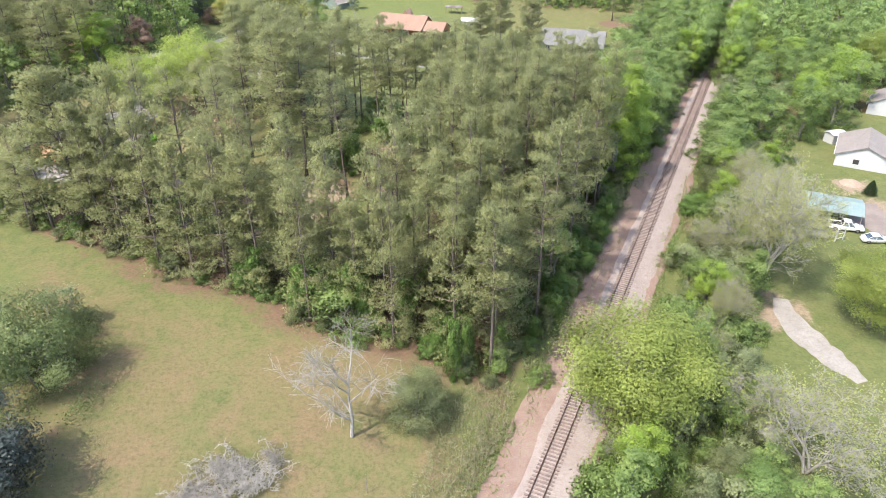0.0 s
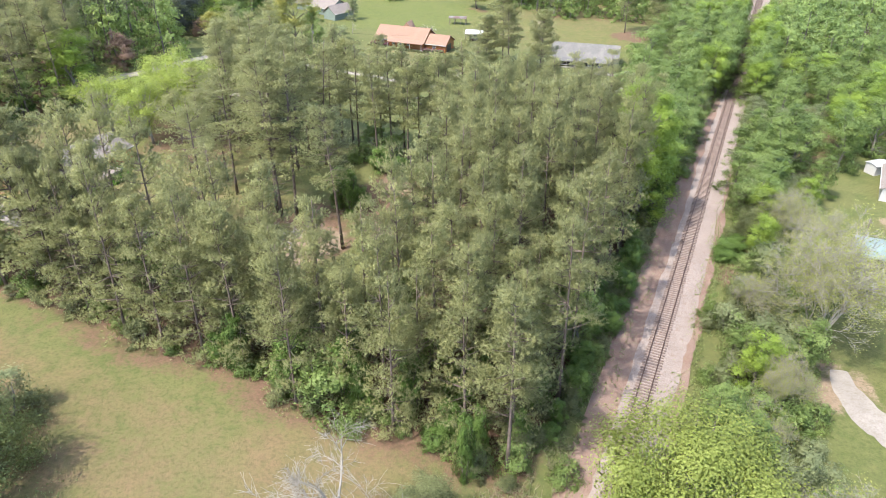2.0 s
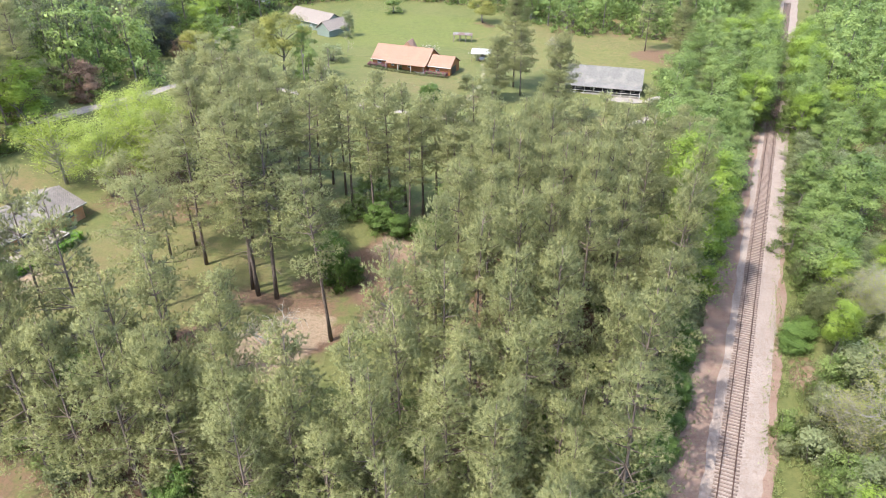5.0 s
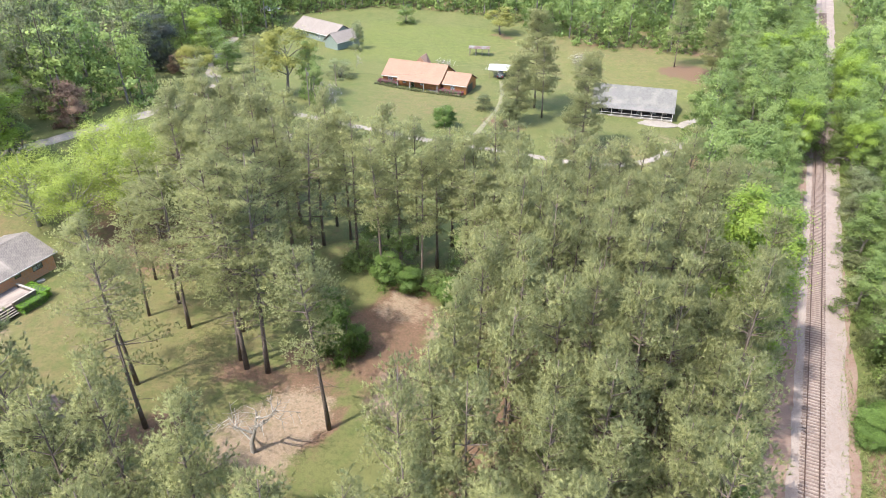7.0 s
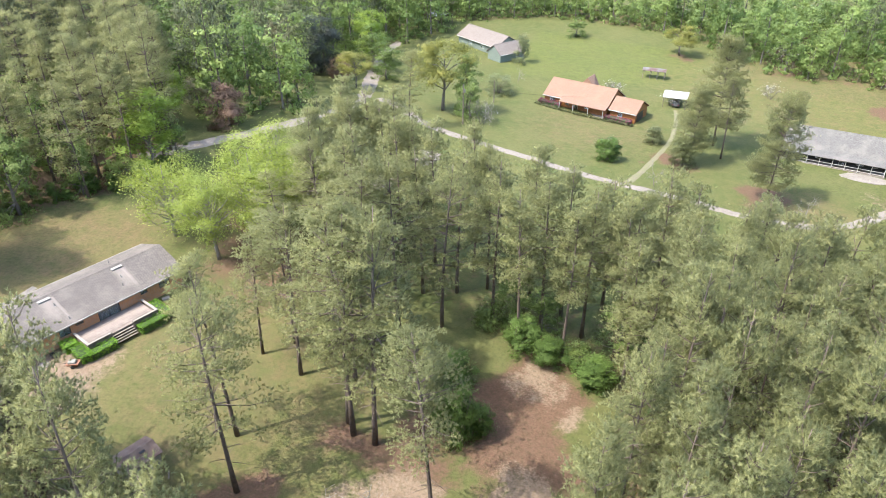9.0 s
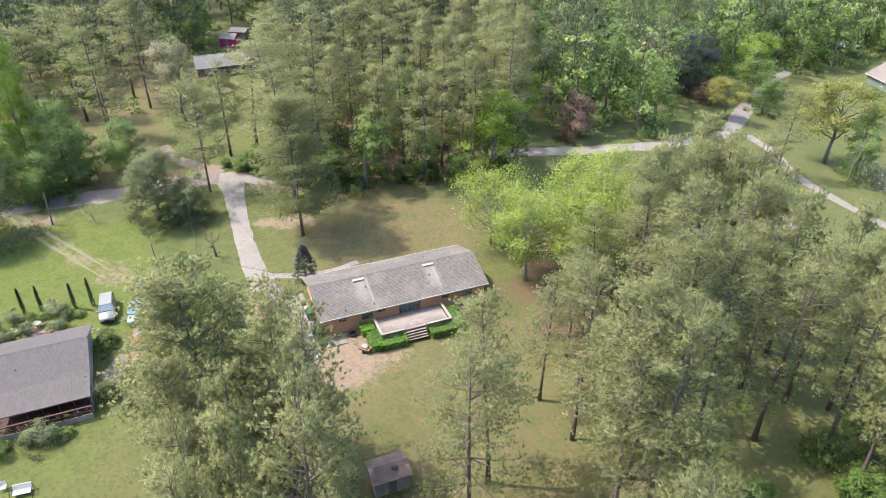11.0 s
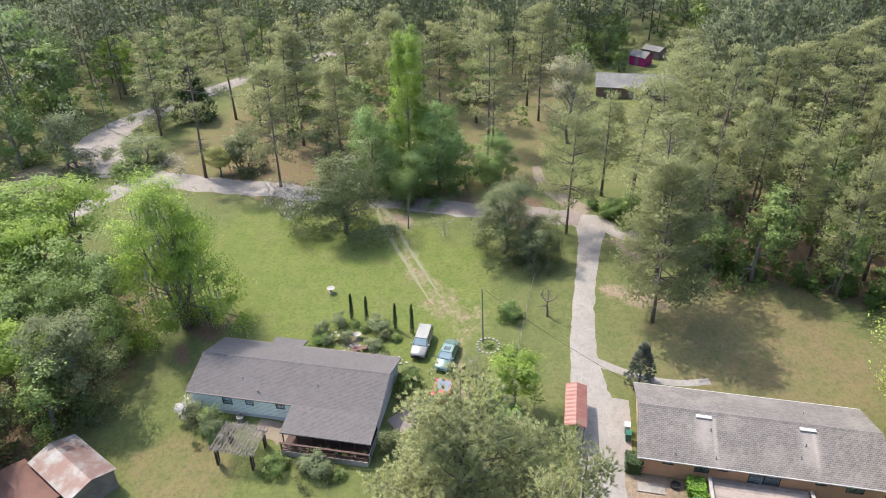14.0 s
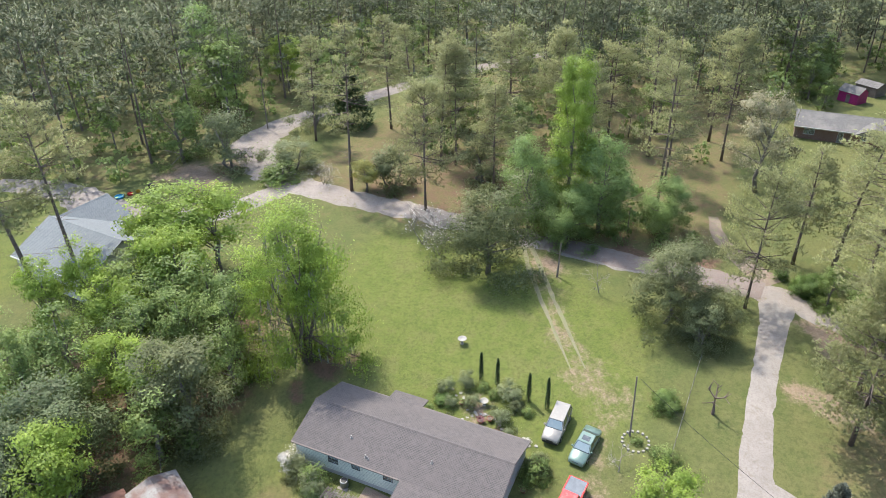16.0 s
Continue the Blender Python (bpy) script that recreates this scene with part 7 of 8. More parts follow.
HEDGE = mat_leaf("hedge_leaves", (0.082, 0.160, 0.020), (0.105, 0.188, 0.024), 0.4)
for k, (x, y, lx, ly) in enumerate(((-3.5, -9.72, 3.4, 1.2), (3.4, -9.72, 3.6, 1.2), (-5.5, -8.6, 1.4, 2.9), (5.5, -8.0, 1.4, 3.6), (-5.8, -6.2, 1.5, 1.6))):
    a = on_brick(x, y)
    hedge("clipped_hedge", (*a, gz(*a) - 0.05), 65.8, lx, ly, 1.15, HEDGE, "clipped bright green hedge round the deck", 400 + k)
a = on_brick(-11.6, -4.6)
hedge("boxwood_shrub", (*a, gz(*a)), 65.8, 1.5, 1.5, 1.6, LEAF_DARK, "dark clipped shrub at the house corner", 410)


def on_mint(x, y):
    p = pose(-89.5, 86.8, 0, 0, 0, 66.4) @ Vector((x, y, 0))
    return p.x, p.y


def on_orange(x, y):
    p = pose(-13.3, 244.2, 0, 0, 0, OHM) @ Vector((x, y, 0))
    return p.x, p.y


for x, y, lx, k in ((-6.3, -6.2, 5.6, 1), (12.2, -6.6, 6.4, 2)):
    a = on_orange(x, y)
    hedge("purple_hedge", a, OHM, lx, 1.6, 1.1, LEAF_PURPLE, "rounded purple-leaved hedge along the porch", 420 + k, 0.28, 700)
dot = leafy("low_box_ball", 430, LEAF_OLIVE, "small clipped ball of box", "shrub", group="box balls along the porch", H=0.75, R=0.55, base=0.0, clumps=12, per=18, leaf=0.2, stems=1, limbs=3)
for i in range(24):
    t = i / 23
    a = on_orange(-9.6 + 25.4 * t, -7.4 - 1.0 * math.sin(math.pi * t))
    dot.put(*a, rng.uniform(0.85, 1.1))

# shrubs round the mint house
WHITE_SHRUB = leafy("white_flowering_shrub", 440, BLOSSOM, "shrub covered in white blossom", "shrub", H=2.6, R=1.7, base=0.0, clumps=22, per=26, leaf=0.2, stems=2, limbs=4)
for x, y, k, s, sz in ((-10.9, -5.6, WHITE_SHRUB, 0.9, 0.9), (-9.4, -6.2, SHRUB[1], 0.8, 0.75), (-7.2, -6.9, SHRUB[0], 0.8, 0.95), (-6.6, -7.6, SHRUB[2], 0.8, 0.8), (-6.2, -8.2, SHRUB[0], 0.6, 0.6), (1.6, -10.9, SHRUB[0], 0.75, 0.65), (4.6, -10.4, SHRUB[2], 0.65, 0.6), (6.4, -10.7, SHRUB[2], 0.85, 0.7),
                       (8.2, -10.6, SHRUB[0], 0.4, 0.35), (12.4, -6.6, SHRUB[1], 0.8, 0.75), (12.3, 2.6, SHRUB[0], 0.75, 0.75), (12.2, 3.9, SHRUB[1], 0.6, 0.5), (-1, 6.0, SHRUB[0], 0.5, 0.35), (0.4, 5.7, SHRUB[0], 0.4, 0.22), (1.0, 7.9, SHRUB[2], 0.42, 0.4), (3.0, 8.6, SHRUB[2], 0.55, 0.5),
                       (6.8, 8.0, SHRUB[2], 0.65, 0.45), (8.0, 6.4, SHRUB[2], 0.35, 0.3), (10.0, 6.2, WHITE_SHRUB, 0.35, 0.25), (-0.5, 9.4, SHRUB[2], 0.6, 0.6)):
    k.put(*on_mint(x, y), s, sz=sz)


def stone(at, r, material, label="flat pale stepping stone", name="stepping_stone", h=0.06):
    n = 7
    ring = [(r * (0.8 + 0.35 * noise.noise((at[0] + k, at[1], k))) * math.cos(6.283 * k / n), r * (0.8 + 0.35 * noise.noise((at[1] + k, at[0], k))) * math.sin(6.283 * k / n)) for k in range(n)]
    return solid(name, Geo().hull([(x, y, -0.05) for x, y in ring], [(0.9 * x, 0.9 * y, h) for x, y in ring]), material, pose(*at, gz(*at) + 0.02), label, "stone", "stones of the garden path")


PALE_STONE = mat_plain("pale_stone", (0.42, 0.40, 0.36), (0.34, 0.32, 0.28), 0.9)
for i in range(14):
    t = i / 13
    stone(on_mint(2.0 + 5.2 * t, 5.6 + 2.6 * math.sin(2.6 * t)), 0.27, PALE_STONE)
for i in range(5):
    stone(on_mint(8.4 + 0.7 * i, 5.2 + 0.25 * i), 0.27, PALE_STONE)


def pot(at, r, h, material, label, plant=None):
    root = thing("flower_pot", pose(*at, gz(*at)), label, "flower pot")
    part("pot", Geo().lathe([(r * 0.65, 0), (r, h * 0.85), (r * 1.08, h * 0.86), (r * 1.08, h), (r * 0.9, h), (r * 0.85, h * 0.8)], 12), material, root)
    part("soil", Geo().lathe([(r * 0.85, h * 0.78), (r * 0.5, h * 0.84)], 10), BARK, root)
    if plant:
        r0 = np.random.default_rng(int(abs(at[0]) * 10))
        pp = r0.normal(size=(60, 3)) * np.array([r * 0.7, r * 0.7, r * 0.4]) + np.array([0, 0, h + r * 0.4])
        part("foliage", tri_mesh("foliage", *leaves(r0, pp, np.tile([0, 0, 0.7], (60, 1)), 0.16)), plant, root)


TERRA = mat_plain("terracotta", (0.34, 0.17, 0.11), None, 0.9)
for x, y, r, pl in ((4.8, 7.0, 0.42, LEAF_PURPLE), (5.6, 7.6, 0.36, None), (7.0, 6.2, 0.3, LEAF_RED), (1.9, 8.6, 0.3, LEAF_MID), (11.8, 0.5, 0.3, LEAF_MID), (2.3, -9.9, 0.3, LEAF_MID)):
    pot(on_mint(x, y), r, r * 1.1, TERRA, "round terracotta flower pot", pl)


for i in range(9):
    x = 2.6 + 0.95 * i
    p = on_mint(x, -8.5 + 0.3 * math.sin(5 * i))
    root = thing("porch_pot", pose(*p, 7.7), "flower pot with a plant on the porch boards", "flower pot", "pots on the porch")
    rr = 0.16 + 0.05 * math.sin(3.0 * i)
    part("pot", Geo().lathe([(rr * 0.65, 0.001), (rr, 0.26), (rr * 1.08, 0.27), (rr * 1.08, 0.32), (rr * 0.85, 0.32), (rr * 0.8, 0.24)], 10), (TERRA, PALE_STONE, GREEN_PAINT)[i % 3], root)
    r0 = np.random.default_rng(900 + i)
    pp = r0.normal(size=(40, 3)) * np.array([0.13, 0.13, 0.1]) + np.array([0, 0, 0.44])
    part("foliage", tri_mesh("foliage", *leaves(r0, pp, np.tile([0, 0, 0.7], (40, 1)), 0.13)), (LEAF_MID, LEAF_RED, LEAF_YELLOW)[i % 3], root)


def bath(at, label, s=1.0):
    root = thing("bird_bath", pose(*at, gz(*at)) @ Matrix.Scale(s, 4), label, "bird bath")
    part("pedestal", Geo().lathe([(0.3, -0.05), (0.3, 0.06), (0.14, 0.14), (0.11, 0.6), (0.2, 0.72)], 14), PALE_STONE, root)
    part("basin", Geo().lathe([(0.2, 0.72), (0.62, 0.84), (0.66, 0.92), (0.58, 0.92), (0.2, 0.8), (0.05, 0.79)], 18), PALE_STONE, root)


bath((-106.6, 92.1), "pale stone bird bath on the lawn", 0.85)
bath(on_mint(4.2, 9.4), "pale stone bird bath among flowers", 0.75)

# more of the flower garden behind the house
for i, (x, y) in enumerate(((-98.9, 91.0), (-98.3, 91.9), (-97.5, 92.2), (-96.6, 92.1), (-95.8, 92.6), (-95.4, 93.4), (-95.0, 94.3), (-94.6, 95.2), (-94.0, 96.0), (-97.9, 91.4), (-96.1, 93.1))):
    stone((x, y), 0.24 + 0.05 * (i % 3), PALE_STONE)
for x, y, k, q, h in ((-99.2, 92.6, 2, 0.62, 0.55), (-97.2, 97.4, 2, 0.85, 0.55), (-97.6, 95.6, 0, 0.4, 0.3), (-95.6, 97.8, 1, 0.4, 0.35), (-98.8, 94.4, 0, 0.35, 0.3), (-94.9, 99.0, 0, 0.35, 0.3)):
    SHRUB[k].put(x, y, q, sz=h)
VINE.put(-97.1, 90.0, 0.5, sz=0.16)
VINE.put(-95.8, 113.7, 0.55, sz=0.4)
# a round bed ringed with stones at the pole, and the fence
for i in range(16):
    a = 6.283 * i / 16
    stone((-91.0 + 1.35 * math.cos(a), 109.7 + 1.35 * math.sin(a)), 0.2, PALE_STONE, "rough stone in a ring round a bed", "edging_stone", 0.15)
SHRUB[0].put(-90.9, 109.8, 0.3, sz=0.2)
SHRUB[0].put(-95.4, 114.0, 0.85, sz=0.75)
SHRUB[0].put(-88.4, 111.8, 0.75, sz=0.6)
fence = thing("wire_fence", Matrix.Identity(4), "low wire fence with thin posts beside the drive", "fence")
FL = smooth_line([(-84, 110.4), (-87.3, 112), (-91, 113.8), (-99, 117.8), (-105, 120.8)], 2.4)
for x, y in FL:
    part("post", Geo().tube([(x, y, gz(x, y) - 0.1), (x, y, gz(x, y) + 1.15)], [0.045, 0.04], 6), WOOD_OLD, fence)
for h in (0.3, 0.65, 1.0):
    part("fence_wire", Geo().tube([(x, y, gz(x, y) + h) for x, y in FL], [0.012] * len(FL), 4), METAL_GREY, fence)

# pollarded stump by the drive
POLLARD = bare("pollarded_tree", 450, "small cut-back tree with stubby reddish limbs", BARK, H=4.0, spread=0.9, levels=2, kids=3, r0=0.16, twig=0.05)
POLLARD.put(-94.6, 118.6)

# pergola
pg = thing("pergola", pose(-81.6, 80.6, gz(-81.6, 80.6), 0, 0, 66.4), "weathered pergola overgrown with dry vines", "pergola")
for x in (-1.9, 1.9):
    for y in (-1.5, 1.5):
        part("post", Geo().box(x - 0.07, x + 0.07, y - 0.07, y + 0.07, -0.2, 2.2), WOOD_OLD, pg)
        part("lattice", Geo().box(x - 0.02, x + 0.02, y - 0.35, y + 0.35, 0.1, 2.0), WOOD_DARK, pg)
for y in (-1.6, 1.6):
    part("beam", Geo().box(-2.4, 2.4, y - 0.04, y + 0.04, 2.2, 2.36), WOOD_OLD, pg)
for i in range(13):
    x = -2.3 + 4.6 * i / 12
    part("rafter", Geo().box(x - 0.03, x + 0.03, -2.1, 2.1, 2.362, 2.48), WOOD_OLD, pg)
r0 = np.random.default_rng(460)
pp = np.column_stack([r0.uniform(-2.2, 2.2, 260), r0.uniform(-1.9, 1.9, 260), r0.uniform(2.45, 2.65, 260)])
vv, ff = blades(r0, pp, r0.normal(size=(260, 3)) * np.array([1, 1, 0.2]), 3, 0.7, 0.04, 0.4)
part("vine", tri_mesh("vine", vv, ff), TWIG, pg, "tangle of dry grey vines")

# air unit, door step and yard clutter of the mint house
def air_unit(at, turn):
    root = thing("air_conditioner", pose(*at, gz(*at) + 0.02, 0, 0, turn), "grey outdoor air-conditioning unit", "air conditioner")
    part("casing", Geo().lathe([(0.42, 0), (0.42, 0.75), (0.36, 0.8)], 16), METAL_GREY, root)
    part("fan_grille", Geo().lathe([(0.33, 0.802), (0.05, 0.815)], 16), BLACK, root)
    part("pad", Geo().box(-0.55, 0.55, -0.55, 0.55, -0.15, -0.002), CONCRETE, root)


air_unit(on_mint(-4.6, -5.5), 66)
air_unit((-115.2, 36.0), 62)
pat = lane("patio", [(*on_mint(-2.6, -6.0), 2.4), (*on_mint(1.2, -6.1), 2.6), (*on_mint(1.3, -8.2), 1.6)], TWOTRACK, "worn brick and earth patio behind the house", lift=0.05, ragged=0.1)
lane("side_slab", [(*on_mint(12.0, -3.6), 2.6), (*on_mint(14.2, -1.2), 3.0), (*on_mint(15.0, 0.6), 2.6)], ASPHALT, "dark stained slab at the side door", lift=0.05, ragged=0.1)


def chair(at, turn, label="white plastic garden chair", material=None):
    m = material or TRIM
    root = thing("garden_chair", pose(*at, gz(*at), 0, 0, turn), label, "chair")
    part("seat", Geo().box(-0.26, 0.26, -0.25, 0.25, 0.40, 0.44, 0.01), m, root)
    part("backrest", Geo().hull([(-0.26, 0.22, 0.44), (0.26, 0.22, 0.44), (0.26, 0.26, 0.44), (-0.26, 0.26, 0.44)], [(-0.24, 0.36, 0.9), (0.24, 0.36, 0.9), (0.24, 0.40, 0.9), (-0.24, 0.40, 0.9)]), m, root)
    for x in (-0.23, 0.23):
        for y in (-0.21, 0.21):
            part("leg", Geo().tube([(x * 1.1, y * 1.1, 0), (x, y, 0.4)], [0.025, 0.025], 5), m, root)
        part("armrest", Geo().box(*sorted((x * 1.05, x * 1.25)), -0.24, 0.26, 0.62, 0.65), m, root)


def gh_at(x, y):
    return x, y


chair((-74.0, 82.9), 60)
chair((-72.9, 82.0), 110, "small pale green garden chair", CURTAIN)
gb = thing("glider_bench", pose(-72.2, 84.0, gz(-72.2, 84.0), 0, 0, 60), "garden glider bench with a white seat in a dark frame", "bench")
part("seat", Geo().box(-0.85, 0.85, -0.35, 0.3, 0.42, 0.5, 0.03), TRIM, gb, "white cushioned seat")
part("backrest", Geo().hull([(-0.85, 0.3, 0.5), (0.85, 0.3, 0.5), (0.85, 0.38, 0.5), (-0.85, 0.38, 0.5)], [(-0.85, 0.5, 1.0), (0.85, 0.5, 1.0), (0.85, 0.58, 1.0), (-0.85, 0.58, 1.0)]), TRIM, gb, "white cushioned back")
for x in (-0.98, 0.98):
    for y in (-0.5, 0.5):
        part("leg", Geo().tube([(x, y * 1.3, 0), (x, y * 0.5, 0.75)], [0.035, 0.03], 6), BLACK, gb)
    part("armrest", Geo().box(x - 0.05, x + 0.05, -0.45, 0.5, 0.75, 0.79, 0.01), BLACK, gb)

# wheelbarrow of bricks and small things by the brick house
wb = thing("garden_cart", pose(-64.0, 121.0, gz(-64.0, 121.0), 0, 0, 20), "small garden cart with grey load", "cart")
part("tray", Geo().hull([(-0.6, -0.35, 0.35), (0.6, -0.35, 0.35), (0.6, 0.35, 0.35), (-0.6, 0.35, 0.35)], [(-0.75, -0.5, 0.65), (0.75, -0.5, 0.65), (0.75, 0.5, 0.65), (-0.75, 0.5, 0.65)]), TERRA, wb)
part("load", Geo().box(-0.5, 0.4, -0.35, 0.35, 0.652, 0.95, 0.08), PALE_STONE, wb)
for y in (-0.45, 0.45):
    part("wheel", Geo().tube([(0.0, y - 0.04, 0.22), (0.0, y + 0.04, 0.22)], [0.22, 0.22], 12), TYRE, wb)
part("handle", Geo().tube([(-0.7, 0, 0.5), (-1.5, 0, 0.75)], [0.03, 0.03], 6), BLACK, wb)
a = on_brick(-7.6, -6.0)
solid("iron_grate", Geo().lathe([(0.45, 0), (0.5, 0.1), (0.5, 0.35), (0.4, 0.35), (0.38, 0.1)], 12), FRAME_DARK, pose(*a, gz(*a)), "dark round fire ring by the wall", "fire pit")
a = on_brick(-9.9, -6.6)
solid("concrete_pad", Geo().box(-1.3, 1.3, -0.6, 0.6, -0.1, 0.08, 0.02), CONCRETE, pose(*a, gz(*a), 0, 0, 65.8), "small cracked concrete pad", "slab")
a = on_brick(7.6, -6.0)
solid("stone_block", Geo().box(-0.5, 0.5, -0.3, 0.3, -0.1, 0.3, 0.05), PALE_STONE, pose(*a, gz(*a), 0, 0, 50), "pale stone block beside the hedge", "stone")
for k, (x, c) in enumerate(((-12.0, mat_plain("green_bin_plastic", (0.02, 0.16, 0.10), None, 0.5)), (-12.1, TRIM))):
    a = on_brick(x, -1.0 + 1.1 * k)
    b_ = thing("wheelie_bin", pose(*a, gz(*a), 0, 0, 65), "tall %s wheelie bin at the house end" % ("green" if k == 0 else "white"), "bin")
    part("bin_body", Geo().hull([(-0.25, -0.28, 0.08), (0.25, -0.28, 0.08), (0.25, 0.28, 0.08), (-0.25, 0.28, 0.08)], [(-0.3, -0.36, 1.0), (0.3, -0.36, 1.0), (0.3, 0.36, 1.0), (-0.3, 0.36, 1.0)]), c, b_)
    part("lid", Geo().box(-0.32, 0.32, -0.38, 0.4, 1.002, 1.08, 0.02), c, b_)
    for s in (-0.26, 0.26):
        part("wheel", Geo().tube([(s - 0.03, 0.3, 0.12), (s + 0.03, 0.3, 0.12)], [0.12, 0.12], 10), TYRE, b_)


def carport(name, at, turn, L, W, h, roof, label, rise=0.5, posts=3, post_mat=None, ridges=0.3):
    """A roof of ribbed sheet on posts."""
    root = thing(name, pose(*at, gz(*at), 0, 0, turn), label, "carport")
    for s in (-1, 1):
        n = max(2, int(L / ridges))
        g = Geo()
        for i in range(n + 1):
            x = -L / 2 + L * i / n
            b = 0.03 if i % 2 else 0.0
            g.v += [(x, 0, h + rise + b), (x, s * W / 2, h + b), (x, 0, h + rise + b - 0.05), (x, s * W / 2, h + b - 0.05)]
        for i in range(n):
            k = 4 * i
            g.f += [(k, k + 1, k + 5, k + 4)[::s], (k + 2, k + 6, k + 7, k + 3)[::s], (k + 1, k + 3, k + 7, k + 5)[::s]]
        part("roof_sheet", g, roof, root)
        for i in range(posts):
            x = -L / 2 + 0.3 + (L - 0.6) * i / (posts - 1)
            part("post", Geo().box(x - 0.06, x + 0.06, s * (W / 2 - 0.25) - 0.06, s * (W / 2 - 0.25) + 0.06, -0.2, h - 0.02 + 0.2 * rise), post_mat or WOOD_OLD, root)
    return root


RED_SHEET = mat_plain("red_sheet_roof", (0.30, 0.115, 0.09), (0.34, 0.17, 0.135), 0.5, 0.2, 0.8, 10)
TEAL_SHEET = mat_plain("teal_sheet_roof", (0.24, 0.33, 0.315), (0.29, 0.36, 0.34), 0.7, 0.2, 0.8, 10)
RUSTY_SHEET = mat_plain("rusty_sheet_roof", (0.20, 0.12, 0.10), (0.31, 0.32, 0.31), 0.55, 0.3, 0.45, 6)
WHITE_SHEET = mat_plain("white_sheet_roof", (0.7, 0.7, 0.69), None, 0.5, 0.1)
carport("red_carport", (-77.2, 115.3), -23, 6.4, 2.3, 2.6, RED_SHEET, "narrow carport with a faded red sheet roof", 0.35)
carport("teal_shed", (71.0, 112.0), -24, 9.5, 7.5, 2.9, TEAL_SHEET, "open shed with a pale teal sheet roof", 0.9, 4)
carport("white_shelter", (9.4, 251), -8, 6.0, 6.0, 2.6, WHITE_SHEET, "white sheet-roofed car shelter on posts", 0.7, 2)
carport("far_garage", (-70, 318), -30, 7.0, 6.0, 2.8, WHITE_SHEET, "white garage far across the lawns", 0.9, 3)
pv = carport("garden_pavilion", (4.2, 272), -8, 6.5, 3.2, 2.3, RUSTY_SHEET, "small weathered garden pavilion on the lawn", 0.5, 4)


def shed(name, at, turn, L, W, h, rise, wall, roof, label, door=True, mono=False):
    root = thing(name, pose(*at, gz(*at), 0, 0, turn), label, "shed")
    t = 0.08
    g = Geo()
    wall_with_holes(g, -L / 2, L / 2, -0.3, h, -W / 2, -W / 2 + t, [(-0.45, 0.45, -0.1, 1.85)] if door else [])
    part("front_wall", g, wall, root)
    part("back_wall", Geo().box(-L / 2, L / 2, W / 2 - t, W / 2, -0.3, h), wall, root)
    for s in (-1, 1):
        a, b = sorted((s * L / 2, s * (L / 2 - t)))
        ring = [(-W / 2 + t, -0.3), (W / 2 - t, -0.3), (W / 2 - t, h), (0, h + (0 if mono else rise * 0.95)), (-W / 2 + t, h)]
        part("side_wall", Geo().hull([(a, p, q) for p, q in ring], [(b, p, q) for p, q in ring]), wall, root)
        g = Geo()
        shingle_roof(g, -L / 2 - 0.25, L / 2 + 0.25, 0, h + rise + 0.06, s * (W / 2 + 0.25), h - rise * 0.5 / W + 0.04, 0.06)
        part("roof_slope", g, roof, root)
    if door:
        part("door", Geo().box(-0.44, 0.44, -W / 2 + 0.01, -W / 2 + 0.05, -0.08, 1.84), WOOD_OLD, root)
    return root


ROOF_PATCHED = mat_plain("torn_felt_roof", (0.20, 0.135, 0.115), (0.27, 0.21, 0.18), 0.95, 0, 0.9, 8)
sh = shed("garden_shed", (-48.0, 110.4), 65, 3.6, 2.9, 2.0, 0.55, WOOD_PALE, ROOF_PATCHED, "small decayed shed with a torn felt roof")
# added black slab imitates the dark inside of a hole; the slope is uncut
part("dark_hole_slab", Geo().box(0.2, 0.8, -0.75, -0.35, 2.42, 2.452), BLACK, sh)
rsx = random.Random(5)
for i in range(9):
    x, y = -46.2 + rsx.uniform(-1.4, 1.6), 109.6 + rsx.uniform(-1.8, 1.2)
    solid("scrap_board", Geo().box(-rsx.uniform(0.4, 0.9), 0.6, -0.08, 0.08, 0, 0.04), WOOD_OLD if i % 2 else WOOD_DARK, pose(x, y, gz(x, y) + 0.05 + 0.03 * i, rsx.uniform(-8, 8), rsx.uniform(-10, 10), rsx.uniform(0, 180)), "loose weathered board beside the shed", "board")
shed("tin_shed", (-82.2, 64.5), 40, 7.4, 4.4, 2.5, 0.6, WOOD_OLD, RUSTY_SHEET, "old shed with a rusty patched tin roof")
shed("lean_to", (-80.4, 59.8), 40, 7.0, 4.6, 2.2, 0.4, WOOD_OLD, mat_plain("rust_brown_roof", (0.20, 0.10, 0.075), (0.15, 0.08, 0.06), 0.9, 0, 0.6, 8), "low lean-to under a rust-brown roof", False)
PINK = mat_plain("pink_shed_paint", (0.50, 0.03, 0.20), (0.42, 0.03, 0.17), 0.5)
ps = shed("pink_shed", (-191, 179.5), 30, 4.6, 3.4, 2.4, 1.1, PINK, ROOF_GREY, "bright pink garden shed with a grey roof")
shed("grey_shed", (-196, 186), 30, 5.0, 4.0, 2.3, 0.7, WOOD_OLD, ROOF_GREY, "plain grey shed behind the pink one")
shed("white_shed", (89, 148), 20, 3.6, 2.6, 2.2, 0.3, SIDING_WHITE, WHITE_SHEET, "white storage shed by the trees", False)

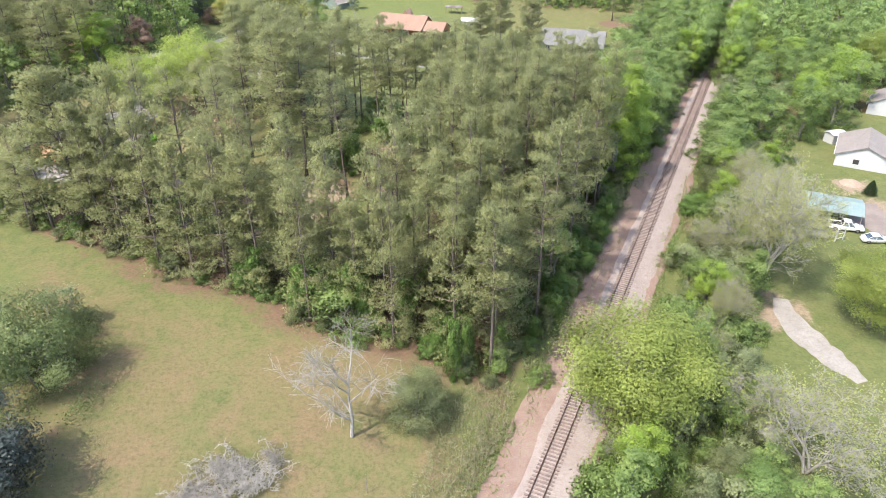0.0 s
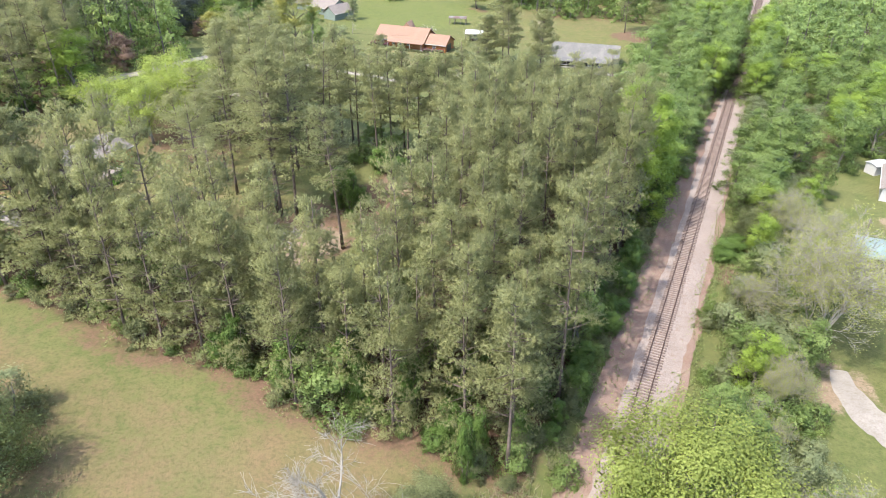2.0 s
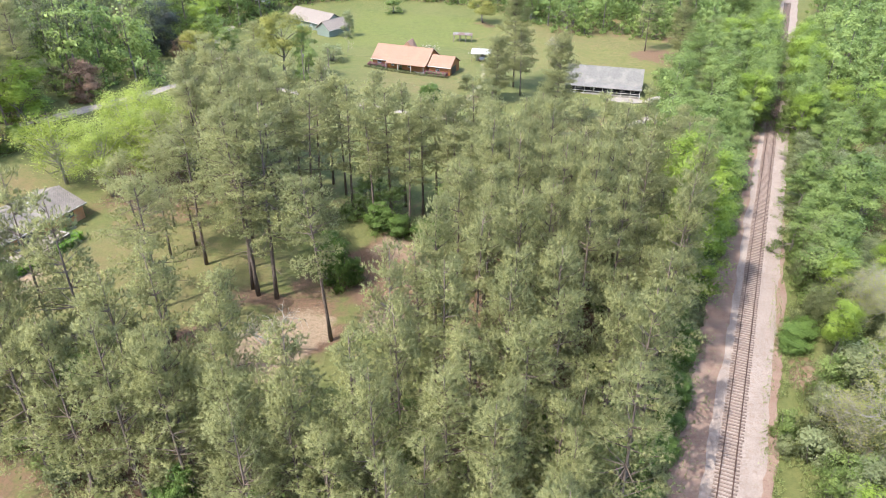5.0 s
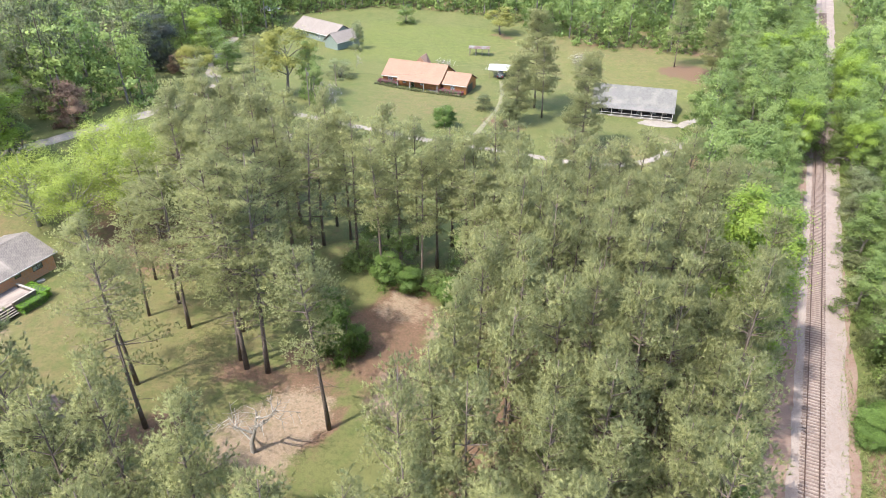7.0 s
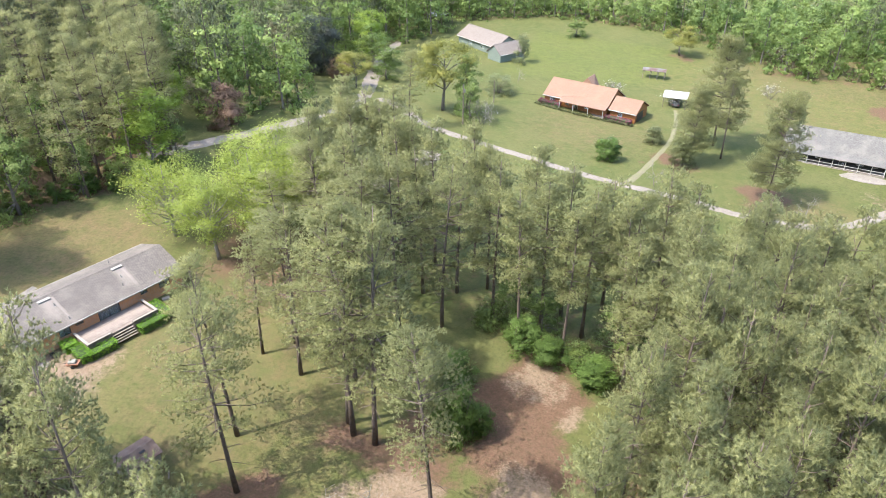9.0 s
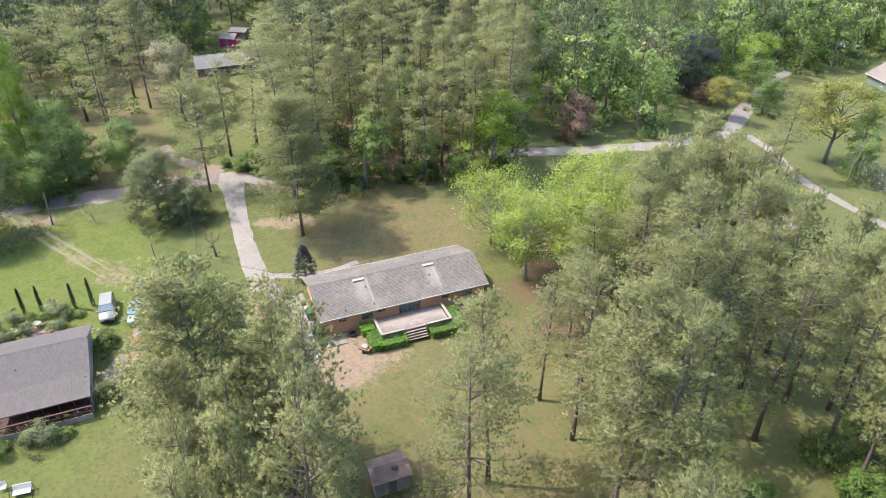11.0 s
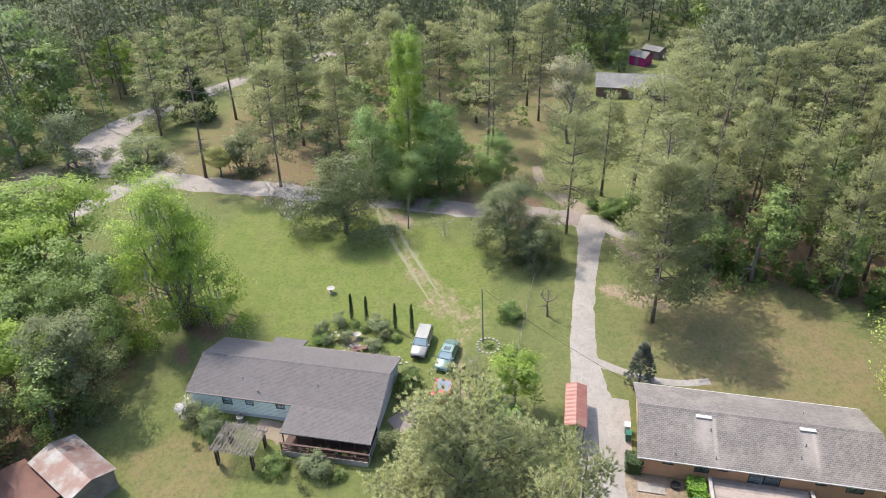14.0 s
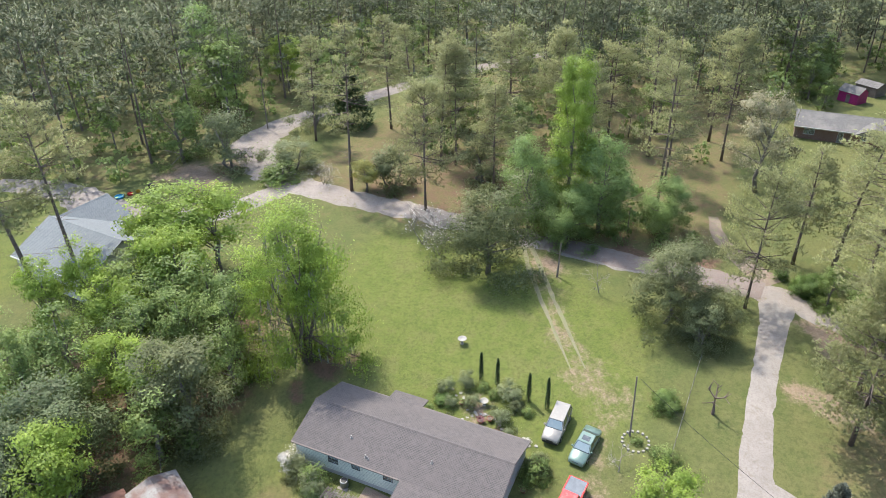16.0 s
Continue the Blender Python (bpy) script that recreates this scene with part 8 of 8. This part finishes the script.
# trailer, frame and sand heap east of the track
tr = thing("flat_trailer", pose(64.2, 105.4, gz(64.2, 105.4), 0, 0, -14), "weathered flat trailer loaded with boards", "trailer")
part("trailer_bed", Geo().box(-3.0, 3.0, -1.0, 1.0, 0.55, 0.68, 0.02), WOOD_OLD, tr)
part("load", Geo().box(-2.6, 2.2, -0.7, 0.7, 0.682, 0.95, 0.05), PALE_STONE, tr)
part("drawbar", Geo().tube([(3.0, 0, 0.55), (4.2, 0, 0.45)], [0.06, 0.05], 6), METAL_GREY, tr)
for s in (-1, 1):
    for x in (-0.6, 0.5):
        part("wheel", Geo().tube([(x, s * 0.95, 0.33), (x, s * 1.15, 0.33)], [0.33, 0.33], 12), TYRE, tr)
fr = thing("climbing_frame", pose(68.6, 103.6, gz(68.6, 103.6), 0, 0, 20), "white timber climbing frame standing in the yard", "climbing frame")
for x in (-0.9, 0.9):
    part("post", Geo().box(x - 0.07, x + 0.07, -0.07, 0.07, 0, 2.4), TRIM, fr)
for z in (0.5, 1.4, 2.3):
    part("bar", Geo().box(-0.83, 0.83, -0.05, 0.05, z, z + 0.1), TRIM, fr)
g = Geo()
for i in range(7):
    for k in range(14):
        a, rr = 6.283 * k / 14, 2.3 * (1 - i / 6.5)
        g.v.append((rr * math.cos(a) * (1 + 0.2 * noise.noise((k, i, 2))), rr * math.sin(a), 1.1 * (i / 6) ** 0.9 - 0.1))
for i in range(6):
    for k in range(14):
        j = (k + 1) % 14
        g.f.append((i * 14 + k, i * 14 + j, (i + 1) * 14 + j, (i + 1) * 14 + k))
solid("sand_mound", smooth(g.mesh("sand_mound")), mat_plain("dry_sand", (0.40, 0.30, 0.22), (0.34, 0.24, 0.175), 0.95), pose(82, 126, gz(82, 126)), "low mound of pale sand in the yard", "sand mound")

# brush pile in the field and twigs
BRUSH = bare("brush_pile", 470, "heap of grey cut branches in the grass", TWIG, None, 0.2, 1, "brush pile", H=3.0, spread=1.3, levels=3, kids=4, r0=0.06, stems=6, twig=0.018)
for x, y, s in ((-22.7, 50.5, 1.5), (-20.5, 50.8, 1.3), (-24.8, 49.8, 1.5), (-22, 48.5, 1.4), (-26.5, 48, 1.5), (-25, 47, 1.5), (-19.2, 52.2, 1.1), (-23, 46.5, 1.5)):
    BRUSH.put(x, y, s, sz=0.75)
# play things in the far yard
for x, y, c, r, lab in ((-146, 33.5, (0.05, 0.4, 0.6), 0.8, "round blue paddling pool"), (-147, 35.0, (0.6, 0.05, 0.04), 0.5, "red plastic play tub"), (-148, 36.0, (0.6, 0.4, 0.05), 0.4, "yellow plastic play tub")):
    solid("play_tub", Geo().lathe([(r * 0.9, 0), (r, 0.3), (r * 0.92, 0.3), (r * 0.85, 0.08), (0.05, 0.07)], 14), mat_plain("plastic_tub_%d" % int(100 * r), c, None, 0.4), pose(x, y, gz(x, y) + 0.05), lab, "play tub")
for x, y in ((-149, 38), (-148.2, 39)):
    solid("dark_bin", Geo().hull([(-0.28, -0.28, 0), (0.28, -0.28, 0), (0.28, 0.28, 0), (-0.28, 0.28, 0)], [(-0.34, -0.34, 1.05), (0.34, -0.34, 1.05), (0.34, 0.34, 1.05), (-0.34, 0.34, 1.05)]), BLACK, pose(x, y, gz(x, y)), "dark plastic rubbish bin in the yard", "bin")


# ---- scrub along the railway ----
def scrub(name, spots, heights, leaf, label, n=6, blade=0.42, width=0.07, seed=0):
    """A tangle of stems and blades on the ground; too many to count."""
    r = np.random.default_rng(seed)
    base = np.array([(x, y, gz(x, y) - 0.02) for x, y in spots])
    h = np.array(heights)
    base[:, 2] += h * r.uniform(0, 0.75, len(h))
    v, f = blades(r, base, np.tile([0, 0, 0.9], (len(base), 1)), n, blade, width, 0.75)
    return tagged(solid(name, tri_mesh(name, v, f, r.random(len(v))), leaf, Matrix.Identity(4), label, "scrub"), kind="stuff")


def strip(n, u0, u1, v0, v1, seed):
    r = np.random.default_rng(seed)
    out = []
    while len(out) < n:
        u, v = u0 + (u1 - u0) * r.random(), r.uniform(v0, v1)
        if noise.noise((u * 0.35, v * 0.16, seed)) + 0.25 * noise.noise((u, v * 0.7, seed)) > -0.12 and abs(u - (u0 + u1) / 2) < abs(u1 - u0) / 2 * (0.75 + 0.6 * noise.noise((v * 0.2, seed, 0))):
            out.append(from_uv(u, v))
    return out


WEED_GREEN, WEED_PALE = mat_leaf("weed_leaves", (0.100, 0.128, 0.044), (0.135, 0.150, 0.064), 0.55), mat_leaf("dry_weed_stems", (0.150, 0.132, 0.085), (0.185, 0.155, 0.108), 0.4)
west = strip(2600, 5.2, 9.5, -75, 12, 1)
fill = scatter(np.random.default_rng(5), [(-7, 34), (-4.5, 48), (-1, 58), (2, 66), (8, 68), (10, 66), (3.5, 51.5), (-4.5, 34)], 0.33)
r = np.random.default_rng(6)
scrub("trackside_weeds", west + fill, list(r.uniform(0.2, 0.9, len(west) + len(fill))), WEED_GREEN, "tangled green weeds between field and railway", seed=7)
scrub("dry_brambles", fill[::2] + fill[1::2] + west[::2], list(r.uniform(0.3, 1.3, len(fill) + len(west[::2]))), WEED_PALE, "pale dry bramble stems over the weeds", 4, 1.0, 0.045, 8)
east = strip(5600, -4.2, -9.0, -75, 160, 2)
scrub("verge_weeds", east, list(r.uniform(0.1, 0.7, len(east))), WEED_GREEN, "low green weeds along the ballast", seed=9)
mid = strip(1800, 3.0, 6.6, -70, 150, 3) + strip(1500, -2.8, -4.8, -70, 160, 4)
scrub("sparse_weeds", mid, list(r.uniform(0.0, 0.25, len(mid))), WEED_GREEN, "sparse weeds on the gravel shoulder", 4, 0.35, 0.07, 10)
for x, y, k, s, sz in ((38.2, 98.8, 0, 0.75, 1.25), (37, 96, 2, 0.6, 0.7), (12.6, 68.6, 0, 0.9, 0.9), (17.5, 52.5, 0, 1.3, 1.5), (16, 48.5, 0, 1.4, 1.6), (21, 66.5, 2, 0.9, 1.0), (14, 45, 2, 1.3, 1.2), (31, 77, 2, 0.8, 0.9), (33.5, 85, 0, 0.7, 0.8)):
    SHRUB[k].put(x, y, s, sz=sz)
